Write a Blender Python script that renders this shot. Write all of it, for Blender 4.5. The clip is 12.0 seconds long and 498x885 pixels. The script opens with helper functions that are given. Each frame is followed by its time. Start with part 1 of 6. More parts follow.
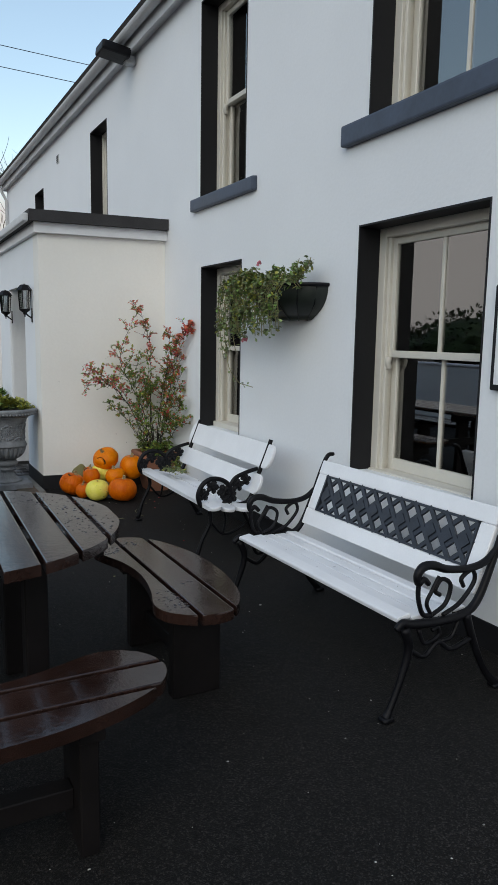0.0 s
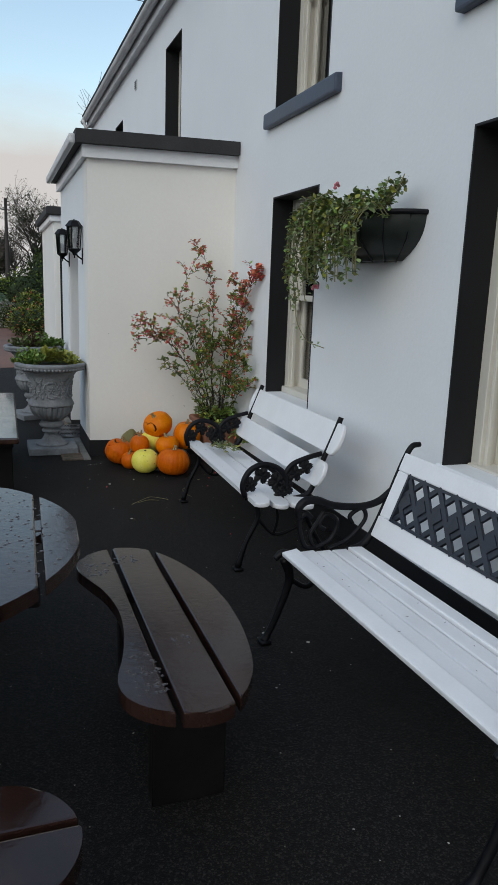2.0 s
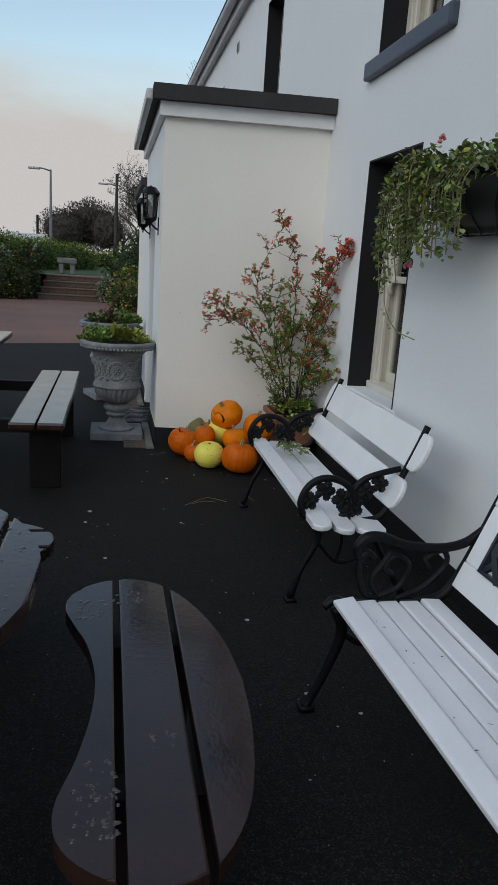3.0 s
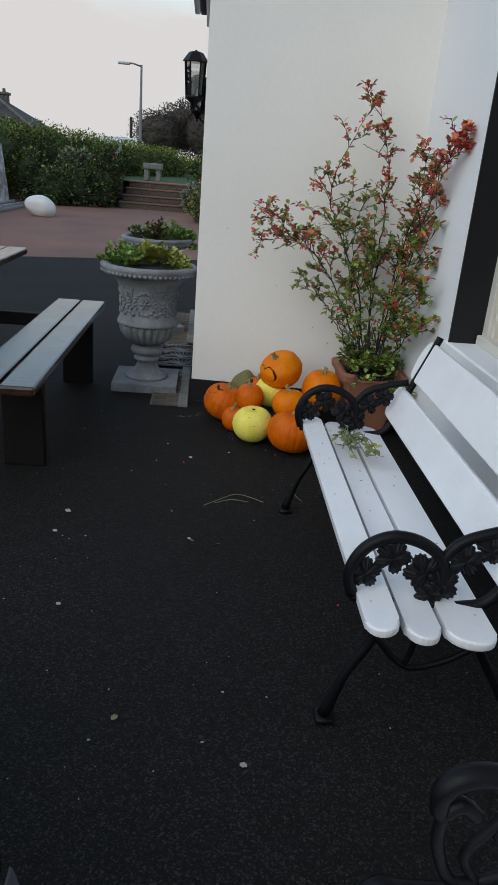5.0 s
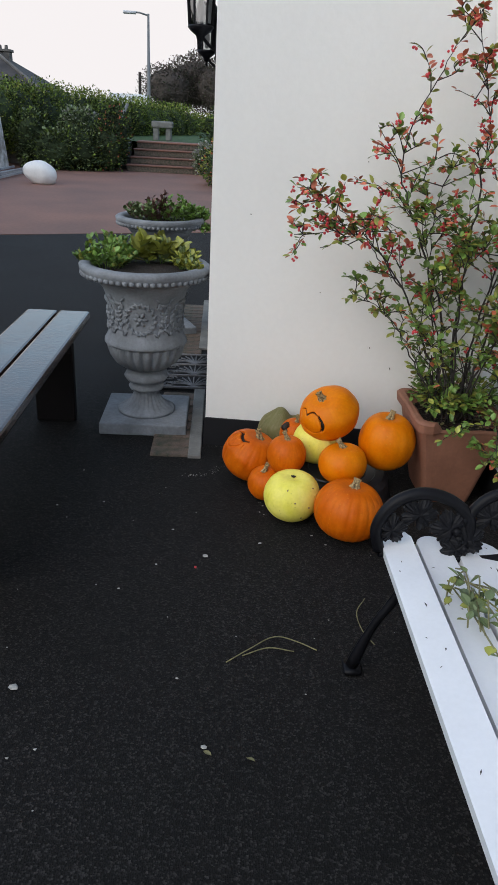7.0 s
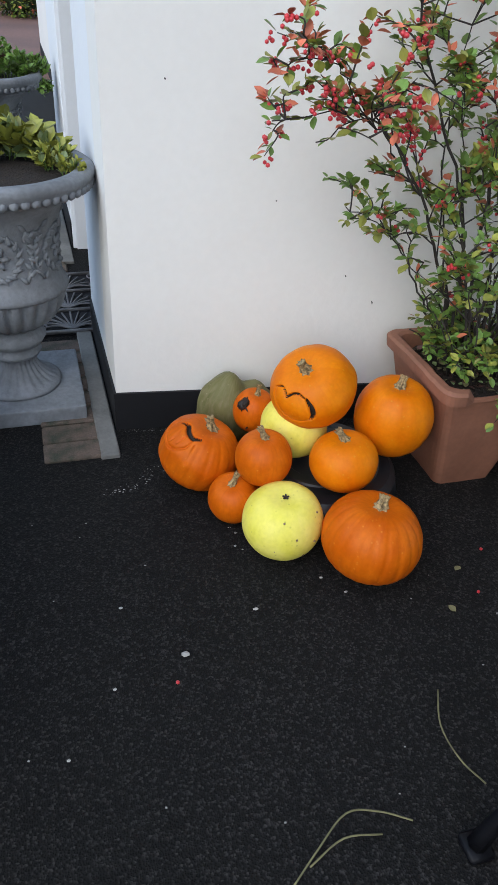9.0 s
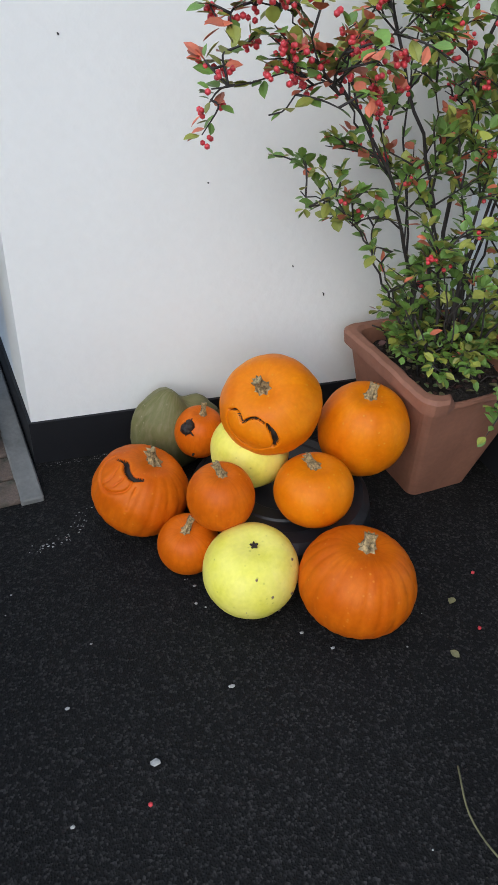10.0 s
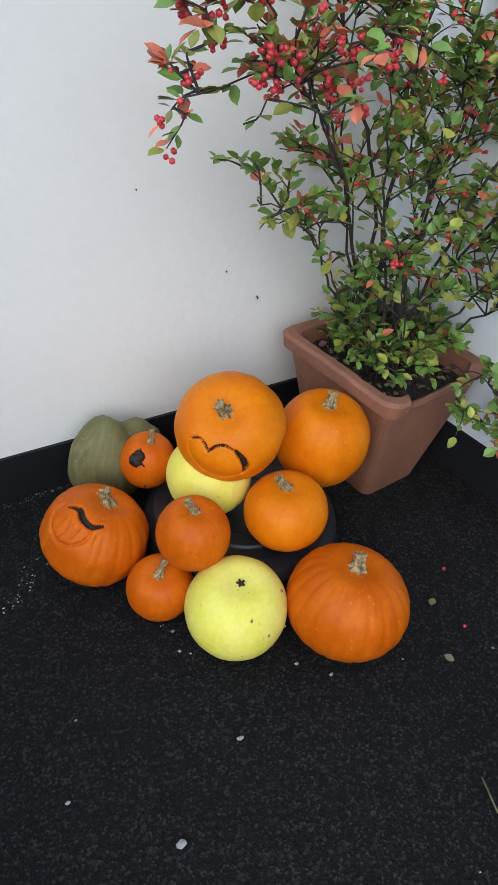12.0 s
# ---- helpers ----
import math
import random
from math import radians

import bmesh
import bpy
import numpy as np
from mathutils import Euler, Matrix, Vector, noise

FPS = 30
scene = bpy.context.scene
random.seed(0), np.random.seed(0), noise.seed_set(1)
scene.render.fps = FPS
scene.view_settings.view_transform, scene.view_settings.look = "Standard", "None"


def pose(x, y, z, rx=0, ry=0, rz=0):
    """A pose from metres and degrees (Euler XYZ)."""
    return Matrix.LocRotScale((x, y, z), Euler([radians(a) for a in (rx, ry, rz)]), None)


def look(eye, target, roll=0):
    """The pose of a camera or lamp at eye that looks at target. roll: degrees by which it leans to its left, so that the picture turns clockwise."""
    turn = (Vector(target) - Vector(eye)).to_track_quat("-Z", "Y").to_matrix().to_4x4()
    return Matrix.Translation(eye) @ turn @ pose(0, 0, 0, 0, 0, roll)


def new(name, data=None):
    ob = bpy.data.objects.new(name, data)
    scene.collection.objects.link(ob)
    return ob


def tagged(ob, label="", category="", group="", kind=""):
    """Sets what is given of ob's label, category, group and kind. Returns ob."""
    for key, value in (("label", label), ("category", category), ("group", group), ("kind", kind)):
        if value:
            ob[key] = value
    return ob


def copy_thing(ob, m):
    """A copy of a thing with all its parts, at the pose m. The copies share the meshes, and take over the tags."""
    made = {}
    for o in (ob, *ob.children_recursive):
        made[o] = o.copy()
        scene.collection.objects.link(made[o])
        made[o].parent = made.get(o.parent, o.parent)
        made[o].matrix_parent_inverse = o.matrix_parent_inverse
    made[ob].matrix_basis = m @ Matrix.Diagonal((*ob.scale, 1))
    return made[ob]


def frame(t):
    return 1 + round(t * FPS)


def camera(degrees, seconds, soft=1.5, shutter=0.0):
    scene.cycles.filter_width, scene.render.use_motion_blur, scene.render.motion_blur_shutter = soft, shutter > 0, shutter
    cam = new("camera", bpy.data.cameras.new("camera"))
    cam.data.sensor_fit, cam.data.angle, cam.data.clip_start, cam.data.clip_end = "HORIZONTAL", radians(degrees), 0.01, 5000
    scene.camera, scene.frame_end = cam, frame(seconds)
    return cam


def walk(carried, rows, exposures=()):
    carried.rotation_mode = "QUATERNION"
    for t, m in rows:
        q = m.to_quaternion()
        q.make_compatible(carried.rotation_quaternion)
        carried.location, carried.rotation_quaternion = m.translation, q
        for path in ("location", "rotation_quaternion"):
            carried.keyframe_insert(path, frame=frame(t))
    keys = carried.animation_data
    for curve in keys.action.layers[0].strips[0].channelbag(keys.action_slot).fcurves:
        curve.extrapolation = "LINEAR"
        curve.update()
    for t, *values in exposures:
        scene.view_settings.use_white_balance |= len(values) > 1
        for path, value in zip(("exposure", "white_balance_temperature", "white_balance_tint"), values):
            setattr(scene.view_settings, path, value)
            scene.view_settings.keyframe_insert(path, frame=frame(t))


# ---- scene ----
cam = camera(38.9, 12.0)
PATH = [
    (0, (-0.022, -0.013, 1.6), (0.9, 1.738, 1.306), 1.0),
    (0.5, (0.243, 0.188, 1.576), (1.007, 1.999, 1.208), 2.7),
    (1, (0.423, 0.313, 1.557), (1.096, 2.144, 1.116), 3.2),
    (1.5, (0.548, 0.591, 1.535), (1.225, 2.414, 1.069), 3.9),
    (2, (0.671, 0.894, 1.561), (1.335, 2.732, 1.134), 2.1),
    (2.5, (0.873, 1.198, 1.555), (1.333, 3.084, 1.076), 3.2),
    (3, (1.038, 1.473, 1.533), (1.437, 3.371, 1.045), 3.9),
    (3.2, (1.084, 1.609, 1.53), (1.491, 3.501, 1.025), 3.8),
    (4.8, (1.475, 2.677, 1.466), (1.606, 4.558, 0.798), 4.4),
    (5, (1.493, 2.826, 1.48), (1.646, 4.684, 0.753), 4.8),
    (5.5, (1.534, 3.146, 1.486), (1.598, 4.994, 0.725), 4.2),
    (6, (1.622, 3.481, 1.492), (1.497, 5.299, 0.667), 3.6),
    (6.5, (1.582, 3.791, 1.479), (1.594, 5.64, 0.715), 5.5),
    (7, (1.486, 4.115, 1.488), (1.59, 5.932, 0.659), 3.3),
    (7.2, (1.491, 4.235, 1.481), (1.59, 6.043, 0.633), 1.6),
    (8.8, (1.226, 5.172, 1.44), (1.73, 6.75, 0.319), 4.9),
    (9, (1.231, 5.253, 1.419), (1.756, 6.804, 0.27), 4.2),
    (9.5, (1.289, 5.479, 1.389), (1.845, 6.987, 0.2), 3.4),
    (10, (1.271, 5.644, 1.37), (1.996, 7.048, 0.144), 4.4),
    (10.5, (1.149, 5.832, 1.379), (2.109, 7.059, 0.125), 5.3),
    (11, (1.113, 5.898, 1.376), (2.113, 7.086, 0.115), 6.5),
    (11.5, (1.134, 5.918, 1.373), (2.139, 7.099, 0.111), 7.1),
    (12, (1.152, 5.914, 1.373), (2.185, 7.078, 0.117), 6.6),
]
walk(cam, [(t, look(eye, target, roll)) for t, eye, target, roll in PATH],
     exposures=[(0, -0.45, 7300, 17), (1, -0.48, 7250, 17), (2, -0.56, 7200, 17), (3, -0.74, 7200, 17), (4.8, -0.5, 7100, 17), (5, -0.42, 7050, 17), (5.5, -0.08, 7000, 17), (6.5, -0.12, 7000, 18), (7.2, 0.02, 7050, 20), (9, 0.26, 6700, 19), (12, 0.24, 6550, 18)])

# ---------------------------------------------------------------- world and light
world = bpy.data.worlds.new("world")
scene.world = world
world.use_nodes = True
wn, wl = world.node_tree.nodes, world.node_tree.links
wn.clear()
w_out = wn.new("ShaderNodeOutputWorld")
w_bg = wn.new("ShaderNodeBackground")
w_sky = wn.new("ShaderNodeTexSky")
w_sky.sky_type = "NISHITA"
w_sky.sun_disc = False
w_sky.sun_elevation = radians(38)
w_sky.sun_rotation = radians(225)
w_sky.air_density = 1.3
w_sky.dust_density = 1.0
w_tc = wn.new("ShaderNodeTexCoord")
w_map = wn.new("ShaderNodeMapping")
w_map.inputs["Scale"].default_value = (1.6, 1.6, 4.5)
w_map.inputs["Location"].default_value = (0.35, 0.1, 0.42)
w_noise = wn.new("ShaderNodeTexNoise")
w_noise.inputs["Scale"].default_value = 1.1
w_noise.inputs["Detail"].default_value = 6
w_ramp = wn.new("ShaderNodeValToRGB")
w_ramp.color_ramp.elements[0].position = 0.37
w_ramp.color_ramp.elements[1].position = 0.60
w_ramp.color_ramp.elements[0].color = (0.08, 0.08, 0.08, 1)
w_mix = wn.new("ShaderNodeMixRGB")
w_mix.inputs[2].default_value = (7.6, 8.1, 8.35, 1)
wl.new(w_tc.outputs["Generated"], w_map.inputs["Vector"])
wl.new(w_map.outputs["Vector"], w_noise.inputs["Vector"])
w_sep = wn.new("ShaderNodeSeparateXYZ")      # haze and cloud thicken towards the horizon
w_low = wn.new("ShaderNodeMath")
w_low.operation = "MULTIPLY_ADD"
w_low.inputs[1].default_value, w_low.inputs[2].default_value = -2.4, 0.52
w_floor = wn.new("ShaderNodeMath")
w_floor.operation = "MAXIMUM"
w_floor.inputs[1].default_value = -0.17
w_sum = wn.new("ShaderNodeMath")
w_sum.operation = "MULTIPLY_ADD"
w_sum.inputs[1].default_value = 0.9
wl.new(w_tc.outputs["Generated"], w_sep.inputs["Vector"])
wl.new(w_sep.outputs["Z"], w_low.inputs[0])
wl.new(w_noise.outputs["Fac"], w_sum.inputs[0])
wl.new(w_low.outputs["Value"], w_floor.inputs[0])
wl.new(w_floor.outputs["Value"], w_sum.inputs[2])
wl.new(w_sum.outputs["Value"], w_ramp.inputs["Fac"])
wl.new(w_ramp.outputs["Color"], w_mix.inputs[0])
w_tint = wn.new("ShaderNodeMixRGB")
w_tint.blend_type = "MULTIPLY"
w_tint.inputs[0].default_value = 1.0
w_tint.inputs[2].default_value = (2.4, 2.75, 2.7, 1)
wl.new(w_sky.outputs["Color"], w_tint.inputs[1])
wl.new(w_tint.outputs["Color"], w_mix.inputs[1])
wl.new(w_mix.outputs["Color"], w_bg.inputs["Color"])
w_bg.inputs["Strength"].default_value = 0.115
wl.new(w_bg.outputs["Background"], w_out.inputs["Surface"])

sun = new("sun", bpy.data.lights.new("sun", "SUN"))
sun.data.energy = 0.5
sun.data.angle = radians(80)
sun.data.color = (1.0, 0.95, 0.88)
sun.matrix_world = look((-12, -12, 15), (0, 0, 0))


# ---------------------------------------------------------------- materials
def material(name, base, rough=0.6, metal=0.0, var=0.12, scale=6.0, fine=60.0, bump=0.1, dist=0.004, second=None, spec=0.5, island=0.0, coat=0.0):
    """A surface whose colour drifts at two scales, with fine relief."""
    m = bpy.data.materials.new(name)
    m.use_nodes = True
    n, l = m.node_tree.nodes, m.node_tree.links
    b = n["Principled BSDF"]
    b.inputs["Metallic"].default_value = metal
    b.inputs["Specular IOR Level"].default_value = spec
    b.inputs["Coat Weight"].default_value, b.inputs["Coat Roughness"].default_value = coat, 0.06
    tc = n.new("ShaderNodeTexCoord")
    big = n.new("ShaderNodeTexNoise")
    big.inputs["Scale"].default_value, big.inputs["Detail"].default_value = scale, 5
    small = n.new("ShaderNodeTexNoise")
    small.inputs["Scale"].default_value, small.inputs["Detail"].default_value = fine, 4
    l.new(tc.outputs["Object"], big.inputs["Vector"])
    l.new(tc.outputs["Object"], small.inputs["Vector"])
    two = second or tuple(c * (1 - 2.2 * var) for c in base)
    ramp = n.new("ShaderNodeValToRGB")
    ramp.color_ramp.elements[0].position, ramp.color_ramp.elements[1].position = 0.32, 0.66
    ramp.color_ramp.elements[0].color, ramp.color_ramp.elements[1].color = (*two, 1), (*base, 1)
    l.new(big.outputs["Fac"], ramp.inputs["Fac"])
    grain = n.new("ShaderNodeMixRGB")
    grain.blend_type = "MULTIPLY"
    grain.inputs[0].default_value = min(1.0, 2.5 * var)
    gr = n.new("ShaderNodeMapRange")
    gr.inputs["From Min"].default_value, gr.inputs["From Max"].default_value = 0.3, 0.7
    gr.inputs["To Min"].default_value, gr.inputs["To Max"].default_value = 0.7, 1.15
    l.new(small.outputs["Fac"], gr.inputs["Value"])
    l.new(ramp.outputs["Color"], grain.inputs[1])
    l.new(gr.outputs["Result"], grain.inputs[2])
    last = grain.outputs["Color"]
    if island:
        geo = n.new("ShaderNodeNewGeometry")
        hsv = n.new("ShaderNodeHueSaturation")
        mr = n.new("ShaderNodeMapRange")
        mr.inputs["To Min"].default_value, mr.inputs["To Max"].default_value = 1 - island, 1 + island
        l.new(geo.outputs["Random Per Island"], mr.inputs["Value"])
        l.new(mr.outputs["Result"], hsv.inputs["Value"])
        l.new(last, hsv.inputs["Color"])
        last = hsv.outputs["Color"]
    l.new(last, b.inputs["Base Color"])
    rr = n.new("ShaderNodeMapRange")
    rr.inputs["To Min"].default_value, rr.inputs["To Max"].default_value = max(0.03, rough - 0.12), min(1, rough + 0.12)
    l.new(big.outputs["Fac"], rr.inputs["Value"])
    l.new(rr.outputs["Result"], b.inputs["Roughness"])
    if bump:
        bp = n.new("ShaderNodeBump")
        bp.inputs["Strength"].default_value, bp.inputs["Distance"].default_value = bump, dist
        l.new(small.outputs["Fac"], bp.inputs["Height"])
        l.new(bp.outputs["Normal"], b.inputs["Normal"])
    return m


M_RENDER = material("painted_render", (0.80, 0.82, 0.84), 0.75, var=0.02, scale=0.9, fine=45, bump=0.25, dist=0.004)
M_CREAM = material("cream_render", (0.83, 0.81, 0.765), 0.75, var=0.02, scale=1.2, fine=40, bump=0.3, dist=0.004)
M_BLACK = material("black_paint", (0.012, 0.012, 0.014), 0.6, var=0.1, scale=3, fine=40, bump=0.15, spec=0.3)
M_SILL = material("blue_grey_sill_paint", (0.055, 0.075, 0.115), 0.5, var=0.12, scale=5, fine=30, bump=0.2)
M_FRAME = material("cream_frame_paint", (0.66, 0.63, 0.56), 0.45, var=0.03, scale=4, fine=60, bump=0.05)
M_WHITE = material("white_gloss_paint", (0.80, 0.81, 0.83), 0.35, var=0.03, scale=5, fine=90, bump=0.08, dist=0.002)
M_IRON = material("black_cast_iron", (0.006, 0.006, 0.008), 0.45, spec=0.18, metal=0.0, var=0.2, scale=12, fine=120, bump=0.3, dist=0.003)
# black iron with the sky's blue reflection mixed into its base colour
M_LATTICE = material("sky_tinted_black_lattice", (0.022, 0.028, 0.042), 0.4, var=0.2, scale=12, fine=120, bump=0.3, dist=0.003)
M_FELT = material("dark_roof_felt", (0.035, 0.034, 0.036), 0.8, var=0.2, scale=5, fine=80, bump=0.4)
M_GUTTER = material("grey_gutter", (0.60, 0.61, 0.62), 0.5, var=0.08, scale=3, fine=40, bump=0.05)
M_WOOD = material("wet_brown_wood", (0.034, 0.016, 0.012), 0.17, coat=0.1, var=0.2, scale=7, fine=50, bump=0.25, dist=0.003)
# dark wood; on legs and bearers its near-black includes the shade beneath the tops
M_WOODDARK = material("dark_wood_with_shade", (0.008, 0.006, 0.006), 0.6, spec=0.2, var=0.2, scale=6, fine=40, bump=0.2)
M_PICNIC = material("weathered_dark_plank", (0.050, 0.025, 0.018), 0.17, coat=0.25, var=0.25, scale=9, fine=60, bump=0.3, dist=0.003)
M_STONE = material("grey_cast_stone", (0.235, 0.25, 0.265), 0.8, var=0.17, scale=9, fine=70, bump=0.5, dist=0.006)
M_TERRA = material("terracotta", (0.30, 0.125, 0.075), 0.7, var=0.12, scale=7, fine=60, bump=0.25)
M_SOIL = material("dark_soil", (0.035, 0.024, 0.017), 0.95, var=0.25, scale=30, fine=120, bump=0.8, dist=0.02)
M_TRAY = material("black_plastic", (0.018, 0.019, 0.022), 0.42, var=0.15, scale=8, fine=80, bump=0.1)
M_BRICKS = material("red_brown_paving", (0.235, 0.115, 0.083), 0.8, var=0.16, scale=0.6, fine=18, bump=0.3)
M_PAVER = material("brown_paver", (0.15, 0.105, 0.080), 0.85, second=(0.045, 0.050, 0.032), var=0.32, scale=21, fine=150, bump=0.9)
M_CONC = material("grey_concrete", (0.23, 0.225, 0.205), 0.85, var=0.16, scale=8, fine=70, bump=0.5)
M_LAWN = material("lawn_green", (0.045, 0.10, 0.025), 0.9, var=0.2, scale=4, fine=60, bump=0.6, dist=0.02)
M_LEAF = material("green_leaf", (0.165, 0.295, 0.055), 0.45, var=0.2, scale=14, fine=40, bump=0.1, island=0.35)
M_LEAFRED = material("autumn_leaf", (0.72, 0.19, 0.10), 0.5, var=0.2, scale=14, fine=40, bump=0.1, island=0.4)
M_LEAFYEL = material("yellow_green_leaf", (0.33, 0.34, 0.06), 0.5, var=0.2, scale=14, fine=40, bump=0.1, island=0.35)
M_IVY = material("grey_green_leaf", (0.17, 0.23, 0.09), 0.5, var=0.2, scale=16, fine=40, bump=0.1, island=0.45)
M_HEDGE = material("hedge_leaf", (0.185, 0.265, 0.05), 0.75, var=0.25, scale=1.2, fine=14, bump=0.2, island=0.28, spec=0.2)
# leaf colour of dark shrubs; also paints the shaded cores of the foliage
M_HEDGEDARK = material("dark_leaf_and_core_shade", (0.048, 0.072, 0.030), 0.75, var=0.25, scale=1.2, fine=14, bump=0.2, island=0.35, spec=0.2)
M_PURPLE = material("purple_brown_leaf", (0.13, 0.055, 0.045), 0.5, var=0.2, scale=14, fine=40, bump=0.1, island=0.4)
M_BERRY = material("red_berry", (0.72, 0.055, 0.065), 0.3, var=0.1, scale=30, fine=90, bump=0.0)
M_PETAL = material("pink_petal", (0.62, 0.17, 0.22), 0.5, var=0.1, scale=30, fine=90, bump=0.0)
M_BARK = material("dark_bark", (0.048, 0.038, 0.034), 0.8, var=0.2, scale=25, fine=90, bump=0.4)
M_TWIG = material("bare_twig", (0.105, 0.085, 0.072), 0.85, var=0.2, scale=5, fine=40, bump=0.0)
M_STRAW = material("dry_stalk", (0.24, 0.22, 0.10), 0.7, var=0.2, scale=20, fine=80, bump=0.1)
M_STEM = material("pumpkin_stalk", (0.48, 0.34, 0.16), 0.8, var=0.3, scale=110, fine=220, bump=0.6, second=(0.10, 0.07, 0.03))


def skin_material(name, base, second, streak, fleck, fleck_amount=0.5, rough=0.42, spec=0.16):
    """Gourd skin: blotches, faint streaks from stalk to base, and small flecks."""
    m = material(name, base, rough, var=0.09, scale=11, fine=85, bump=0.10, dist=0.003, second=second, spec=spec)
    n, l = m.node_tree.nodes, m.node_tree.links
    b = n["Principled BSDF"]
    tc = [x for x in n if x.bl_idname == "ShaderNodeTexCoord"][0]
    flat = n.new("ShaderNodeVectorMath")
    flat.operation = "MULTIPLY"
    flat.inputs[1].default_value = (1, 1, 0)
    unit = n.new("ShaderNodeVectorMath")
    unit.operation = "NORMALIZE"
    rise = n.new("ShaderNodeVectorMath")
    rise.operation = "MULTIPLY_ADD"
    rise.inputs[1].default_value = (1.2, 1.2, 3.5)
    l.new(tc.outputs["Object"], flat.inputs[0])
    l.new(flat.outputs[0], unit.inputs[0])
    l.new(tc.outputs["Object"], rise.inputs[0])
    l.new(unit.outputs[0], rise.inputs[2])
    lines = n.new("ShaderNodeTexNoise")
    lines.inputs["Scale"].default_value, lines.inputs["Detail"].default_value = 8.5, 4
    l.new(rise.outputs[0], lines.inputs["Vector"])
    lr = n.new("ShaderNodeMapRange")
    lr.inputs["From Min"].default_value, lr.inputs["From Max"].default_value = 0.46, 0.70
    lr.inputs["To Max"].default_value = 0.55
    l.new(lines.outputs["Fac"], lr.inputs["Value"])
    mx = n.new("ShaderNodeMixRGB")
    mx.inputs[2].default_value = (*streak, 1)
    src = b.inputs["Base Color"].links[0].from_socket
    l.new(lr.outputs["Result"], mx.inputs[0])
    l.new(src, mx.inputs[1])
    vor = n.new("ShaderNodeTexVoronoi")
    vor.inputs["Scale"].default_value = 75
    l.new(tc.outputs["Object"], vor.inputs["Vector"])
    near = n.new("ShaderNodeMapRange")
    near.inputs["From Min"].default_value, near.inputs["From Max"].default_value = 0.28, 0.10
    l.new(vor.outputs["Distance"], near.inputs["Value"])
    sep = n.new("ShaderNodeSeparateColor")
    l.new(vor.outputs["Color"], sep.inputs["Color"])
    pick = n.new("ShaderNodeMapRange")
    pick.inputs["From Min"].default_value, pick.inputs["From Max"].default_value = 0.72, 0.95
    pick.inputs["To Max"].default_value = fleck_amount
    l.new(sep.outputs["Red"], pick.inputs["Value"])
    both = n.new("ShaderNodeMath")
    both.operation = "MULTIPLY"
    l.new(near.outputs["Result"], both.inputs[0])
    l.new(pick.outputs["Result"], both.inputs[1])
    mf = n.new("ShaderNodeMixRGB")
    mf.inputs[2].default_value = (*fleck, 1)
    l.new(both.outputs["Value"], mf.inputs[0])
    l.new(mx.outputs["Color"], mf.inputs[1])
    l.new(mf.outputs["Color"], b.inputs["Base Color"])
    return m


M_ORANGE = skin_material("orange_pumpkin", (0.80, 0.225, 0.003), (0.70, 0.155, 0.002), (0.72, 0.160, 0.002), (0.72, 0.36, 0.06), 0.45)
M_DEEP = skin_material("deep_orange_pumpkin", (0.70, 0.150, 0.004), (0.58, 0.098, 0.002), (0.52, 0.082, 0.002), (0.74, 0.27, 0.04), 0.5, rough=0.45)
M_PALE = skin_material("pale_yellow_pumpkin", (0.90, 0.79, 0.20), (0.80, 0.71, 0.09), (0.84, 0.76, 0.13), (0.34, 0.30, 0.04), 0.55)
M_GREEN = skin_material("olive_squash", (0.17, 0.16, 0.065), (0.13, 0.125, 0.045), (0.24, 0.20, 0.11), (0.32, 0.27, 0.17), 0.6, rough=0.5)
M_ROT = material("rotten_skin", (0.025, 0.014, 0.010), 0.7, var=0.2, scale=40, fine=120, bump=0.6)
M_CREASE = material("torn_pumpkin_flesh", (0.20, 0.045, 0.010), 0.7, var=0.2, scale=40, fine=120, bump=0.3)
M_ROOF = material("brown_roof_tile", (0.060, 0.052, 0.048), 0.85, var=0.25, scale=1.3, fine=9, bump=0.5, dist=0.03)
M_BRICKGREY = material("grey_roughcast", (0.14, 0.13, 0.12), 0.9, var=0.2, scale=2, fine=20, bump=0.5)
M_PEEL = material("peeling_white_paint", (0.68, 0.67, 0.64), 0.8, var=0.1, scale=6, fine=40, bump=0.6, second=(0.18, 0.15, 0.12))
M_METAL = material("dull_aluminium", (0.50, 0.52, 0.54), 0.45, metal=0.6, var=0.12, scale=8, fine=50, bump=0.1)
M_POLE = material("grey_pole", (0.16, 0.17, 0.175), 0.6, var=0.1, scale=3, fine=30, bump=0.1)
M_VAN = material("white_van_paint", (0.72, 0.75, 0.80), 0.25, var=0.03, scale=2, fine=20, bump=0.0)
M_BAR = material("blue_lettering", (0.03, 0.10, 0.17), 0.4, var=0.05, scale=2, fine=20, bump=0.0)
M_BLIND = material("pale_blind", (0.62, 0.62, 0.58), 0.6, var=0.04, scale=5, fine=40, bump=0.0)
M_CURTAIN = material("beige_curtain", (0.62, 0.55, 0.43), 0.9, var=0.1, scale=5, fine=60, bump=0.2)
M_INSIDE = material("dim_inner_wall", (0.50, 0.46, 0.40), 0.9, var=0.08, scale=2, fine=30, bump=0.0)
M_CHIP = material("pale_stone_chip", (0.42, 0.41, 0.38), 0.8, var=0.2, scale=30, fine=90, bump=0.2, island=0.3)
M_BOULDER = material("whitewashed_boulder", (0.74, 0.73, 0.70), 0.8, var=0.06, scale=3, fine=30, bump=0.4)


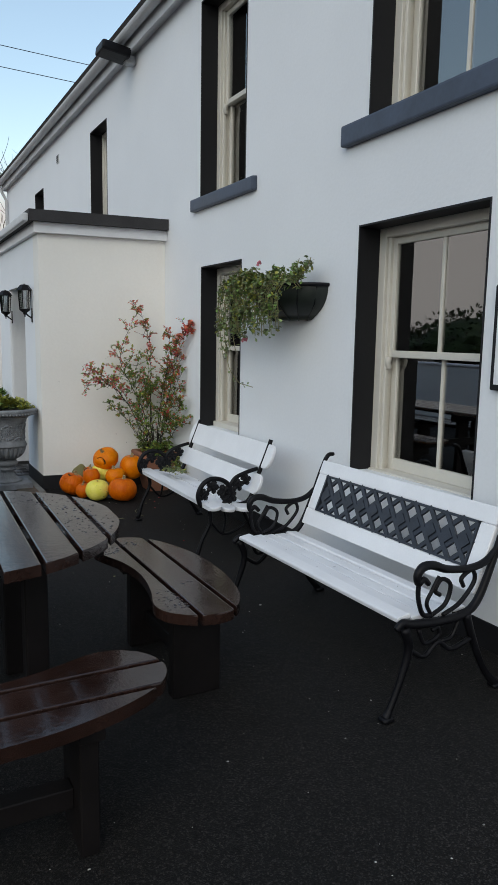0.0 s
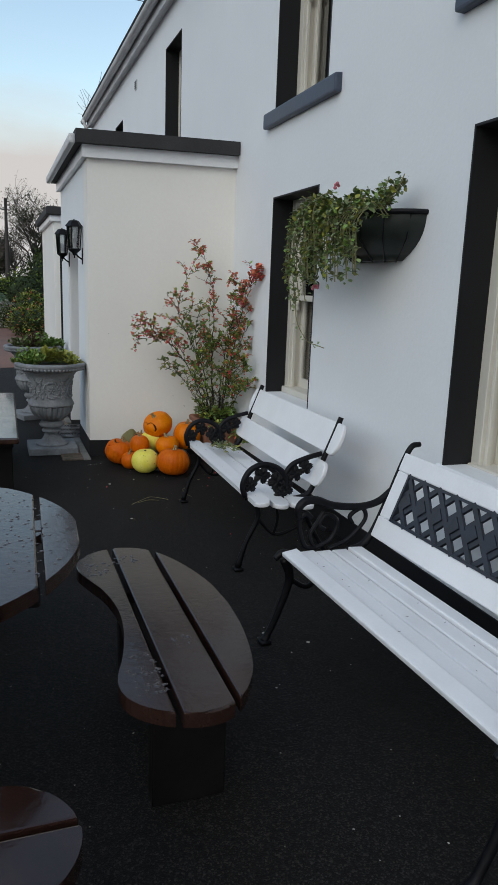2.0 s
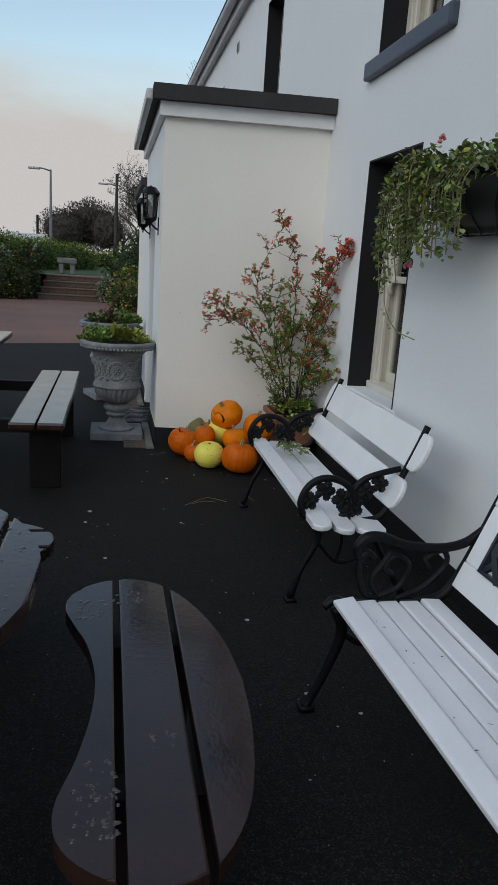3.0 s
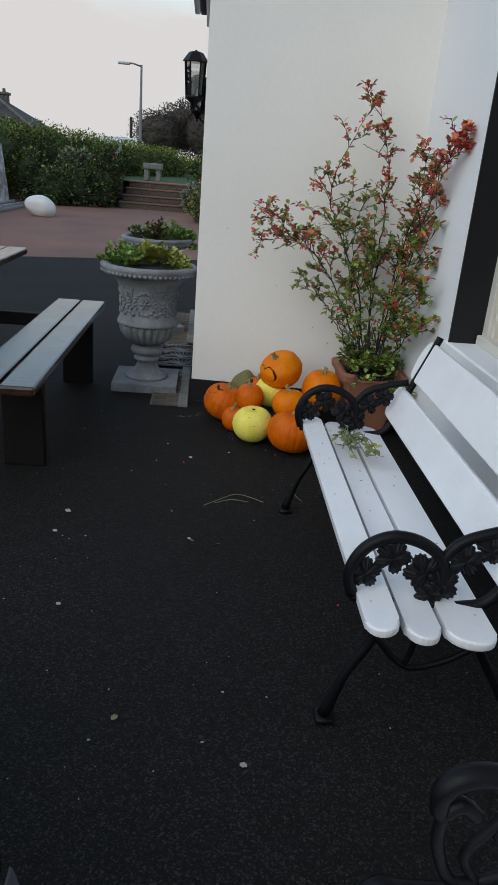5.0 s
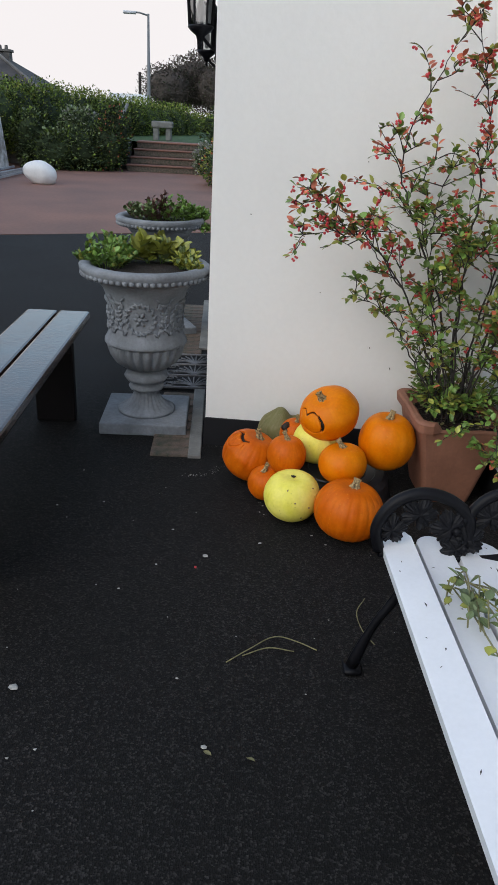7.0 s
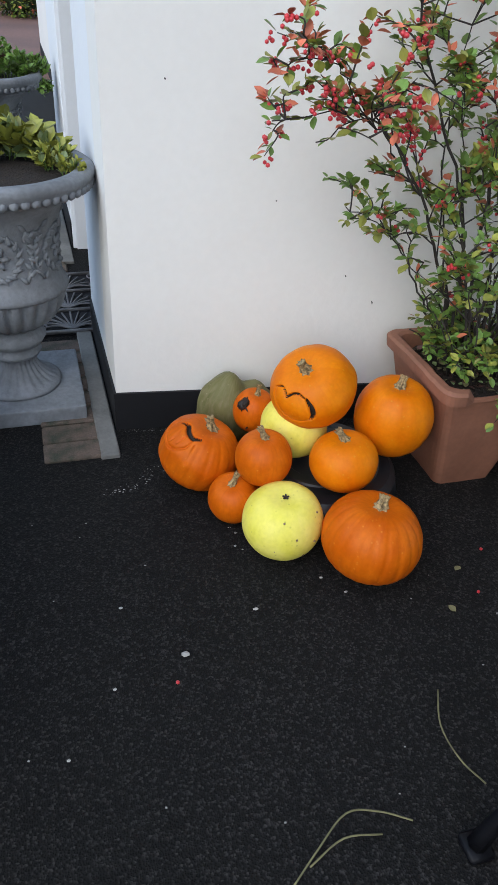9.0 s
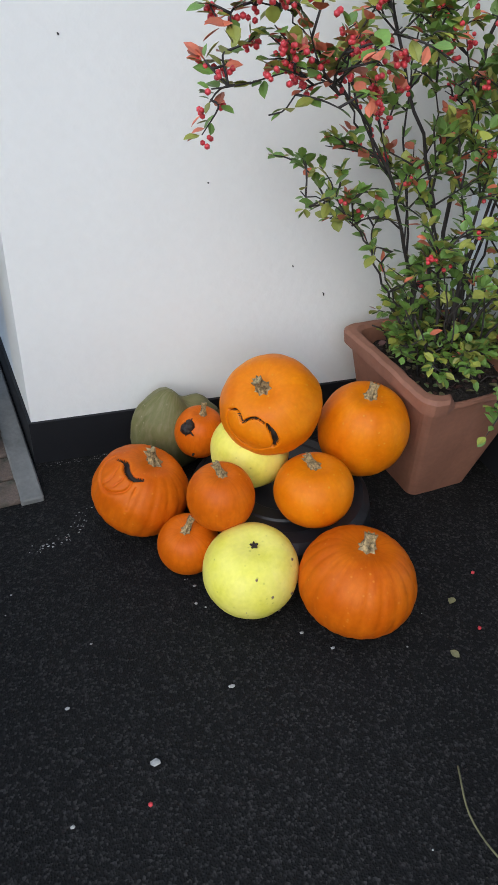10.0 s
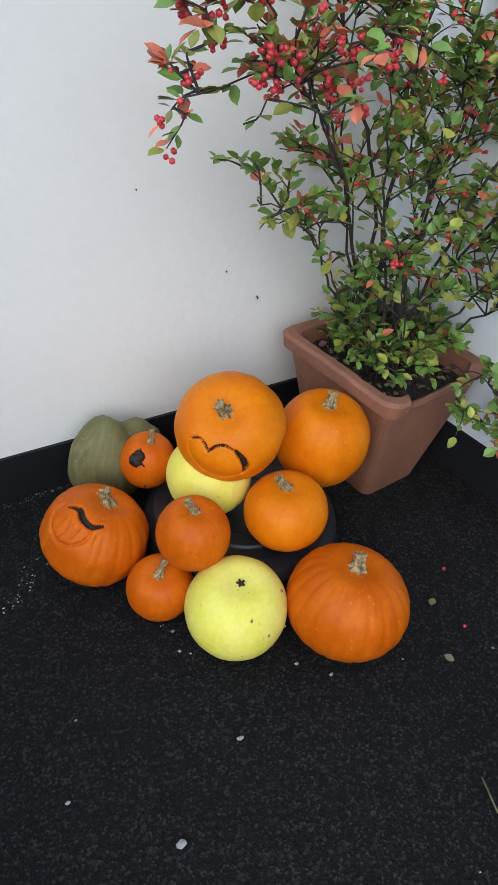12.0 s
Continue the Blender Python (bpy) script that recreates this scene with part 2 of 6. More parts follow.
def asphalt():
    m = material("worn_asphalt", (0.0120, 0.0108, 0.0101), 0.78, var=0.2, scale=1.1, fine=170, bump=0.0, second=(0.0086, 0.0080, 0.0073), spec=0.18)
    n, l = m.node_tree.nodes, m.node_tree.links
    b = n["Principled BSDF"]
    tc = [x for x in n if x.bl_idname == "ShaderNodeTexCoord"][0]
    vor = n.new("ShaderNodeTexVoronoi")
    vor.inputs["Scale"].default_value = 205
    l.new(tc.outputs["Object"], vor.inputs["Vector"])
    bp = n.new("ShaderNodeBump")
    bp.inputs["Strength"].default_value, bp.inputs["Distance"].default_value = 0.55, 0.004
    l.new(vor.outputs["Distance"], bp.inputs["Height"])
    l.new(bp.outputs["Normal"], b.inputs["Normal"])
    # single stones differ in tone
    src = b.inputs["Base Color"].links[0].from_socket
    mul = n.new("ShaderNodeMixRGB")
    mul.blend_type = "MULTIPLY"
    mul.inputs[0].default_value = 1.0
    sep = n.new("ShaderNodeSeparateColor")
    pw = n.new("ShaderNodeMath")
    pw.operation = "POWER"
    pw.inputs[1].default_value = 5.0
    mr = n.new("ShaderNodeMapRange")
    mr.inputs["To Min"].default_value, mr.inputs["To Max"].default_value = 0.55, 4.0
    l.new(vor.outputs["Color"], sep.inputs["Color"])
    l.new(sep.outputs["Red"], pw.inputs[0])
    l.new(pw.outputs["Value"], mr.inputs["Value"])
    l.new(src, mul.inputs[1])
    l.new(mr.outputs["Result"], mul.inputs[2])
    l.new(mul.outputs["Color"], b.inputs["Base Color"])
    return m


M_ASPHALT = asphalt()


def glass_material():
    m = bpy.data.materials.new("window_glass")
    m.use_nodes = True
    n, l = m.node_tree.nodes, m.node_tree.links
    n.clear()
    out = n.new("ShaderNodeOutputMaterial")
    mix = n.new("ShaderNodeMixShader")
    fr = n.new("ShaderNodeFresnel")
    fr.inputs["IOR"].default_value = 3.5
    tr = n.new("ShaderNodeBsdfTransparent")
    tr.inputs["Color"].default_value = (0.82, 0.85, 0.84, 1)
    gl = n.new("ShaderNodeBsdfGlossy")
    gl.inputs["Roughness"].default_value = 0.015
    l.new(fr.outputs["Fac"], mix.inputs["Fac"])
    l.new(tr.outputs["BSDF"], mix.inputs[1])
    l.new(gl.outputs["BSDF"], mix.inputs[2])
    l.new(mix.outputs["Shader"], out.inputs["Surface"])
    return m


M_GLASS = glass_material()


# ---------------------------------------------------------------- mesh helpers
def part(name, bm, mat, parent=None, label="", smooth=False):
    """Links a bmesh as one mesh object, under parent if there is one."""
    me = bpy.data.meshes.new(name)
    bm.normal_update()
    bm.to_mesh(me)
    bm.free()
    for mt in (mat if isinstance(mat, (list, tuple)) else [mat]):
        me.materials.append(mt)
    if smooth:
        for p in me.polygons:
            p.use_smooth = True
    ob = new(name, me)
    if parent:
        ob.parent = parent
    return tagged(ob, label)


def thing(name, at, label, category, group="", turn=0.0, kind=""):
    """An empty at a thing's base, which parents its parts."""
    ob = new(name)
    ob.matrix_basis = pose(*at, 0, 0, turn)
    ob.empty_display_size = 0.05
    return tagged(ob, label, category, group, kind)


def add_box(bm, x0, x1, y0, y1, z0, z1, bevel=0.0, m=None, segs=1):
    r = bmesh.ops.create_cube(bm, size=1)
    vs = r["verts"]
    for v in vs:
        v.co = Vector((x0 + (v.co.x + 0.5) * (x1 - x0), y0 + (v.co.y + 0.5) * (y1 - y0), z0 + (v.co.z + 0.5) * (z1 - z0)))
    if m is not None:
        bmesh.ops.transform(bm, matrix=m, verts=vs)
    if bevel:
        es = list({e for v in vs for e in v.link_edges})
        bmesh.ops.bevel(bm, geom=es, offset=bevel, segments=segs, affect="EDGES", profile=0.6)
    return bm


def box(*a, **k):
    return add_box(bmesh.new(), *a, **k)


def add_tube(bm, pts, radii, sides=8, flat=1.0, cap=True):
    """A tube along points; flat squashes its section along the side direction."""
    pts = [Vector(p) for p in pts]
    n = len(pts)
    if not isinstance(radii, (list, tuple)):
        radii = [radii] * n
    rings, side = [], None
    for i, p in enumerate(pts):
        d = (pts[min(i + 1, n - 1)] - pts[max(i - 1, 0)]).normalized()
        if side is None:
            side = d.cross(Vector((0.31, 0.17, 0.93)))
            if side.length < 0.1:
                side = d.cross(Vector((1, 0, 0)))
        side = (side - d * side.dot(d)).normalized()
        up = d.cross(side)
        rings.append([bm.verts.new(p + side * (math.cos(a) * radii[i] * flat) + up * (math.sin(a) * radii[i]))
                      for a in [2 * math.pi * k / sides for k in range(sides)]])
    for a, b in zip(rings, rings[1:]):
        for k in range(sides):
            bm.faces.new((a[k], a[(k + 1) % sides], b[(k + 1) % sides], b[k]))
    if cap:
        bm.faces.new(rings[0][::-1])
        bm.faces.new(rings[-1])
    return bm


def curve_pts(ctrl, n=10):
    """Catmull-Rom points through control points."""
    c = [Vector(p) for p in ctrl]
    c = [c[0] * 2 - c[1]] + c + [c[-1] * 2 - c[-2]]
    out = []
    for i in range(1, len(c) - 2):
        for k in range(n):
            t = k / n
            out.append(0.5 * (2 * c[i] + (c[i + 1] - c[i - 1]) * t + (2 * c[i - 1] - 5 * c[i] + 4 * c[i + 1] - c[i + 2]) * t * t
                              + (3 * c[i] - c[i - 1] - 3 * c[i + 1] + c[i + 2]) * t ** 3))
    out.append(c[-2])
    return out


def add_lathe(bm, prof, sides=40, wave=None, centre=(0, 0, 0)):
    """Turns a profile of (radius, height); wave(angle, index) scales the radius."""
    cx, cy, cz = centre
    rings = []
    for i, (r, z) in enumerate(prof):
        ring = []
        for k in range(sides):
            a = 2 * math.pi * k / sides
            q = r * (wave(a, i) if wave else 1)
            ring.append(bm.verts.new((cx + q * math.cos(a), cy + q * math.sin(a), cz + z)))
        rings.append(ring)
    for a, b in zip(rings, rings[1:]):
        for k in range(sides):
            bm.faces.new((a[k], a[(k + 1) % sides], b[(k + 1) % sides], b[k]))
    if prof[0][0] > 1e-4:
        bm.faces.new(rings[0][::-1])
    if prof[-1][0] > 1e-4:
        bm.faces.new(rings[-1])
    return bm


def add_prism(bm, outline, z0, z1, m=None):
    """An upright prism over a flat outline."""
    lo = [bm.verts.new((x, y, z0)) for x, y in outline]
    hi = [bm.verts.new((x, y, z1)) for x, y in outline]
    bm.faces.new(lo[::-1])
    bm.faces.new(hi)
    n = len(lo)
    for k in range(n):
        bm.faces.new((lo[k], lo[(k + 1) % n], hi[(k + 1) % n], hi[k]))
    if m is not None:
        bmesh.ops.transform(bm, matrix=m, verts=lo + hi)
    return bm


def soften(bm, offset):
    """Bevels the sharp edges."""
    es = [e for e in bm.edges if len(e.link_faces) == 2 and e.calc_face_angle(0) > 0.6]
    bmesh.ops.bevel(bm, geom=es, offset=offset, segments=2, affect="EDGES", profile=0.6)
    return bm


def leaf_shape(length, width):
    """Ovate outline, folded a little along the middle."""
    h = width / 2
    return [(0, 0, 0), (0.18 * length, 0.62 * h, 0.03 * length), (0.45 * length, h, 0.06 * length), (0.75 * length, 0.72 * h, 0.03 * length), (length, 0, -0.08 * length),
            (0.75 * length, -0.72 * h, 0.03 * length), (0.45 * length, -h, 0.06 * length), (0.18 * length, -0.62 * h, 0.03 * length), (0.5 * length, 0, -0.03 * length)]


class Leaves:
    """Collects many small leaves for one mesh, sorted into materials."""

    def __init__(self):
        self.v, self.f, self.k = [], [], []

    def leaf(self, p, d, size, kind=0, rng=random):
        d = Vector(d).normalized()
        s = d.cross(Vector((rng.uniform(-0.5, 0.5), rng.uniform(-0.5, 0.5), 1))).normalized()
        u = s.cross(d)
        o = len(self.v)
        for x, y, z in leaf_shape(size, size * rng.uniform(0.56, 0.80)):
            self.v.append(Vector(p) + d * x + s * y + u * z)
        for a, b, c in ((0, 1, 8), (1, 2, 8), (2, 3, 8), (3, 4, 8), (4, 5, 8), (5, 6, 8), (6, 7, 8), (7, 0, 8)):
            self.f.append((o + a, o + b, o + c))
            self.k.append(kind)

    def make(self, name, mats, parent=None, label=""):
        me = bpy.data.meshes.new(name)
        me.from_pydata([tuple(v) for v in self.v], [], self.f)
        for mt in mats:
            me.materials.append(mt)
        me.polygons.foreach_set("material_index", self.k)
        ob = new(name, me)
        if parent:
            ob.parent = parent
        return tagged(ob, label, kind="stuff")


# ---------------------------------------------------------------- structure
FX = 2.736            # outer face of the house front
FT = 0.42             # its thickness
EAVE = 4.74

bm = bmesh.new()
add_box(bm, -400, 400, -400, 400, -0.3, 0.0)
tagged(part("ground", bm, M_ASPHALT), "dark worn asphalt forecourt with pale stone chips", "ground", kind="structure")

# windows of the front: near y, far y, sill height, head height
WINDOWS = {"window_1": (5.41, 6.255, 0.74, 2.255), "window_2": (2.667, 3.772, 0.70, 2.318), "window_3": (5.365, 6.285, 2.87, 4.58),
           "window_4": (2.60, 3.716, 2.945, 4.58), "window_5": (9.278, 10.07, 2.75, 4.345), "window_6": (13.17, 13.92, 2.75, 4.155)}


def front_wall():
    """The house front, cut through by its windows."""
    ys = sorted({-6.0, 17.0, *[w[0] for w in WINDOWS.values()], *[w[1] for w in WINDOWS.values()]})
    zs = sorted({0.0, EAVE, *[w[2] for w in WINDOWS.values()], *[w[3] for w in WINDOWS.values()]})

    def solid(i, j):
        if i < 0 or j < 0 or i >= len(ys) - 1 or j >= len(zs) - 1:
            return False
        cy, cz = (ys[i] + ys[i + 1]) / 2, (zs[j] + zs[j + 1]) / 2
        return not any(a < cy < b and c < cz < d for a, b, c, d in WINDOWS.values())
    bm = bmesh.new()
    cache = {}

    def vert(x, y, z):
        key = (x, y, z)
        if key not in cache:
            cache[key] = bm.verts.new(key)
        return cache[key]
    a, b = FX, FX + FT
    for i in range(len(ys) - 1):
        for j in range(len(zs) - 1):
            if not solid(i, j):
                continue
            y0, y1, z0, z1 = ys[i], ys[i + 1], zs[j], zs[j + 1]
            bm.faces.new([vert(a, y0, z0), vert(a, y0, z1), vert(a, y1, z1), vert(a, y1, z0)])
            bm.faces.new([vert(b, y0, z0), vert(b, y1, z0), vert(b, y1, z1), vert(b, y0, z1)])
            if not solid(i - 1, j):
                bm.faces.new([vert(a, y0, z0), vert(b, y0, z0), vert(b, y0, z1), vert(a, y0, z1)])
            if not solid(i + 1, j):
                bm.faces.new([vert(a, y1, z0), vert(a, y1, z1), vert(b, y1, z1), vert(b, y1, z0)])
            if not solid(i, j - 1):
                bm.faces.new([vert(a, y0, z0), vert(a, y1, z0), vert(b, y1, z0), vert(b, y0, z0)])
            if not solid(i, j + 1):
                bm.faces.new([vert(a, y0, z1), vert(b, y0, z1), vert(b, y1, z1), vert(a, y1, z1)])
    return bm


wall = tagged(part("wall_front", front_wall(), M_RENDER), "smooth white painted render house front wall", "wall", kind="structure")


def sash_window(name, blind=False, panes=2):
    """A cream sash window set deep in a black-painted reveal."""
    y0, y1, z0, z1 = WINDOWS[name]
    win = thing(name, (FX, (y0 + y1) / 2, z0), "cream timber sash window in a black painted reveal", "window", kind="structure")
    w, h = (y1 - y0) / 2, z1 - z0
    # black lining of the reveal, 3 mm proud of the wall's cut
    d0, d1 = -0.003, 0.16
    bm = bmesh.new()
    add_box(bm, d0, d1, w - 0.012, w - 0.001, 0.0, h - 0.001)
    part("reveal", bm, M_BLACK, win, "black painted reveal side")
    part("reveal", box(d0, d1, -w + 0.001, -w + 0.012, 0.0, h - 0.001), M_BLACK, win, "black painted reveal side")
    part("reveal_head", box(d0, d1, -w + 0.012, w - 0.012, h - 0.012, h - 0.001), M_BLACK, win, "black painted reveal head")
    # outer box frame
    f0 = d1
    for s in (-1, 1):
        a, b = sorted((s * w, s * (w - 0.075)))
        part("jamb", box(f0, f0 + 0.13, a, b, 0.0, h, bevel=0.004), M_FRAME, win)
        a, b = sorted((s * (w - 0.075), s * (w - 0.10)))
        part("stop_bead", box(f0 + 0.02, f0 + 0.05, a, b, 0.03, h - 0.05, bevel=0.005), M_FRAME, win)
    part("head", box(f0, f0 + 0.13, -w + 0.075, w - 0.075, h - 0.07, h, bevel=0.004), M_FRAME, win)
    part("sill_board", box(f0 - 0.03, f0 + 0.13, -w + 0.02, w - 0.02, 0.0, 0.05, bevel=0.006), M_FRAME, win)
    wi = w - 0.078
    mid = h * 0.5
    for k, (za, zb, x) in enumerate(((mid - 0.02, h - 0.07, f0 + 0.045), (0.05, mid + 0.025, f0 + 0.085))):
        sash = part("sash", box(x, x + 0.038, -wi, -wi + 0.055, za, zb, bevel=0.004), M_FRAME, win)
        b2 = bmesh.new()
        add_box(b2, x, x + 0.038, wi - 0.055, wi, za, zb, bevel=0.004)
        part("stile", b2, M_FRAME, sash)
        part("rail", box(x, x + 0.038, -wi + 0.055, wi - 0.055, zb - 0.045, zb, bevel=0.004), M_FRAME, sash)
        part("rail", box(x, x + 0.038, -wi + 0.055, wi - 0.055, za, za + (0.075 if k else 0.045), bevel=0.004), M_FRAME, sash)
        if panes == 2:
            part("glazing_bar", box(x + 0.006, x + 0.032, -0.014, 0.014, za + 0.04, zb - 0.04, bevel=0.004), M_FRAME, sash)
        if k == 0:
            for s in (-1, 1):
                hb = bmesh.new()
                add_tube(hb, curve_pts([(x - 0.004, s * (wi - 0.028), za), (x - 0.012, s * (wi - 0.028), za - 0.04), (x + 0.01, s * (wi - 0.028), za - 0.075)], 4), [0.022] * 4 + [0.02] * 4 + [0.006], 6)
                part("sash_horn", hb, M_FRAME, sash, smooth=True)
        g = part("pane", box(x + 0.016, x + 0.020, -wi + 0.05, wi - 0.05, za + 0.04, zb - 0.04), M_GLASS, sash, "reflecting glass pane")
        g.visible_shadow = False
    # what hangs behind the glass
    if blind:
        n = int(h / 0.05)
        bl = bmesh.new()
        for i in range(n):
            add_box(bl, -0.02, 0.02, -wi, wi, -0.002, 0.002, m=pose(f0 + 0.2, 0, 0.06 + i * 0.05, 0, 40, 0))
        part("blind", bl, M_BLIND, win, "pale slatted blind")
    else:
        cb = bmesh.new()
        for s in (-1, 1):
            prev = None
            for i in range(41):
                yy = s * (wi + 0.02 - i * 0.0085)
                xx = f0 + 0.16 + 0.018 * math.sin(i * 1.25)
                cur = (cb.verts.new((xx, yy, 0.0)), cb.verts.new((xx, yy, h)))
                if prev:
                    cb.faces.new((prev[0], cur[0], cur[1], prev[1]))
                prev = cur
        part("curtain", cb, M_CURTAIN, win, "beige gathered curtain", smooth=True)
    return win


sash_window("window_1", panes=1)
sash_window("window_2")
sash_window("window_3", panes=1)
sash_window("window_4", blind=True)
sash_window("window_5", panes=1)
sash_window("window_6", panes=1)


def stone_sill(y0, y1, ztop, paint, deep=0.115, out=0.085):
    bm = box(FX - out, FX + 0.15, y0, y1, ztop - deep, ztop, bevel=0.014, segs=2)
    for v in bm.verts:
        v.co.z += 0.004 * math.sin(v.co.y * 9) - 0.10 * (FX - v.co.x) * (1 if v.co.z > ztop - 0.05 else 0)
    return tagged(part("window_sill", bm, paint), "heavy blue-grey painted stone window sill", "window sill", kind="structure")


stone_sill(5.164, 6.428, 2.88, M_SILL, out=0.048)
stone_sill(2.30, 3.947, 2.955, M_SILL, deep=0.135, out=0.05)
for yy0, yy1 in ((5.36, 6.30), (2.62, 3.82)):
    tagged(part("window_sill", box(FX - 0.012, FX + 0.16, yy0, yy1, 0.665, 0.739, bevel=0.008), M_RENDER), "white painted window sill", "window sill", kind="structure")

tagged(part("baseboard", box(FX - 0.006, FX + 0.05, -6, 7.19, 0.0, 0.15, bevel=0.003), M_BLACK), "black painted plinth of the house front", "plinth", kind="structure")

# dim rooms behind the windows
bm = bmesh.new()
add_box(bm, FX + 3.4, FX + 3.5, -6, 17, 0, EAVE)
tagged(part("wall_back", bm, M_INSIDE), "dim inner back wall", "wall", kind="structure")
tagged(part("floor_upper", box(FX + FT, FX + 3.4, -6, 17, 2.48, 2.68), M_INSIDE), "dim floor between the storeys", "floor", kind="structure")
tagged(part("ceiling", box(FX + FT, FX + 3.4, -6, 17, EAVE - 0.02, EAVE + 0.1), M_INSIDE), "dim ceiling", "ceiling", kind="structure")
for yy in (-6.1, 4.55, 7.6, 16.9):
    tagged(part("wall_inner", box(FX + FT, FX + 3.4, yy, yy + 0.1, 0, EAVE - 0.03), M_INSIDE), "dim inner cross wall", "wall", kind="structure")

# eaves, gutter and roof
roof = thing("roof", (FX, 5.5, EAVE), "dark slate roof with a grey gutter along the eaves", "roof", kind="structure")
part("soffit", box(-0.08, 0.06, -11.5, 11.6, 0.0, 0.02), M_GUTTER, roof)
part("fascia", box(-0.10, -0.08, -11.5, 11.6, -0.02, 0.15), M_GUTTER, roof)
gb = bmesh.new()
prof = [(-0.06 * math.cos(a), -0.06 * math.sin(a)) for a in np.linspace(0, math.pi, 9)]
prev = None
for yy in (-11.5, 11.7):
    cur = [gb.verts.new((-0.162 + px, yy, 0.13 + pz)) for px, pz in prof] + [gb.verts.new((-0.162 + px * 0.9, yy, 0.13 + pz * 0.9)) for px, pz in prof[::-1]]
    if prev:
        for k in range(len(cur)):
            gb.faces.new((prev[k], prev[(k + 1) % len(cur)], cur[(k + 1) % len(cur)], cur[k]))
    gb.faces.new(cur)
    prev = cur
part("gutter", gb, M_GUTTER, roof, "half-round grey gutter", smooth=False)
rb = bmesh.new()
add_box(rb, 0, 5.2, -11.5, 11.6, 0.0, 0.06, m=pose(-0.17, 0, 0.17, 0, -32, 0))
part("slates", rb, M_ROOF, roof)
dp = bmesh.new()
add_tube(dp, [(-0.21, 11.3, 0.1), (-0.18, 11.3, 0.0), (-0.05, 11.3, -0.25), (-0.05, 11.3, -4.7)], 0.035, 10)
part("downpipe", dp, M_GUTTER, roof, smooth=True)

# ---------------------------------------------------------------- porch
P0, P1 = (1.448, 7.347), (FX, 7.205)
PH = 2.66


def porch():
    """The flat-roofed porch with its doorway."""
    ob = thing("porch", (*P0, 0), "cream rendered flat-roofed entrance porch", "porch", kind="structure")
    ux = FX - P0[0]
    dy = P1[1] - P0[1]
    end = bmesh.new()
    # end wall, slightly askew to the house
    add_prism(end, [(0, 0), (ux + 0.02, dy), (ux + 0.02, dy + 0.25), (0.25, 0.25), (0.0, 0.25)], 0.0, PH)
    soften(end, 0.012)
    part("end_wall", end, M_CREAM, ob, "cream painted render end wall")
    for y0, y1, z0, z1 in ((0.25, 0.80, 0, PH), (1.80, 2.55, 0, PH), (0.80, 1.80, 2.12, PH)):
        part("front_wall", box(0.0, 0.28, y0, y1, z0, z1, bevel=0.004), M_RENDER, ob, "white painted render")
    part("far_wall", box(0.28, ux, 2.3, 2.55, 0, PH), M_RENDER, ob)
    part("door_jamb", box(0.02, 0.27, 1.788, 1.798, 0, 2.118), M_RENDER, ob)
    d = part("door", box(0.20, 0.245, 0.81, 1.79, 0.03, 2.11, bevel=0.004), M_BLACK, ob, "black painted panelled door")
    for zz in (0.25, 1.15):
        for yy in (0.92, 1.34):
            part("door_panel", box(0.19, 0.2, yy, yy + 0.34, zz, zz + 0.75, bevel=0.006), M_BLACK, d)
    # plinth
    pl = bmesh.new()
    add_prism(pl, [(-0.008, -0.008), (ux, dy - 0.008), (ux, dy + 0.05), (0.05, 0.05), (0.05, 0.79), (-0.008, 0.79)], 0.0, 0.145)
    part("plinth", pl, M_BLACK, ob, "black painted plinth band")
    part("plinth", box(-0.008, 0.05, 1.81, 2.55, 0, 0.145), M_BLACK, ob)
    # white board, then the dark felted edge of the roof
    wb = bmesh.new()
    add_prism(wb, [(-0.045, -0.05), (ux, dy - 0.05), (ux, 2.58), (-0.045, 2.58)], PH - 0.07, PH + 0.03)
    soften(wb, 0.006)
    part("fascia_board", wb, M_WHITE, ob, "white painted fascia board")
    rf = bmesh.new()
    add_prism(rf, [(-0.10, -0.115), (ux - 0.005, dy - 0.115), (ux - 0.005, 2.66), (-0.10, 2.66)], PH + 0.03, PH + 0.138)
    soften(rf, 0.015)
    part("roof_edge", rf, M_FELT, ob, "dark felt roof edge")
    gt = bmesh.new()
    add_box(gt, -0.155, -0.102, -0.10, 2.62, PH + 0.02, PH + 0.10, bevel=0.018, segs=2)
    part("gutter", gt, M_GUTTER, ob, "grey gutter")
    return ob


porch()

# second bay further along the front
bay = thing("bay", (1.66, 13.9, 0), "white rendered flat-roofed bay", "bay", kind="structure")
part("bay_wall", box(0, FX - 1.66, 0, 3.0, 0, 2.6, bevel=0.01), M_CREAM, bay)
part("roof_edge", box(-0.12, FX - 1.66, -0.12, 3.1, 2.66, 2.80, bevel=0.015), M_FELT, bay)
part("fascia_board", box(-0.06, FX - 1.66, -0.06, 3.04, 2.56, 2.66, bevel=0.006), M_WHITE, bay)
part("plinth", box(-0.008, FX - 1.66, -0.008, 3.0, 0, 0.15), M_BLACK, bay)
part("side_panel", box(0.10, 0.22, -0.008, 0.02, 0.15, 2.05), M_BLACK, bay, "black painted narrow opening")


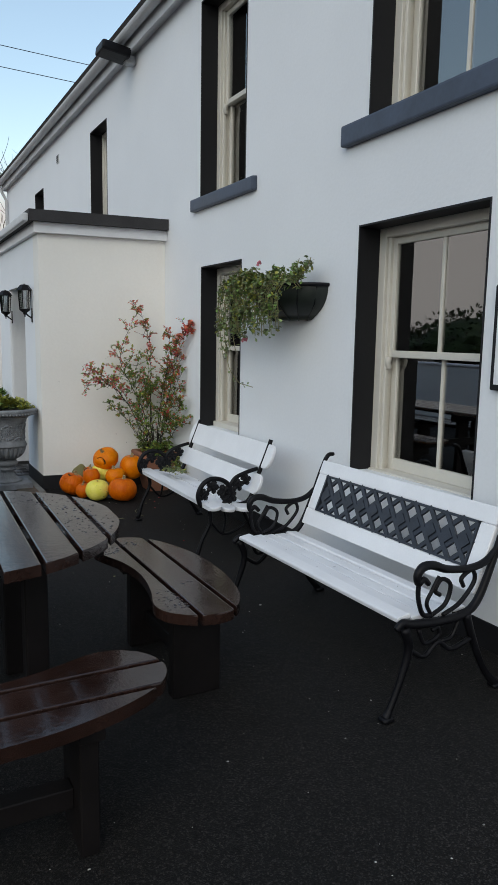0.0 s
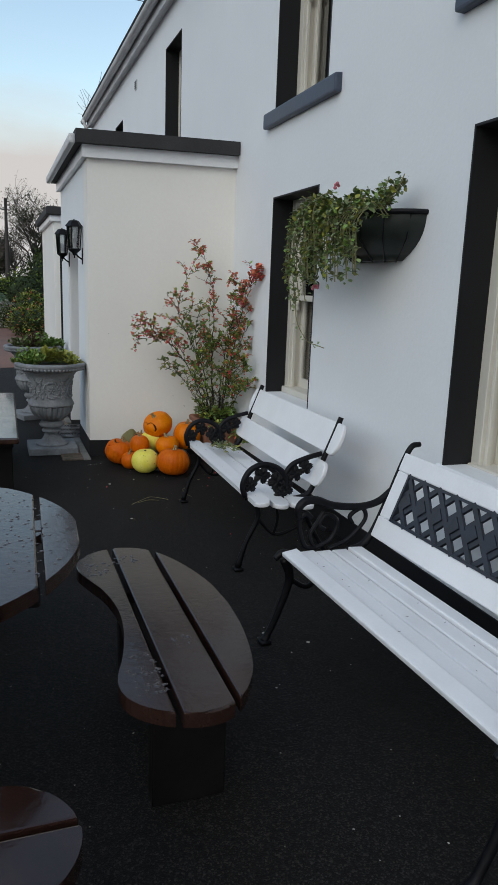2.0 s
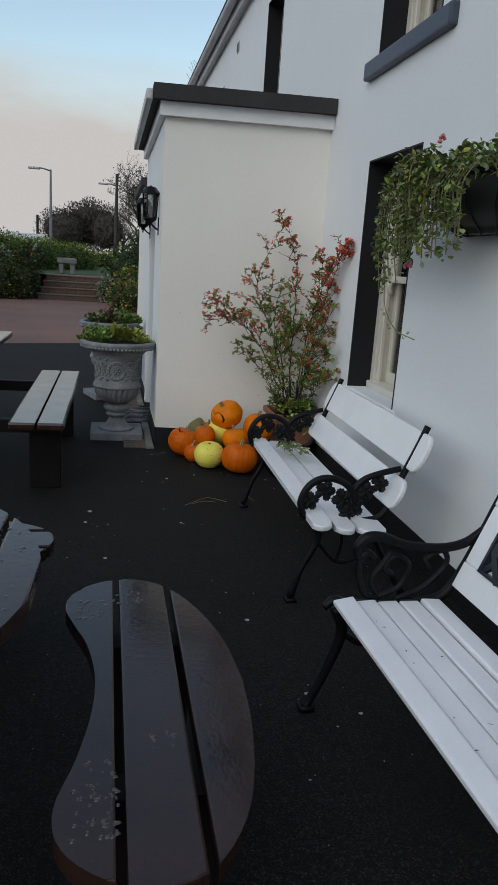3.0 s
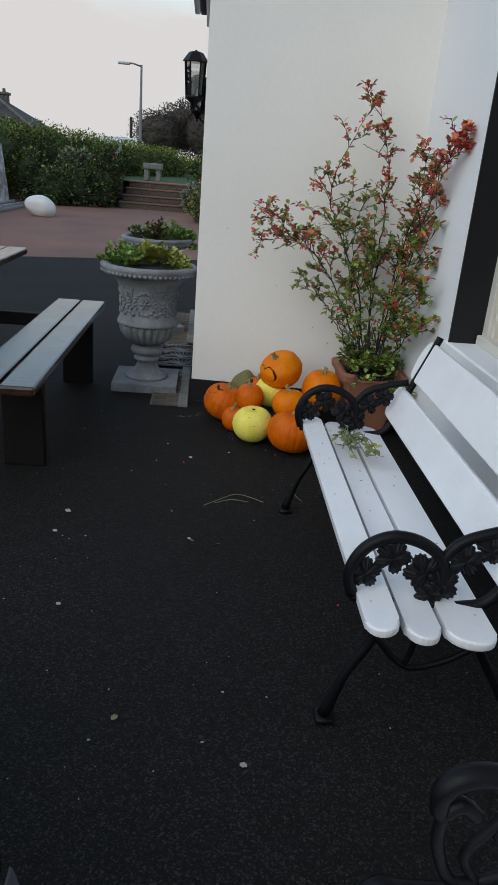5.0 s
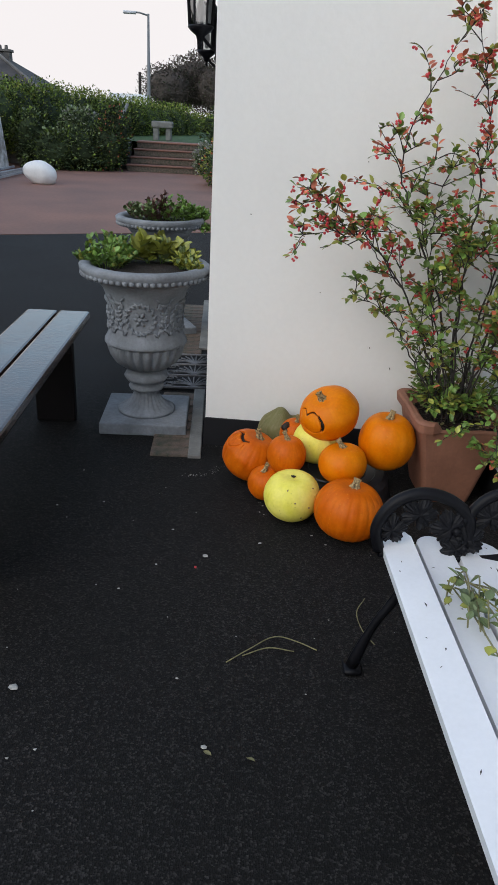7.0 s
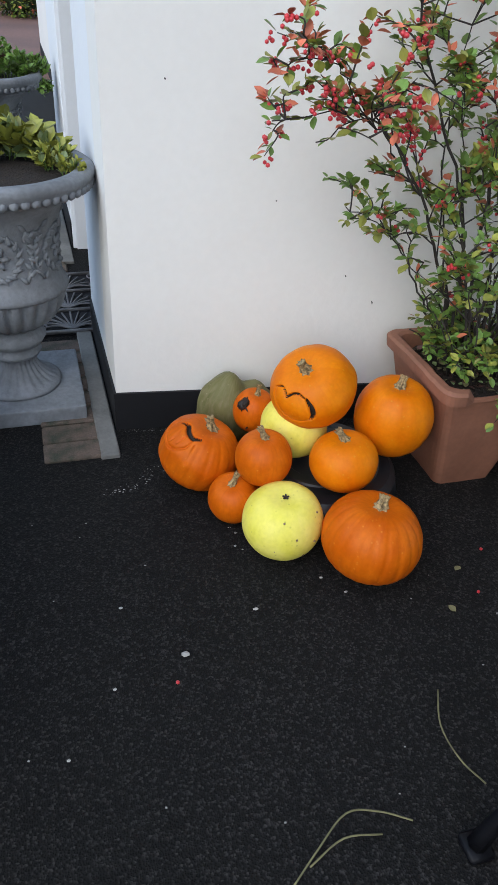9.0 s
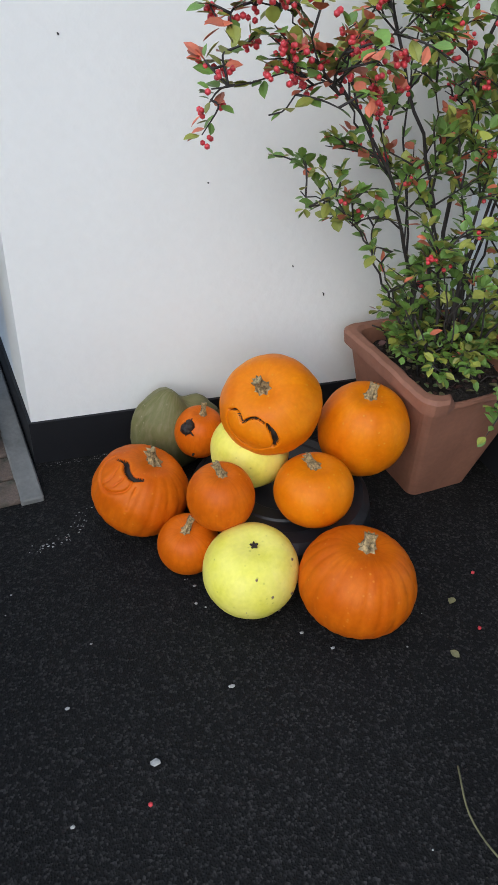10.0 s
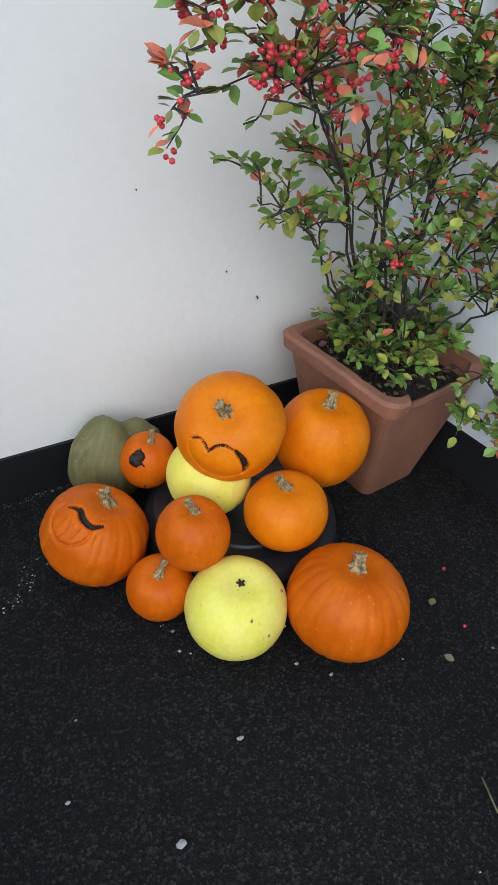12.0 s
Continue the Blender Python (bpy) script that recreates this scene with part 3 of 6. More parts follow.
# ---------------------------------------------------------------- benches
def slat(parent, y0, y1, width, thick, m, round_ends=0.0, label=""):
    """A painted slat along y, centred on x = 0 of the pose m, with eased edges and rounded ends."""
    h = width / 2
    if round_ends:
        out = [(h, y0 + round_ends), (h, y1 - round_ends)]
        out += [(h * math.cos(a), y1 - round_ends + round_ends * math.sin(a)) for a in np.linspace(0.25, math.pi - 0.25, 9)]
        out += [(-h, y1 - round_ends), (-h, y0 + round_ends)]
        out += [(-h * math.cos(a), y0 + round_ends - round_ends * math.sin(a)) for a in np.linspace(0.25, math.pi - 0.25, 9)]
    else:
        out = [(h, y0), (h, y1), (-h, y1), (-h, y0)]
    bm = add_prism(bmesh.new(), out, -thick, 0.0)
    es = [e for e in bm.edges if abs(e.verts[0].co.z - e.verts[1].co.z) < 1e-6]
    bmesh.ops.bevel(bm, geom=es, offset=min(0.011, thick * 0.4), segments=3, affect="EDGES", profile=0.6)
    bmesh.ops.transform(bm, matrix=m, verts=bm.verts)
    return part("slat", bm, M_WHITE, parent, label)


def vine_leaf(bm, c, size, yaw, y):
    """A lobed cast leaf standing in the plane of the bench's side."""
    pts = []
    n = 50
    for k in range(n):
        a = 2 * math.pi * k / n
        lobe = abs(math.cos(2.5 * a)) ** 0.7
        stalk_notch = 0.3 * math.exp(-((a - math.pi) / 0.22) ** 2)
        r = size * 1.12 * (0.66 + 0.30 * lobe - stalk_notch) * (1.0 + (0.07 if k % 2 else -0.05))
        pts.append((c[0] + r * math.cos(a + yaw), c[1] + r * math.sin(a + yaw)))
    mid = [(c[0] + 0.5 * (x - c[0]), c[1] + 0.5 * (z - c[1])) for x, z in pts]
    f = [bm.verts.new((x, y - 0.005, z)) for x, z in pts]
    b = [bm.verts.new((x, y + 0.005, z)) for x, z in pts]
    rib = [0.006 * abs(math.cos(2.5 * 2 * math.pi * k / n)) for k in range(n)]
    mf = [bm.verts.new((x, y - 0.010 - rib[k], z)) for k, (x, z) in enumerate(mid)]
    mb = [bm.verts.new((x, y + 0.010 + rib[k], z)) for k, (x, z) in enumerate(mid)]
    t0, t1 = bm.verts.new((c[0], y - 0.013, c[1])), bm.verts.new((c[0], y + 0.013, c[1]))
    for k in range(n):
        j = (k + 1) % n
        bm.faces.new((mf[k], mf[j], t0))
        bm.faces.new((mb[j], mb[k], t1))
        bm.faces.new((f[k], f[j], mf[j], mf[k]))
        bm.faces.new((b[j], b[k], mb[k], mb[j]))
        bm.faces.new((f[j], f[k], b[k], b[j]))


def bench_with_vines():
    """White slatted bench whose black cast-iron sides carry vine leaves."""
    ob = thing("garden_bench", (1.965, 5.05, 0), "white slatted garden bench with black cast-iron vine-leaf arms", "bench", "benches along the wall", turn=-0.8)
    y0, y1 = -0.80, 0.79
    for x, w, z, tilt in ((0.033, 0.088, 0.447, -7), (0.143, 0.092, 0.428, 2), (0.272, 0.135, 0.418, 5)):
        slat(ob, y0, y1, w, 0.028, pose(x, 0, z, 0, tilt, 0), 0.05)
    slat(ob, y0 + 0.07, y1, 0.15, 0.026, pose(0.388, 0, 0.560, 0, -68, 0), 0.05)
    slat(ob, y0 + 0.07, y1, 0.185, 0.026, pose(0.484, 0, 0.752, 0, -68, 0), 0.05)
    for s in (-0.62, 0.70):
        side = bmesh.new()
        def t(ctrl, r, flat=1.0, n=6):
            pts = curve_pts([(x, s, z) for x, z in ctrl], n)
            rr = r if isinstance(r, (int, float)) else list(np.interp(np.linspace(0, 1, len(pts)), np.linspace(0, 1, len(r)), r))
            add_tube(side, pts, rr, 7, flat)
        # seat bearer, back post and legs
        t([(-0.02, 0.425), (0.10, 0.405), (0.28, 0.405), (0.37, 0.44), (0.425, 0.58), (0.50, 0.76), (0.54, 0.865)], 0.016)
        t([(0.05, 0.40), (0.06, 0.30), (-0.005, 0.16), (-0.05, 0.02)], [0.018, 0.015, 0.013, 0.02])
        t([(0.30, 0.40), (0.36, 0.28), (0.44, 0.14), (0.52, 0.015)], [0.018, 0.015, 0.013, 0.02])
        t([(0.06, 0.30), (0.16, 0.20), (0.27, 0.22), (0.36, 0.28)], 0.010)
        t([(0.16, 0.20), (0.18, 0.30), (0.16, 0.40)], 0.009)
        add_box(side, -0.075, -0.02, s - 0.03, s + 0.03, 0.0, 0.02, bevel=0.006)
        add_box(side, 0.50, 0.555, s - 0.03, s + 0.03, 0.0, 0.02, bevel=0.006)
        part("side_frame", side, M_IRON, ob, "black cast-iron side frame", smooth=True)
        arm = bmesh.new()
        pts = curve_pts([(-0.02, s, 0.43), (-0.035, s, 0.50), (0.0, s, 0.575), (0.07, s, 0.61), (0.15, s, 0.595), (0.21, s, 0.545), (0.225, s, 0.47)], 6)
        add_tube(arm, pts, 0.017, 8)
        pts = curve_pts([(0.20, s, 0.53), (0.25, s, 0.60), (0.33, s, 0.635), (0.43, s, 0.66)], 6)
        add_tube(arm, pts, 0.015, 8)
        a_ob = part("arm", arm, M_IRON, ob, "black cast-iron curved arm", smooth=True)
        lv = bmesh.new()
        for c, size, yaw in (((0.005, 0.50), 0.042, 0.3), ((0.075, 0.55), 0.046, 1.2), ((0.165, 0.51), 0.05, 2.0), ((0.215, 0.47), 0.05, 0.7), ((0.27, 0.55), 0.045, 1.5), ((0.335, 0.585), 0.04, 0.2), ((0.19, 0.445), 0.04, 2.6)):
            vine_leaf(lv, c, size, yaw, s)
        part("leaf_ornament", lv, M_IRON, a_ob, "cast-iron vine leaves")
        gr = bmesh.new()
        for i in range(14):
            gx, gz = 0.205 + 0.022 * math.sin(i * 2.4), 0.52 - 0.008 * i
            bmesh.ops.create_icosphere(gr, subdivisions=1, radius=0.013, matrix=pose(gx, s + 0.012 * math.cos(i * 1.7), gz))
        part("grape_cluster", gr, M_IRON, a_ob, smooth=True)
    return ob


bench_with_vines()


def bench_with_lattice():
    """White bench with a cast lattice in its back and scrolled iron sides; x runs back, y along it."""
    ob = thing("garden_bench", (1.815, 3.58, 0), "white slatted garden bench with black lattice back and scrolled sides", "bench", "benches along the wall", turn=2.0)
    L = 1.385
    for k in range(5):
        slat(ob, -L, 0.0, 0.073, 0.026, pose(0.034 + 0.083 * k, 0, (0.446, 0.434, 0.427, 0.424, 0.428)[k], 0, (-9, -2, 0, 2, 5)[k], 0))
    # back: framed lattice, leaning
    back = pose(0.440, 0, 0.475, 0, -68, 0)      # its x runs up the back
    H = 0.41
    for x0, x1 in ((0.0, 0.10), (0.325, H)):
        bm = box(x0, x1, -L, 0, -0.028, 0.0, bevel=0.006, segs=2)
        bmesh.ops.transform(bm, matrix=back, verts=bm.verts)
        part("back_rail", bm, M_WHITE, ob)
    for ya, yb in ((-L, -L + 0.09), (-0.09, 0)):
        bm = box(0.10, 0.325, ya, yb, -0.026, -0.002, bevel=0.005)
        bmesh.ops.transform(bm, matrix=back, verts=bm.verts)
        part("back_stile", bm, M_WHITE, ob)
    lat = bmesh.new()
    ya, yb, xa, xb = -L + 0.09, -0.09, 0.10, 0.325
    for x in (xa, xb - 0.012):
        add_box(lat, x, x + 0.012, ya, yb, -0.022, 0.004)
    for y in (ya, yb - 0.012):
        add_box(lat, xa, xb, y, y + 0.012, -0.022, 0.004)
    hgt = xb - xa
    step = (yb - ya) / 11
    for i in range(-2, 12):
        for s in (-1, 1):
            p = Vector((xa, ya + i * step, 0))
            q = Vector((xb, ya + i * step + 2 * step, 0))
            if s < 0:
                p.x, q.x = q.x, p.x
            # cut to the frame
            def cut(a, b, y):
                return a + (b - a) * ((y - a.y) / (b.y - a.y))
            if q.y <= ya or p.y >= yb:
                continue
            a, b = p.copy(), q.copy()
            if p.y < ya:
                a = cut(p, q, ya)
            if q.y > yb:
                b = cut(p, q, yb)
            d = (b - a)
            m = Matrix.Translation((a + b) / 2) @ Matrix.Rotation(math.atan2(d.y, d.x), 4, "Z")
            add_box(lat, -d.length / 2, d.length / 2, -0.0115, 0.0115, -0.016 + 0.002 * s, -0.002 + 0.002 * s, m=m)
    for i in range(0, 11):
        m = pose(xa + hgt / 2, ya + (i + 0.5) * step, 0.0, 0, 0, 45)
        add_box(lat, -0.026, 0.026, -0.026, 0.026, -0.014, 0.003, m=m)
    bmesh.ops.transform(lat, matrix=back, verts=lat.verts)
    part("lattice_panel", lat, M_LATTICE, ob, "black cast lattice panel of diamonds")
    for s in (0.022, -L - 0.022):
        side = bmesh.new()

        def t(ctrl, r, n=6, bm=side):
            pts = curve_pts([(x, s, z) for x, z in ctrl], n)
            rr = r if isinstance(r, (int, float)) else list(np.interp(np.linspace(0, 1, len(pts)), np.linspace(0, 1, len(r)), r))
            add_tube(bm, pts, rr, 8)
        t([(-0.025, 0.40), (0.01, 0.425), (0.06, 0.41), (0.20, 0.395), (0.36, 0.40), (0.45, 0.455), (0.53, 0.62), (0.60, 0.80), (0.64, 0.875), (0.685, 0.885)], [0.014, 0.018, 0.02, 0.02, 0.02, 0.019, 0.017, 0.015, 0.014, 0.012])
        t([(0.02, 0.40), (0.05, 0.30), (0.005, 0.15), (-0.04, 0.05), (-0.06, 0.015)], [0.024, 0.02, 0.016, 0.016, 0.022])
        t([(0.38, 0.40), (0.43, 0.28), (0.51, 0.12), (0.60, 0.015)], [0.022, 0.018, 0.016, 0.022])
        t([(0.05, 0.30), (0.14, 0.25), (0.22, 0.30), (0.30, 0.25), (0.43, 0.28)], 0.012)
        t([(0.10, 0.38), (0.14, 0.31), (0.22, 0.33), (0.21, 0.37), (0.18, 0.36)], 0.010)
        t([(0.34, 0.38), (0.30, 0.31), (0.24, 0.30)], 0.010)
        add_box(side, -0.085, -0.03, s - 0.026, s + 0.026, 0.0, 0.022, bevel=0.006)
        add_box(side, 0.575, 0.635, s - 0.026, s + 0.026, 0.0, 0.022, bevel=0.006)
        part("side_frame", side, M_IRON, ob, "black cast-iron side frame", smooth=True)
        arm = bmesh.new()
        t([(0.145, 0.575), (0.115, 0.60), (0.085, 0.585), (0.08, 0.625), (0.11, 0.655), (0.165, 0.655), (0.25, 0.625), (0.38, 0.61), (0.48, 0.625), (0.555, 0.68)], [0.012, 0.014, 0.014, 0.018, 0.02, 0.02, 0.018, 0.017, 0.017, 0.014], bm=arm)
        a_ob = part("arm", arm, M_IRON, ob, "scrolled cast-iron arm", smooth=True)
        sc = bmesh.new()
        t([(0.088, 0.59), (0.09, 0.52), (0.12, 0.445), (0.17, 0.43)], 0.011, bm=sc)
        t([(0.17, 0.43), (0.25, 0.47), (0.275, 0.55), (0.22, 0.585), (0.185, 0.54), (0.215, 0.515)], 0.010, bm=sc)
        t([(0.17, 0.43), (0.14, 0.49), (0.17, 0.545), (0.205, 0.60)], 0.009, bm=sc)
        t([(0.24, 0.42), (0.34, 0.46), (0.42, 0.545), (0.40, 0.60), (0.34, 0.57), (0.355, 0.53)], 0.010, bm=sc)
        t([(0.33, 0.41), (0.42, 0.43), (0.47, 0.50)], 0.010, bm=sc)
        part("scroll", sc, M_IRON, a_ob, smooth=True)
    return ob


bench_with_lattice()

# fallen plant cutting on the bench
cut_ob = thing("plant_cutting", (2.13, 5.50, 0.452), "pulled-up green plant cutting lying on the bench slats", "plant")
rng = random.Random(4)
stems = bmesh.new()
lv = Leaves()
for i in range(16):
    a = rng.uniform(-2.4, -0.6)
    p = Vector((rng.uniform(-0.05, 0.05), rng.uniform(0.02, 0.12), 0.012))
    e = p + Vector((math.cos(a) * 0.12, math.sin(a) * rng.uniform(0.10, 0.28), 0.02))
    mid = (p + e) / 2 + Vector((0, 0, rng.uniform(0.0, 0.04)))
    pts = curve_pts([p, mid, e], 4)
    add_tube(stems, pts, 0.0022, 5)
    for k in range(5):
        q = pts[rng.randrange(3, len(pts))]
        lv.leaf(q, (rng.uniform(-1, 1), rng.uniform(-1, 1), rng.uniform(-0.1, 0.5)), rng.uniform(0.02, 0.038), rng.choice((0, 0, 1)), rng)
tagged(part("stem_growth", stems, M_STRAW, cut_ob), kind="stuff")
lv.make("leaves", [M_IVY, M_LEAFYEL], cut_ob)


# ---------------------------------------------------------------- round table and curved stools
def slatted_top(parent, outline, cuts, axis_turn, z0, z1, mat, gap=0.014, name="board"):
    """Boards cut from one outline (x, y) by gaps at the given offsets across the boards."""
    c, s = math.cos(radians(axis_turn)), math.sin(radians(axis_turn))
    loc = [(x * c + y * s, -x * s + y * c) for x, y in outline]     # boards run along local y
    for a, b in zip(cuts, cuts[1:]):
        lo, hi = a + gap / 2, b - gap / 2
        poly = loc
        for sign, lim in ((1, lo), (-1, -hi)):
            out = []
            for k in range(len(poly)):
                p, q = poly[k], poly[(k + 1) % len(poly)]
                fp, fq = sign * p[0] - lim, sign * q[0] - lim
                if fp >= 0:
                    out.append(p)
                if fp * fq < 0:
                    f = fp / (fp - fq)
                    out.append((p[0] + (q[0] - p[0]) * f, p[1] + (q[1] - p[1]) * f))
            poly = out
        if len(poly) < 3:
            continue
        area = sum(p[0] * q[1] - q[0] * p[1] for p, q in zip(poly, poly[1:] + poly[:1]))
        if area < 0:
            poly = poly[::-1]
        bm = add_prism(bmesh.new(), [(x * c - y * s, x * s + y * c) for x, y in poly], z0, z1)
        es = [e for e in bm.edges if e.verts[0].co.z > z1 - 1e-5 and e.verts[1].co.z > z1 - 1e-5]
        bmesh.ops.bevel(bm, geom=es, offset=0.006, segments=2, affect="EDGES", profile=0.6)
        part(name, bm, mat, parent)


TC = (0.205, 3.05)
table = thing("round_table", (*TC, 0), "round wet brown wooden slatted garden table", "table", "round table set")
circle = [(0.688 * math.cos(a), 0.688 * math.sin(a)) for a in np.linspace(0, 2 * math.pi, 72, endpoint=False)]
slatted_top(table, circle, [-0.69] + [0.565 - 0.147 * k for k in range(8, -1, -1)] + [0.69], -2.0, 0.768, 0.81, M_WOOD, gap=0.018)
# underframe in the darker wood, shade under the top put into its colour
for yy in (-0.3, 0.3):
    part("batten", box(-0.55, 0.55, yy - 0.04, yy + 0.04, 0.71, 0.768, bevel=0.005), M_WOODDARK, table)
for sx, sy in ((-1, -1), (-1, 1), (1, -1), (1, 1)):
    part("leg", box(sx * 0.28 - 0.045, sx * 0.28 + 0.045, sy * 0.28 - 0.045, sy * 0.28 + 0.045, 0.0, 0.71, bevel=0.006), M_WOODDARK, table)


def stool_outline():
    """Kidney shape: long bowed outer edge, hollow inner edge, rounded horns; long axis y."""
    outer = [(0.245, 0.0), (0.225, 0.20), (0.165, 0.40), (0.08, 0.545), (-0.02, 0.605), (-0.12, 0.60), (-0.215, 0.535), (-0.25, 0.43),
             (-0.215, 0.31), (-0.175, 0.20), (-0.15, 0.05), (-0.155, -0.10), (-0.185, -0.26), (-0.225, -0.40), (-0.205, -0.50), (-0.12, -0.575), (0.0, -0.605), (0.10, -0.56), (0.185, -0.42), (0.232, -0.20)]
    pts = curve_pts([(x * 0.95, y, 0) for x, y in outer + outer[:1]], 4)[:-1]
    return [(p.x, p.y) for p in pts]


def curved_stool(at, turn, label):
    ob = thing("curved_stool", (*at, 0), label, "stool", "round table set", turn=turn)
    slatted_top(ob, stool_outline(), [-0.26, -0.085, 0.078, 0.26], 0.0, 0.445, 0.49, M_WOOD, gap=0.019)
    # supports coloured near black for the shade below the seat
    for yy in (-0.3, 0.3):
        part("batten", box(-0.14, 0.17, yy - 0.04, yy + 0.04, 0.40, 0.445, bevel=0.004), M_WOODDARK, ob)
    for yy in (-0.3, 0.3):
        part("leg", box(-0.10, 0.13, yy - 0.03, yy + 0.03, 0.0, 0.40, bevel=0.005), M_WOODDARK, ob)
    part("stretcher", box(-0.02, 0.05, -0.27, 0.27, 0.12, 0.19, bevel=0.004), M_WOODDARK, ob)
    return ob


curved_stool((1.164, 3.06), 0.0, "wet dark brown kidney-shaped slatted stool beside the round table")
curved_stool((0.185, 2.08), -90.0, "wet dark brown kidney-shaped slatted stool beside the round table")
curved_stool((0.25, 4.04), 90.0, "wet dark brown kidney-shaped slatted stool beside the round table")

# ---------------------------------------------------------------- picnic table
pic = thing("picnic_table", (0.635, 6.82, 0), "dark stained wooden picnic table with attached plank benches", "picnic table", turn=-0.6)
for x0, x1 in ((-0.165, -0.005), (0.005, 0.165)):
    bm = box(x0, x1, -1.03, 1.04, 0.475, 0.52, bevel=0.012, segs=2)
    part("seat_plank", bm, M_PICNIC, pic, "wet seat plank with pale worn sheen")
    bm = box(x0 - 1.42, x1 - 1.42, -1.06, 1.04, 0.475, 0.52, bevel=0.012, segs=2)
    part("seat_plank", bm, M_PICNIC, pic)
for k in range(5):
    x1 = -0.46 - 0.148 * k
    part("top_plank", box(x1 - 0.138, x1, -1.2, 1.43, 0.755, 0.80, bevel=0.010, segs=2), M_PICNIC, pic, "wet table plank with pale worn sheen")
# bearers and legs, darkened in colour as they stand in shade
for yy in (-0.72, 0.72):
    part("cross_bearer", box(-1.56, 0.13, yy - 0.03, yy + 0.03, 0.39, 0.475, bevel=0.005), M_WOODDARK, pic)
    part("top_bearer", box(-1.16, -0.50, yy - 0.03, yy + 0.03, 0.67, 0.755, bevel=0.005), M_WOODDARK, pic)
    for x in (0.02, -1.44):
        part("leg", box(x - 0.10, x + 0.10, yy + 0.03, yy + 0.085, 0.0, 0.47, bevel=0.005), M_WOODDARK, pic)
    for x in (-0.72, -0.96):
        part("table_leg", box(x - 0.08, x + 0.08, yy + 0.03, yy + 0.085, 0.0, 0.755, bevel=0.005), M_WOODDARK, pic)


# ---------------------------------------------------------------- pumpkins
def on_skin(r, h, lon, lat, lift=0.001):
    """A point on a pumpkin's skin, by longitude and latitude in degrees."""
    a, b = radians(lon), radians(lat)
    return Vector((r * (math.cos(b) ** 0.86) * math.cos(a), r * (math.cos(b) ** 0.86) * math.sin(a), h * math.sin(b))) * (1 + lift)


def pumpkin(at, r, h, mat, label, ribs=11, depth=0.03, tilt=(0, 0), turn=0, stalk=True, seed=1, name="pumpkin", cuts=(), creases=()):
    """A ribbed pumpkin with a dimple and a stalk; at is its middle."""
    rng = random.Random(seed)
    ob = thing(name, at, label, "pumpkin", "heap of pumpkins")
    ob.matrix_basis = pose(*at, tilt[0], tilt[1], turn)
    bm = bmesh.new()
    n, sides = (170, 300) if cuts else (30, ribs * 8)
    prof = []
    for i in range(n + 1):
        a = -math.pi / 2 + math.pi * i / n
        ca, sa = math.cos(a), math.sin(a)
        rr = r * (abs(ca) ** 0.86)
        zz = h * sa - 0.16 * h * math.exp(-(ca / 0.34) ** 2) * (1 if sa > 0 else -0.6)
        prof.append((max(rr, 1e-5 if i in (0, n) else rr), zz))
    ph = [rng.uniform(-0.15, 0.15) for _ in range(ribs)]

    def wave(a, i):
        k = ribs * a / (2 * math.pi)
        f = abs(math.cos(math.pi * (k + ph[int(k) % ribs] * 0.3)))
        lump = 0.02 * math.sin(a + seed) + 0.012 * math.sin(2 * a + 2.1 * seed + i * 0.15)
        return 1 - depth * (f ** 5) + lump
    prof[0] = (0.0, prof[0][1])
    prof[-1] = (0.0, prof[-1][1])
    add_lathe(bm, prof, sides, wave)
    bmesh.ops.remove_doubles(bm, verts=bm.verts, dist=1e-5)
    def gap(points, path, width):
        """Distance of each point to a path over the skin, and the path's half width there."""
        line = np.array([tuple(q) for q in curve_pts([on_skin(r, h, *q, lift=0) for q in path], 18)])
        line = line[:, None, :] * np.array([0.97, 0.985, 1.0, 1.015])[None, :, None]
        near, at_i = np.full(len(points), 9.0), np.zeros(len(points))
        for i, stack in enumerate(line):
            for q in stack:
                d = np.linalg.norm(points - q, axis=1)
                at_i = np.where(d < near, i, at_i)
                near = np.minimum(near, d)
        m = len(line)
        return near, width * (0.35 + 0.65 * np.sin(np.pi * (at_i + 0.7) / (m + 0.7)))

    if cuts:
        mids = np.array([tuple(f.calc_center_median()) for f in bm.faces])
        for path, width in cuts:
            d, w = gap(mids, path, width)
            for f, inside in zip(bm.faces, d < w + 0.0008):
                if inside:
                    f.material_index = 1
    for paths, deep in ((creases, 0.0075), (cuts, 0.018)):       # cuts go into the flesh, creases only dent the skin
        for path, width in paths:
            d, w = gap(np.array([tuple(v.co) for v in bm.verts]), path, width)
            shrink = 1 - deep / r / (1 + (d / (w + 0.0006)) ** (8 if deep > 0.01 else 3))
            for v, k in zip(bm.verts, shrink):
                v.co *= float(k)
    part("skin", bm, [mat, M_ROT] if cuts else mat, ob, smooth=True)
    if stalk:
        sb = bmesh.new()
        top = prof[-1][1]
        lean = rng.uniform(-0.02, 0.02)
        pts = [(0, 0, top - 0.006), (lean * 0.2, 0, top + 0.006), (lean * 0.6, 0.003, top + 0.020), (lean * 1.3, 0.008, top + 0.036)]
        add_tube(sb, pts, [r * 0.24, r * 0.135, r * 0.095, r * 0.12], 14)
        for k, v in enumerate(sb.verts):
            if k % 2:
                v.co.x *= 0.66
                v.co.y *= 0.66
        part("stalk", sb, M_STEM, ob, "dry ridged stalk")
    else:
        sb = bmesh.new()
        for k in range(5):
            a = 2 * math.pi * k / 5
            add_tube(sb, [(0, 0, prof[-1][1] + 0.002), (0.010 * math.cos(a), 0.010 * math.sin(a), prof[-1][1] + 0.005)], [0.0045, 0.002], 5)
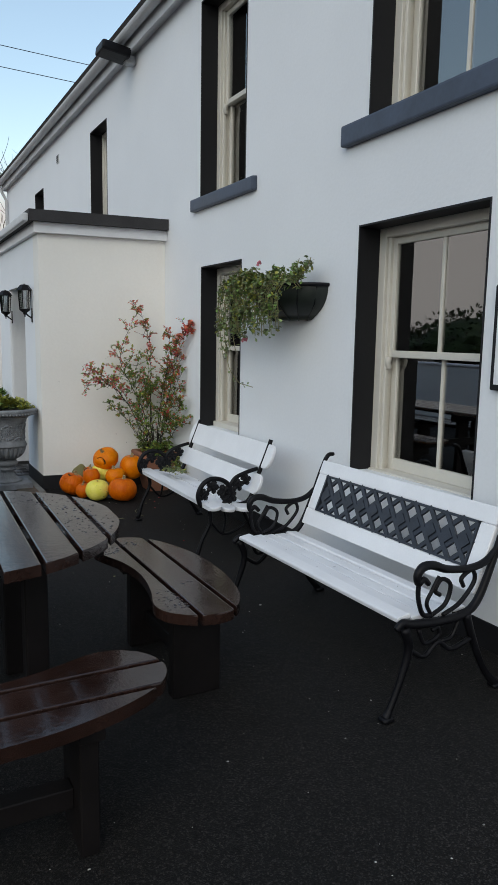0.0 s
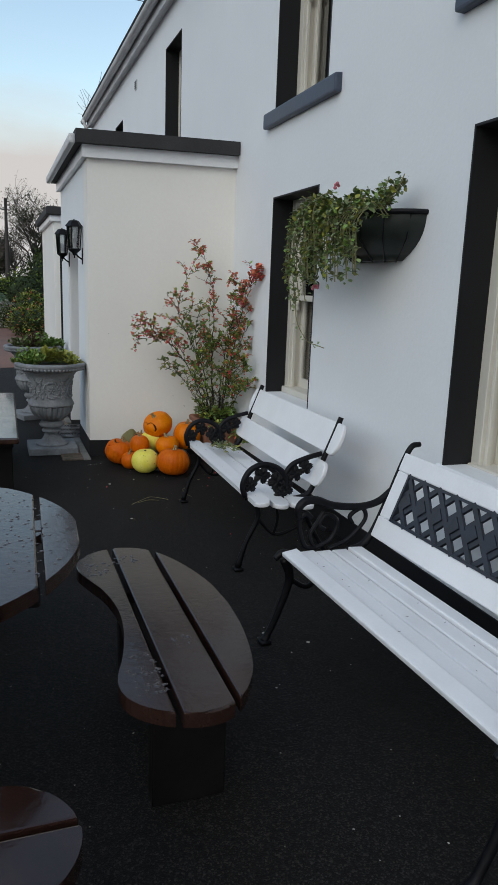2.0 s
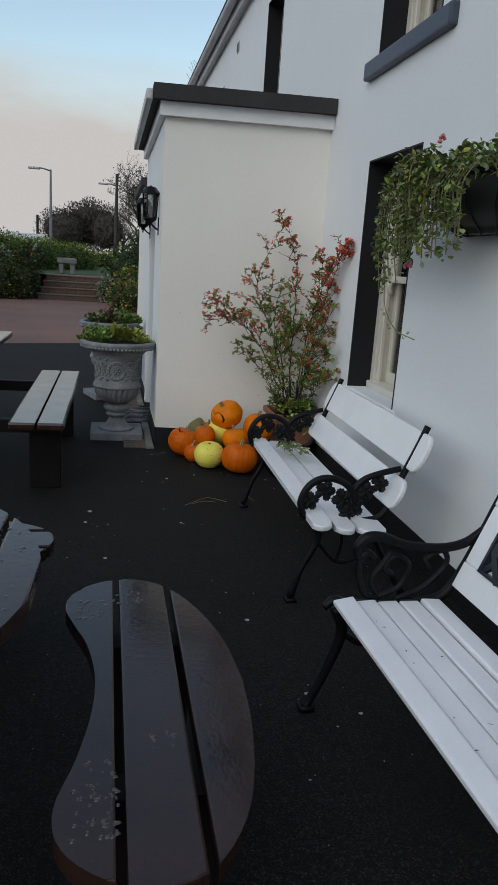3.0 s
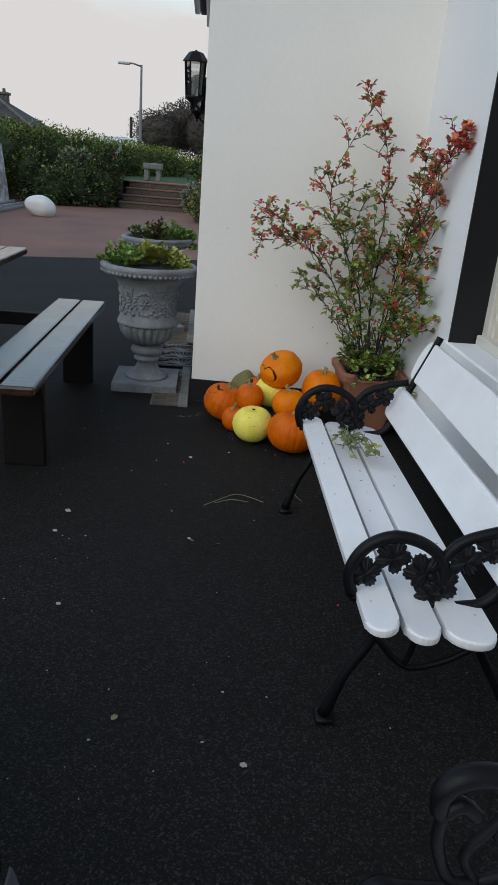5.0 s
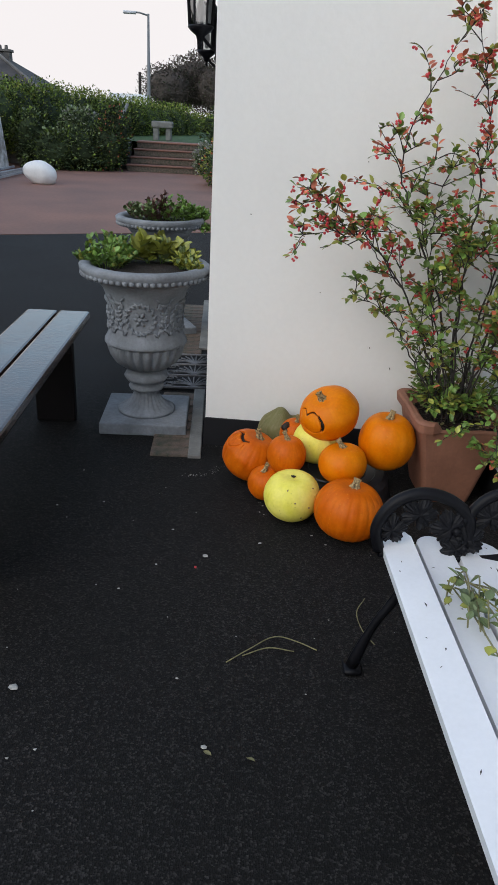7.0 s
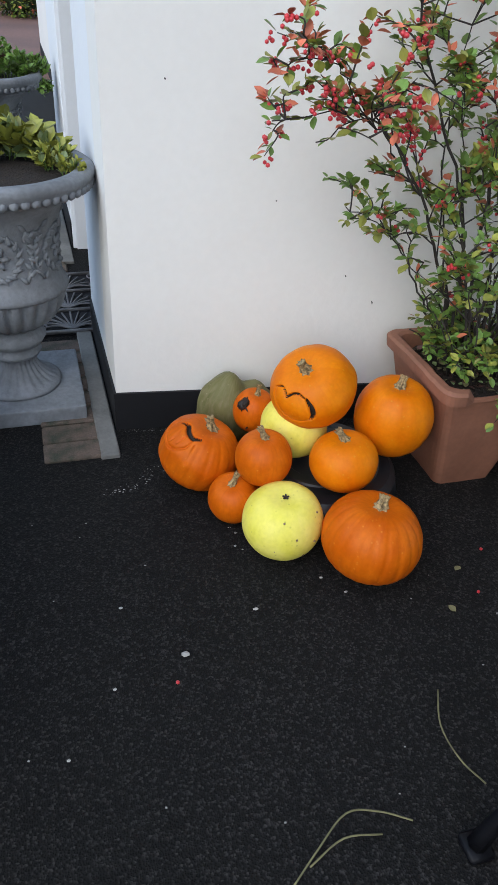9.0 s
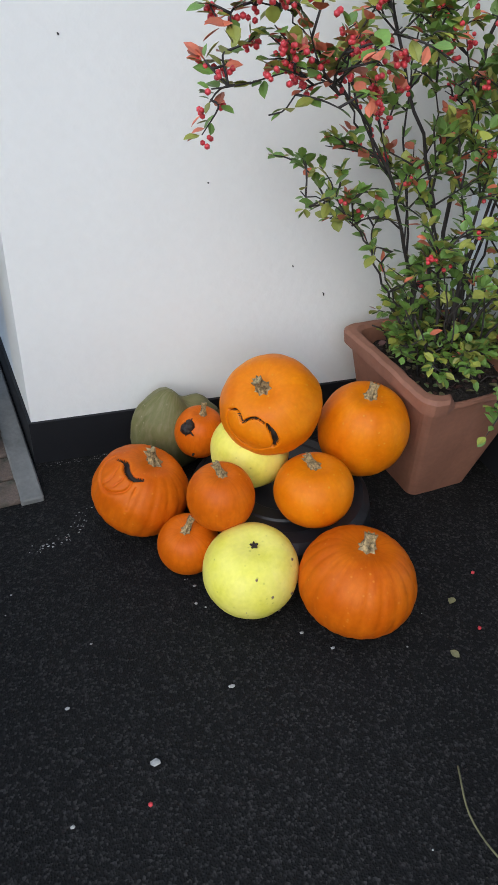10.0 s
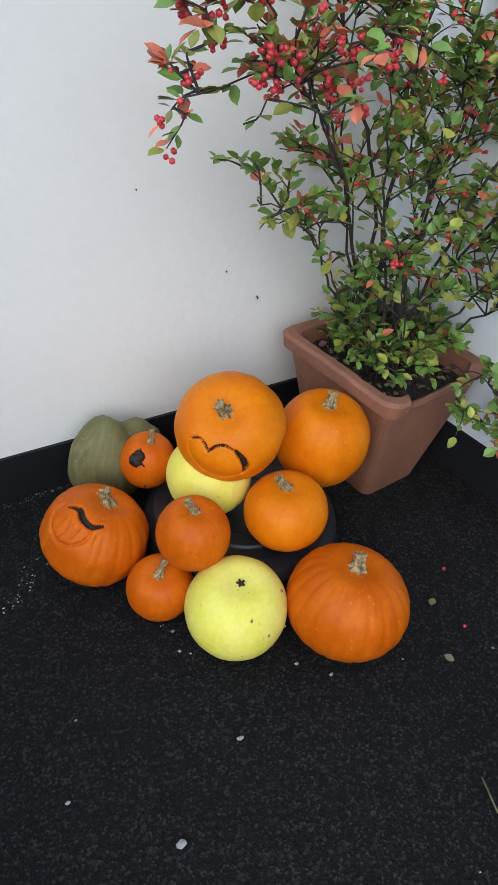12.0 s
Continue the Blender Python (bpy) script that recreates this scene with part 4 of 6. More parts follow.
        part("stalk", sb, M_ROT, ob, "dark star-shaped stalk scar")
    return ob, wave, prof


def carve(ob, r, h, path, width, name="carved_cut", label="dark carved cut", mat=None):
    """A dark slit lying in the skin along a path of (longitude, latitude)."""
    bm = bmesh.new()
    pts = curve_pts([on_skin(r, h, *p, lift=0.012) for p in path], 6)
    n = len(pts)
    w = [width * (0.35 + 0.65 * math.sin(math.pi * (i + 0.5) / n)) * (1 + 0.08 * math.sin(i * 1.3)) for i in range(n)]
    add_tube(bm, pts, w, 6)
    part(name, bm, mat or M_ROT, ob, label, smooth=True)


big, _, _ = pumpkin((2.032, 6.512, 0.118), 0.139, 0.118, M_DEEP, "large deep orange ribbed pumpkin at the front of the heap", ribs=21, depth=0.016, tilt=(-3, 7), seed=4)
pale, _, _ = pumpkin((1.821, 6.645, 0.103), 0.116, 0.103, M_PALE, "pale yellow round pumpkin with green flecks", ribs=9, depth=0.008, stalk=False, tilt=(4, -2), seed=5)
top_p, _, _ = pumpkin((1.985, 6.925, 0.357), 0.131, 0.104, M_ORANGE, "large orange pumpkin with a sagging carved mouth atop the heap", ribs=12, depth=0.008, tilt=(16, -28), turn=0, seed=7,
                      cuts=[([(-188, 45), (-178, 53), (-165, 52), (-156, 46), (-146, 53), (-132, 55), (-120, 48)], 0.0024), ([(-117, 46), (-112, 31), (-112, 18), (-118, 8)], 0.0068)],
                      creases=[([(-188, 45), (-180, 28), (-162, 12), (-142, 4), (-120, 8)], 0.0016)])
right_p, _, _ = pumpkin((2.235, 6.86, 0.265), 0.120, 0.128, M_ORANGE, "orange ribbed pumpkin leaning on the terracotta planter", ribs=14, depth=0.012, seed=9, tilt=(4, 0))
sec, _, _ = pumpkin((2.035, 6.748, 0.205), 0.102, 0.086, M_ORANGE, "small smooth orange pumpkin in the heap", ribs=10, depth=0.008, seed=11, tilt=(-4, -6))
one, _, _ = pumpkin((1.800, 6.795, 0.216), 0.084, 0.082, M_DEEP, "small deep orange pumpkin with a tall stalk", ribs=9, depth=0.006, seed=13)
small, _, _ = pumpkin((1.721, 6.806, 0.073), 0.078, 0.073, M_DEEP, "small orange pumpkin lying on the asphalt", ribs=9, depth=0.006, seed=15, tilt=(10, -10))
crack, _, _ = pumpkin((1.663, 7.000, 0.110), 0.128, 0.112, M_DEEP, "collapsing carved orange pumpkin with wrinkled skin", ribs=18, depth=0.014, tilt=(3, 20), seed=17,
                      cuts=[([(-192, 48), (-178, 56), (-160, 51), (-142, 48), (-126, 53)], 0.0065)],
                      creases=[([(-203, 44), (-198, 28), (-180, 14), (-160, 14), (-142, 28), (-138, 46)], 0.0030), ([(-176, 46), (-168, 30), (-170, 16)], 0.002), ([(-154, 44), (-156, 26)], 0.002), ([(-130, 40), (-128, 10)], 0.002)])
pale2, _, _ = pumpkin((1.943, 6.938, 0.215), 0.105, 0.095, M_PALE, "pale yellow pumpkin under the topmost one", ribs=9, depth=0.01, stalk=False, seed=19)
burnt, _, _ = pumpkin((1.865, 7.10, 0.18), 0.070, 0.074, M_DEEP, "small orange squash with a black rotten hole", ribs=8, depth=0.01, seed=21, tilt=(6, 6))

carve(burnt, 0.070, 0.074, [(-166, 50), (-152, 44), (-156, 30), (-140, 34)], 0.016, label="black rotten hole")
for lon, lat in ((-172, 40), (-134, 46), (-148, 18), (-130, 26), (-160, 60), (-166, 22)):
    carve(burnt, 0.070, 0.074, [(-152, 38), ((lon - 152) / 2, (lat + 38) / 2), (lon, lat)], 0.0028, name="rot_streak", label="dark ragged streak of rot")
carve(burnt, 0.070, 0.074, [(-124, -22), (-120, -24)], 0.006, label="small dark hole")
for lon, lat in ((-60, 2), (-150, -18), (-100, -42), (-140, 30), (-35, 40), (-120, -5), (-90, 18), (-75, -25), (-165, 8), (-110, 45)):
    b = bmesh.new()
    bmesh.ops.create_icosphere(b, subdivisions=1, radius=0.0042, matrix=Matrix.Translation(on_skin(0.116, 0.103, lon, lat, lift=-0.02)))
    part("blemish", b, M_STEM, pale, smooth=True)

gourd = thing("squash", (1.835, 7.205, 0.0), "lumpy olive-green two-lobed squash leaning on the wall", "squash", "heap of pumpkins")
bm = bmesh.new()
bmesh.ops.create_icosphere(bm, subdivisions=4, radius=1)
for v in bm.verts:
    d = v.co.normalized()
    notch = 0.20 * math.exp(-((d.x - 0.18) / 0.24) ** 2) * max(d.z, 0) ** 1.5
    q = d * (1 - notch + 0.07 * noise.noise(d * 2.3))
    neck = 1 / (1 + math.exp(-(d.x - 0.15) / 0.09))          # the far lobe is a lower, narrower neck
    v.co = Vector((q.x * 0.135, q.y * 0.085 * (1 - 0.2 * neck), 0.130 + q.z * 0.140 * (1 - (0.22 * neck if q.z > 0 else 0))))
part("skin", bm, M_GREEN, gourd, smooth=True)

tray = thing("plant_saucer", (2.02, 6.89, 0), "upturned black plastic plant saucer under the pumpkins", "saucer")
bm = bmesh.new()
add_lathe(bm, [(0.255, 0.0), (0.262, 0.012), (0.245, 0.09), (0.225, 0.112), (0.19, 0.116), (0.185, 0.112), (0.15, 0.112), (0.145, 0.117), (0.11, 0.117), (0.105, 0.113), (0.03, 0.113)], 48)
part("shell", bm, M_TRAY, tray, smooth=False)

# ---------------------------------------------------------------- terracotta planter and berry bush
pot = thing("planter", (2.525, 6.948, 0), "square terracotta planter in the corner beside the pumpkins", "planter")


def rect_ring(bm, hx, hy, z, r=0.03, lip=0.0):
    """A rounded rectangle; lip stands out from it except where the front rim has broken away."""
    out = []
    for cx, cy, a0 in ((1, 1, 0), (-1, 1, 90), (-1, -1, 180), (1, -1, 270)):
        arc = []
        for k in range(5):
            a = radians(a0 + 22.5 * k)
            arc.append((cx * (hx - r) + r * math.cos(a), cy * (hy - r) + r * math.sin(a)))
        out += arc
        (x0, y0) = arc[-1]
        nx, ny = {(1, 1): (-hx + r, hy), (-1, 1): (-hx, -hy + r), (-1, -1): (hx - r, -hy), (1, -1): (hx, hy - r)}[(cx, cy)]
        out += [(x0 + (nx - x0) * f / 12, y0 + (ny - y0) * f / 12) for f in range(1, 12)]
    vs = []
    for x, y in out:
        broken = 1.0 if y < -hy + 0.004 and x > -0.6 * hx else 0.0
        wob = 0.0022 * noise.noise(Vector((x * 24, y * 24, z * 9)))
        k = 1 + (lip * (1 - broken)) / max(hx, hy) + wob / hx
        dz = -0.030 * broken * (1 if z > 0.37 else 0) + (0.006 * noise.noise(Vector((x * 18, y * 18, 3))) if z > 0.37 else 0)
        vs.append(bm.verts.new((x * k, y * k, z + dz)))
    return vs


bm = bmesh.new()
rings = [rect_ring(bm, *q) for q in ((0.105, 0.137, 0.0), (0.178, 0.198, 0.352), (0.180, 0.200, 0.358, 0.03, 0.016), (0.182, 0.202, 0.392, 0.03, 0.018), (0.180, 0.200, 0.401, 0.03, 0.012), (0.172, 0.192, 0.403), (0.162, 0.182, 0.396), (0.150, 0.172, 0.30))]
for a, b in zip(rings, rings[1:]):
    for k in range(len(a)):
        bm.faces.new((a[k], a[(k + 1) % len(a)], b[(k + 1) % len(a)], b[k]))
bm.faces.new(rings[0][::-1])
part("shell", bm, M_TERRA, pot, "thick-rimmed terracotta shell")
bm = bmesh.new()
bmesh.ops.create_grid(bm, x_segments=14, y_segments=16, size=1)
for v in bm.verts:
    v.co = Vector((v.co.x * 0.158, v.co.y * 0.178, 0.345 + 0.02 * noise.noise(v.co * 3)))
part("soil", bm, M_SOIL, pot, "dark soil with leaf litter")

rng = random.Random(19)
lv = Leaves()
for _ in range(170):      # dead leaves, moss and small seedlings on the soil
    x, y = rng.uniform(-0.145, 0.145), rng.uniform(-0.165, 0.165)
    lv.leaf((x, y, 0.352 + rng.uniform(0, 0.012)), (rng.uniform(-1, 1), rng.uniform(-1, 1), rng.uniform(-0.1, 0.35)), rng.uniform(0.012, 0.030), rng.choice((0, 0, 0, 1, 1, 2)), rng)
lv.make("leaf_litter", [M_PURPLE, M_STRAW, M_IVY], pot, "brown leaf litter and moss")
stubs = bmesh.new()
for _ in range(60):       # thicket of dead stalks round the stems
    a = rng.uniform(0, 6.28)
    b = Vector((0.02 + 0.06 * math.cos(a), 0.04 + 0.06 * math.sin(a), 0.35))
    e = b + Vector((rng.uniform(-0.02, 0.13), rng.uniform(-0.09, 0.05), rng.uniform(0.03, 0.15)))
    add_tube(stubs, [b, (b + e) / 2 + Vector((0, 0, 0.012)), e], 0.0017, 4)
tagged(part("dead_growth", stubs, M_BARK, pot, "dead brown stalks"), kind="stuff")

bush = thing("berry_bush", (2.525, 6.955, 0.35), "cotoneaster-like bush with green and reddening leaves and red berries", "bush")
rng = random.Random(12)
wood = bmesh.new()
lv = Leaves()
berries = []


def grow(ctrl, r0, twigs, leafiness=1.0, red=0.2, fruit=0.3):
    """A stem through control points with side twigs, leaves and berries."""
    pts = curve_pts(ctrl, 7)
    n = len(pts)
    for i in range(1, n - 1):
        pts[i] = pts[i] + Vector((rng.uniform(-1, 1), rng.uniform(-1, 1), rng.uniform(-1, 1))) * 0.007
    add_tube(wood, pts, [max(0.0015, 0.56 * r0 * (1 - 0.85 * i / (n - 1))) for i in range(n)], 6)

    def dress(line, start, ends=1.0):
        for i in range(start, len(line)):
            f = i / len(line)
            for _ in range(2):
                if rng.random() < 0.80 * leafiness:
                    d = (line[i] - line[i - 1]).normalized() * 0.7 + Vector((rng.uniform(-1, 1), rng.uniform(-1, 1), rng.uniform(-0.5, 0.7)))
                    q = rng.random()
                    turned = 0.9 * red * (0.3 + 0.9 * f) * (0.12 + 1.15 * max(0.0, line[i].z) ** 1.6)
                    kind = 1 if q < turned else (2 if q < turned + 0.30 else 0)
                    lv.leaf(line[i] + d * 0.004, d, rng.uniform(0.021, 0.038), kind, rng)
            if rng.random() < fruit * f * 0.075 * (0.3 + 0.9 * max(0.0, line[i].z)) * ends:
                c = line[i] + Vector((rng.uniform(-0.015, 0.015), rng.uniform(-0.02, 0.01), -0.01))
                for _ in range(rng.randrange(2, 6)):
                    berries.append(c + Vector((rng.uniform(-1, 1), rng.uniform(-1, 1), rng.uniform(-1, 1))) * 0.010)

    def twig(p, d, ln, lev):
        side = Vector((rng.uniform(-1, 1), rng.uniform(-1, 0.6), rng.uniform(-0.25, 0.7))).normalized()
        e = p + (d * 0.55 + side * 0.9).normalized() * ln
        e.x, e.y = max(-0.76, min(e.x, 0.19)), min(e.y, 0.22)
        mid = (p + e) / 2 + Vector((rng.uniform(-1, 1), rng.uniform(-1, 1), rng.uniform(0, 1))) * 0.02
        tw = curve_pts([p, mid, e], 4)
        add_tube(wood, tw, [0.0026 * (1 - 0.6 * k / (len(tw) - 1)) for k in range(len(tw))], 5)
        dress(tw, 2)
        if lev:
            for _ in range(rng.choice((1, 1, 2))):
                k = rng.randrange(2, len(tw) - 1)
                twig(tw[k], (tw[k + 1] - tw[k]).normalized(), ln * 0.55, lev - 1)
    dress(pts, int(n * 0.42))
    for _ in range(int(twigs * 0.95)):
        i = rng.randrange(n // 3, n - 1)
        twig(pts[i], (pts[i + 1] - pts[i]).normalized(), rng.uniform(0.12, 0.27) * (1.1 - 0.7 * i / n), 1)


S = (-0.06, 0.03, 0.0)
grow([S, (-0.14, 0.02, 0.28), (-0.30, -0.02, 0.56), (-0.50, -0.06, 0.76), (-0.76, -0.12, 0.76)], 0.011, 16, 0.8, 0.45, 4.0)
grow([(-0.30, -0.02, 0.56), (-0.45, -0.04, 0.74), (-0.60, -0.07, 0.86), (-0.70, -0.10, 0.88)], 0.005, 9, 0.8, 0.5, 4.5)
grow([(-0.40, -0.03, 0.66), (-0.52, -0.10, 0.76), (-0.66, -0.14, 0.72)], 0.004, 7, 0.8, 0.5, 4.0)
grow([S, (-0.18, 0.05, 0.22), (-0.34, 0.03, 0.44), (-0.50, 0.0, 0.53)], 0.008, 7, 0.6, 0.1, 0.4)
grow([S, (-0.10, 0.05, 0.45), (-0.26, 0.08, 0.80), (-0.34, 0.08, 1.05), (-0.24, 0.06, 1.35), (-0.16, 0.05, 1.50)], 0.010, 17, 0.6, 0.35, 1.6)
grow([(0.0, 0.03, 0), (-0.02, 0.08, 0.5), (-0.02, 0.07, 0.90), (-0.04, 0.05, 1.20), (-0.14, 0.05, 1.54)], 0.012, 18, 0.65, 0.4, 1.6)
grow([(0.02, 0.0, 0), (0.05, 0.02, 0.4), (0.08, -0.06, 0.75), (0.11, -0.20, 1.05), (0.13, -0.34, 1.22)], 0.010, 18, 0.75, 0.4, 2.0)
grow([(0.03, 0.0, 0), (0.08, -0.10, 0.5), (0.12, -0.26, 0.95), (0.14, -0.42, 1.20), (0.14, -0.50, 1.34)], 0.009, 18, 0.8, 0.6, 2.4)
grow([(0.03, 0.0, 0), (0.06, -0.12, 0.35), (0.10, -0.24, 0.65), (0.14, -0.40, 0.90)], 0.009, 17, 0.85, 0.35, 1.6)
grow([(0.03, 0.02, 0), (0.08, 0.02, 0.5), (0.12, -0.02, 0.85), (0.13, -0.12, 1.28)], 0.009, 17, 0.75, 0.35, 1.8)
grow([(0.0, -0.02, 0), (-0.05, -0.05, 0.35), (-0.08, -0.10, 0.70), (-0.12, -0.12, 1.0)], 0.010, 17, 0.9, 0.12, 0.8)
grow([(0.0, -0.02, 0), (-0.10, -0.02, 0.30), (-0.20, -0.04, 0.60), (-0.26, -0.04, 0.88)], 0.009, 16, 0.9, 0.12, 0.6)
grow([(0.04, -0.04, 0), (0.10, -0.20, 0.22), (0.13, -0.36, 0.36), (0.13, -0.52, 0.42)], 0.007, 15, 0.95, 0.5, 1.4)
grow([(0.02, -0.05, 0), (0.02, -0.20, 0.28), (0.08, -0.34, 0.48), (0.12, -0.46, 0.60)], 0.007, 14, 0.95, 0.45, 1.2)
grow([(-0.02, -0.02, 0), (-0.10, -0.10, 0.20), (-0.18, -0.14, 0.36), (-0.28, -0.16, 0.44)], 0.006, 6, 0.6, 0.35, 0.8)
grow([(-0.02, 0.02, 0), (-0.14, 0.04, 0.18), (-0.26, 0.04, 0.36), (-0.36, 0.02, 0.46)], 0.006, 6, 0.6, 0.2, 0.5)
grow([(0.05, 0.02, 0), (0.10, 0.04, 0.3), (0.13, 0.0, 0.62), (0.14, -0.10, 0.9)], 0.008, 14, 0.95, 0.2, 0.8)
grow([(-0.02, 0.05, 0), (-0.10, 0.12, 0.35), (-0.16, 0.15, 0.75), (-0.12, 0.14, 1.08)], 0.008, 14, 0.9, 0.15, 0.8)
grow([(0.05, -0.10, 0.0), (0.10, -0.22, 0.06), (0.12, -0.32, 0.02), (0.10, -0.38, -0.10)], 0.004, 9, 1.0, 0.3, 0.8)
for _ in range(16):
    a = rng.uniform(0, 6.28)
    e = (0.13 * math.cos(a), 0.15 * math.sin(a), rng.uniform(0.05, 0.16))
    grow([(0.03 * math.cos(a), 0.03 * math.sin(a), 0.0), (0.07 * math.cos(a), 0.08 * math.sin(a), 0.06), e], 0.003, 3, 1.0, 0.15, 0.1)
for _ in range(26):   # bare dead stalks
    a = rng.uniform(2.6, 4.4)
    b = Vector((rng.uniform(-0.10, 0.08), rng.uniform(-0.1, 0.12), 0))
    e = b + Vector((math.cos(a) * rng.uniform(0.02, 0.14), rng.uniform(-0.05, 0.05), rng.uniform(0.10, 0.34)))
    add_tube(wood, curve_pts([b, (b + e) / 2 + Vector((0.01, 0, 0.02)), e], 3), 0.0022, 5)
tagged(part("branch_work", wood, M_BARK, bush, "dark woody branches", smooth=True), kind="stuff")
lv.make("leaves", [M_LEAF, M_LEAFRED, M_LEAFYEL], bush)
bb = bmesh.new()
for p in berries:
    bmesh.ops.create_icosphere(bb, subdivisions=1, radius=rng.uniform(0.0048, 0.0064), matrix=Matrix.Translation(p))
tagged(part("fruit", bb, M_BERRY, bush, "clusters of red berries", smooth=True), kind="stuff")


# ---------------------------------------------------------------- stone urns
def urn():
    ob = thing("stone_urn", (1.130, 7.635, 0), "grey cast-stone garden urn planted with greenery on a square plinth", "urn", "urns beside the porch door")
    part("plinth", box(-0.22, 0.22, -0.22, 0.22, 0.0, 0.062, bevel=0.008, segs=2), M_STONE, ob)
    foot = bmesh.new()
    add_lathe(foot, [(0.148, 0.062), (0.150, 0.074), (0.142, 0.080), (0.136, 0.083), (0.108, 0.098), (0.085, 0.122), (0.070, 0.150), (0.062, 0.176), (0.086, 0.184), (0.092, 0.197), (0.080, 0.210), (0.074, 0.220), (0.102, 0.233), (0.114, 0.254), (0.102, 0.278), (0.076, 0.296)], 144,
              lambda a, i: 1 - (0.09 * abs(math.cos(12 * a)) ** 3 if 4 <= i <= 6 else 0))
    part("foot", foot, M_STONE, ob, "fluted foot", smooth=True)
    bowl = bmesh.new()
    add_lathe(bowl, [(0.074, 0.294), (0.115, 0.305), (0.158, 0.335), (0.186, 0.378), (0.197, 0.415), (0.196, 0.436), (0.180, 0.446)], 192,
              lambda a, i: 1 - (0.085 * abs(math.cos(12 * a)) ** 4 if 1 <= i <= 5 else 0))
    part("gadrooned_bowl", bowl, M_STONE, ob, "bowl with rounded gadroons", smooth=True)
    body = bmesh.new()
    add_lathe(body, [(0.203, 0.436), (0.209, 0.442), (0.207, 0.455), (0.196, 0.475), (0.187, 0.50), (0.181, 0.55), (0.183, 0.61), (0.194, 0.67), (0.210, 0.715), (0.235, 0.745), (0.258, 0.762)], 56)
    part("body", body, M_STONE, ob, "tall flared body", smooth=True)
    rim = bmesh.new()
    add_lathe(rim, [(0.25, 0.755), (0.286, 0.768), (0.304, 0.782), (0.318, 0.806), (0.320, 0.824), (0.305, 0.836), (0.268, 0.832), (0.256, 0.815), (0.250, 0.755)], 64)
    for k in range(60):
        a = 2 * math.pi * k / 60
        bmesh.ops.create_icosphere(rim, subdivisions=1, radius=0.0165, matrix=Matrix.Translation((0.304 * math.cos(a), 0.304 * math.sin(a), 0.786)))
    part("rim", rim, M_STONE, ob, "beaded rim", smooth=True)
    # raised foliage: wreathed rosettes joined by curling acanthus sprays
    rel = bmesh.new()
    hs, rs = (0.43, 0.475, 0.50, 0.55, 0.61, 0.67, 0.715, 0.75), (0.209, 0.196, 0.187, 0.181, 0.183, 0.194, 0.210, 0.24)

    def on(a0, u, v, lift=0.003):
        r = float(np.interp(v, hs, rs)) + lift
        a = a0 + u / 0.188
        return Vector((r * math.cos(a), r * math.sin(a), v))

    def blade(a0, u, v, th, ln, w):
        """A small raised leaf lying on the body."""
        pts = [on(a0, u + math.cos(th) * ln * f, v + math.sin(th) * ln * f, 0.004) for f in (0.0, 0.35, 0.7, 1.0)]
        add_tube(rel, pts, [w * 0.5, w, w * 0.75, w * 0.15], 6)
    for k in range(5):
        a0 = -1.62 + 2 * math.pi * k / 5
        zc = 0.592
        add_tube(rel, [on(a0, 0.074 * math.cos(t), zc + 0.074 * math.sin(t), 0.002) for t in np.linspace(0, 2 * math.pi, 30)], 0.006, 5)
        for i in range(16):
            t = 2 * math.pi * i / 16
            blade(a0, 0.060 * math.cos(t), zc + 0.060 * math.sin(t), t + 0.9, 0.034, 0.0085)
        for i in range(6):
            t = 2 * math.pi * i / 6
            blade(a0, 0.010 * math.cos(t), zc + 0.010 * math.sin(t), t, 0.030, 0.010)
        bmesh.ops.create_icosphere(rel, subdivisions=2, radius=0.013, matrix=Matrix.Translation(on(a0, 0, zc, 0.004)))
        for sgn in (-1, 1):
            line = [(sgn * (0.085 + 0.030 * math.sin(f * 3.0)), zc - 0.085 + 0.17 * f) for f in np.linspace(0, 1, 9)]
            add_tube(rel, [on(a0, u, v, 0.002) for u, v in line], 0.006, 5)
            for i, (u, v) in enumerate(line):
                blade(a0, u, v, (0.5 if i % 2 else 2.3) if sgn > 0 else (2.6 if i % 2 else 0.8), 0.030, 0.0085)
            curl = [on(a0, sgn * (0.100 + 0.022 * (1 - t / 8.5) * math.cos(t)), zc + 0.055 + 0.022 * (1 - t / 8.5) * math.sin(t), 0.003) for t in np.linspace(0, 7.5, 16)]
            add_tube(rel, curl, 0.0055, 5)
    part("scroll_relief", rel, M_STONE, ob, "raised scrolling foliage relief", smooth=True)
    soil = bmesh.new()
    add_lathe(soil, [(0.258, 0.79), (0.15, 0.805), (0.0, 0.81)], 24)
    part("soil", soil, M_SOIL, ob)
    return ob


first_urn = urn()
copy_thing(first_urn, pose(1.06, 9.42, 0, 0, 0, 20))


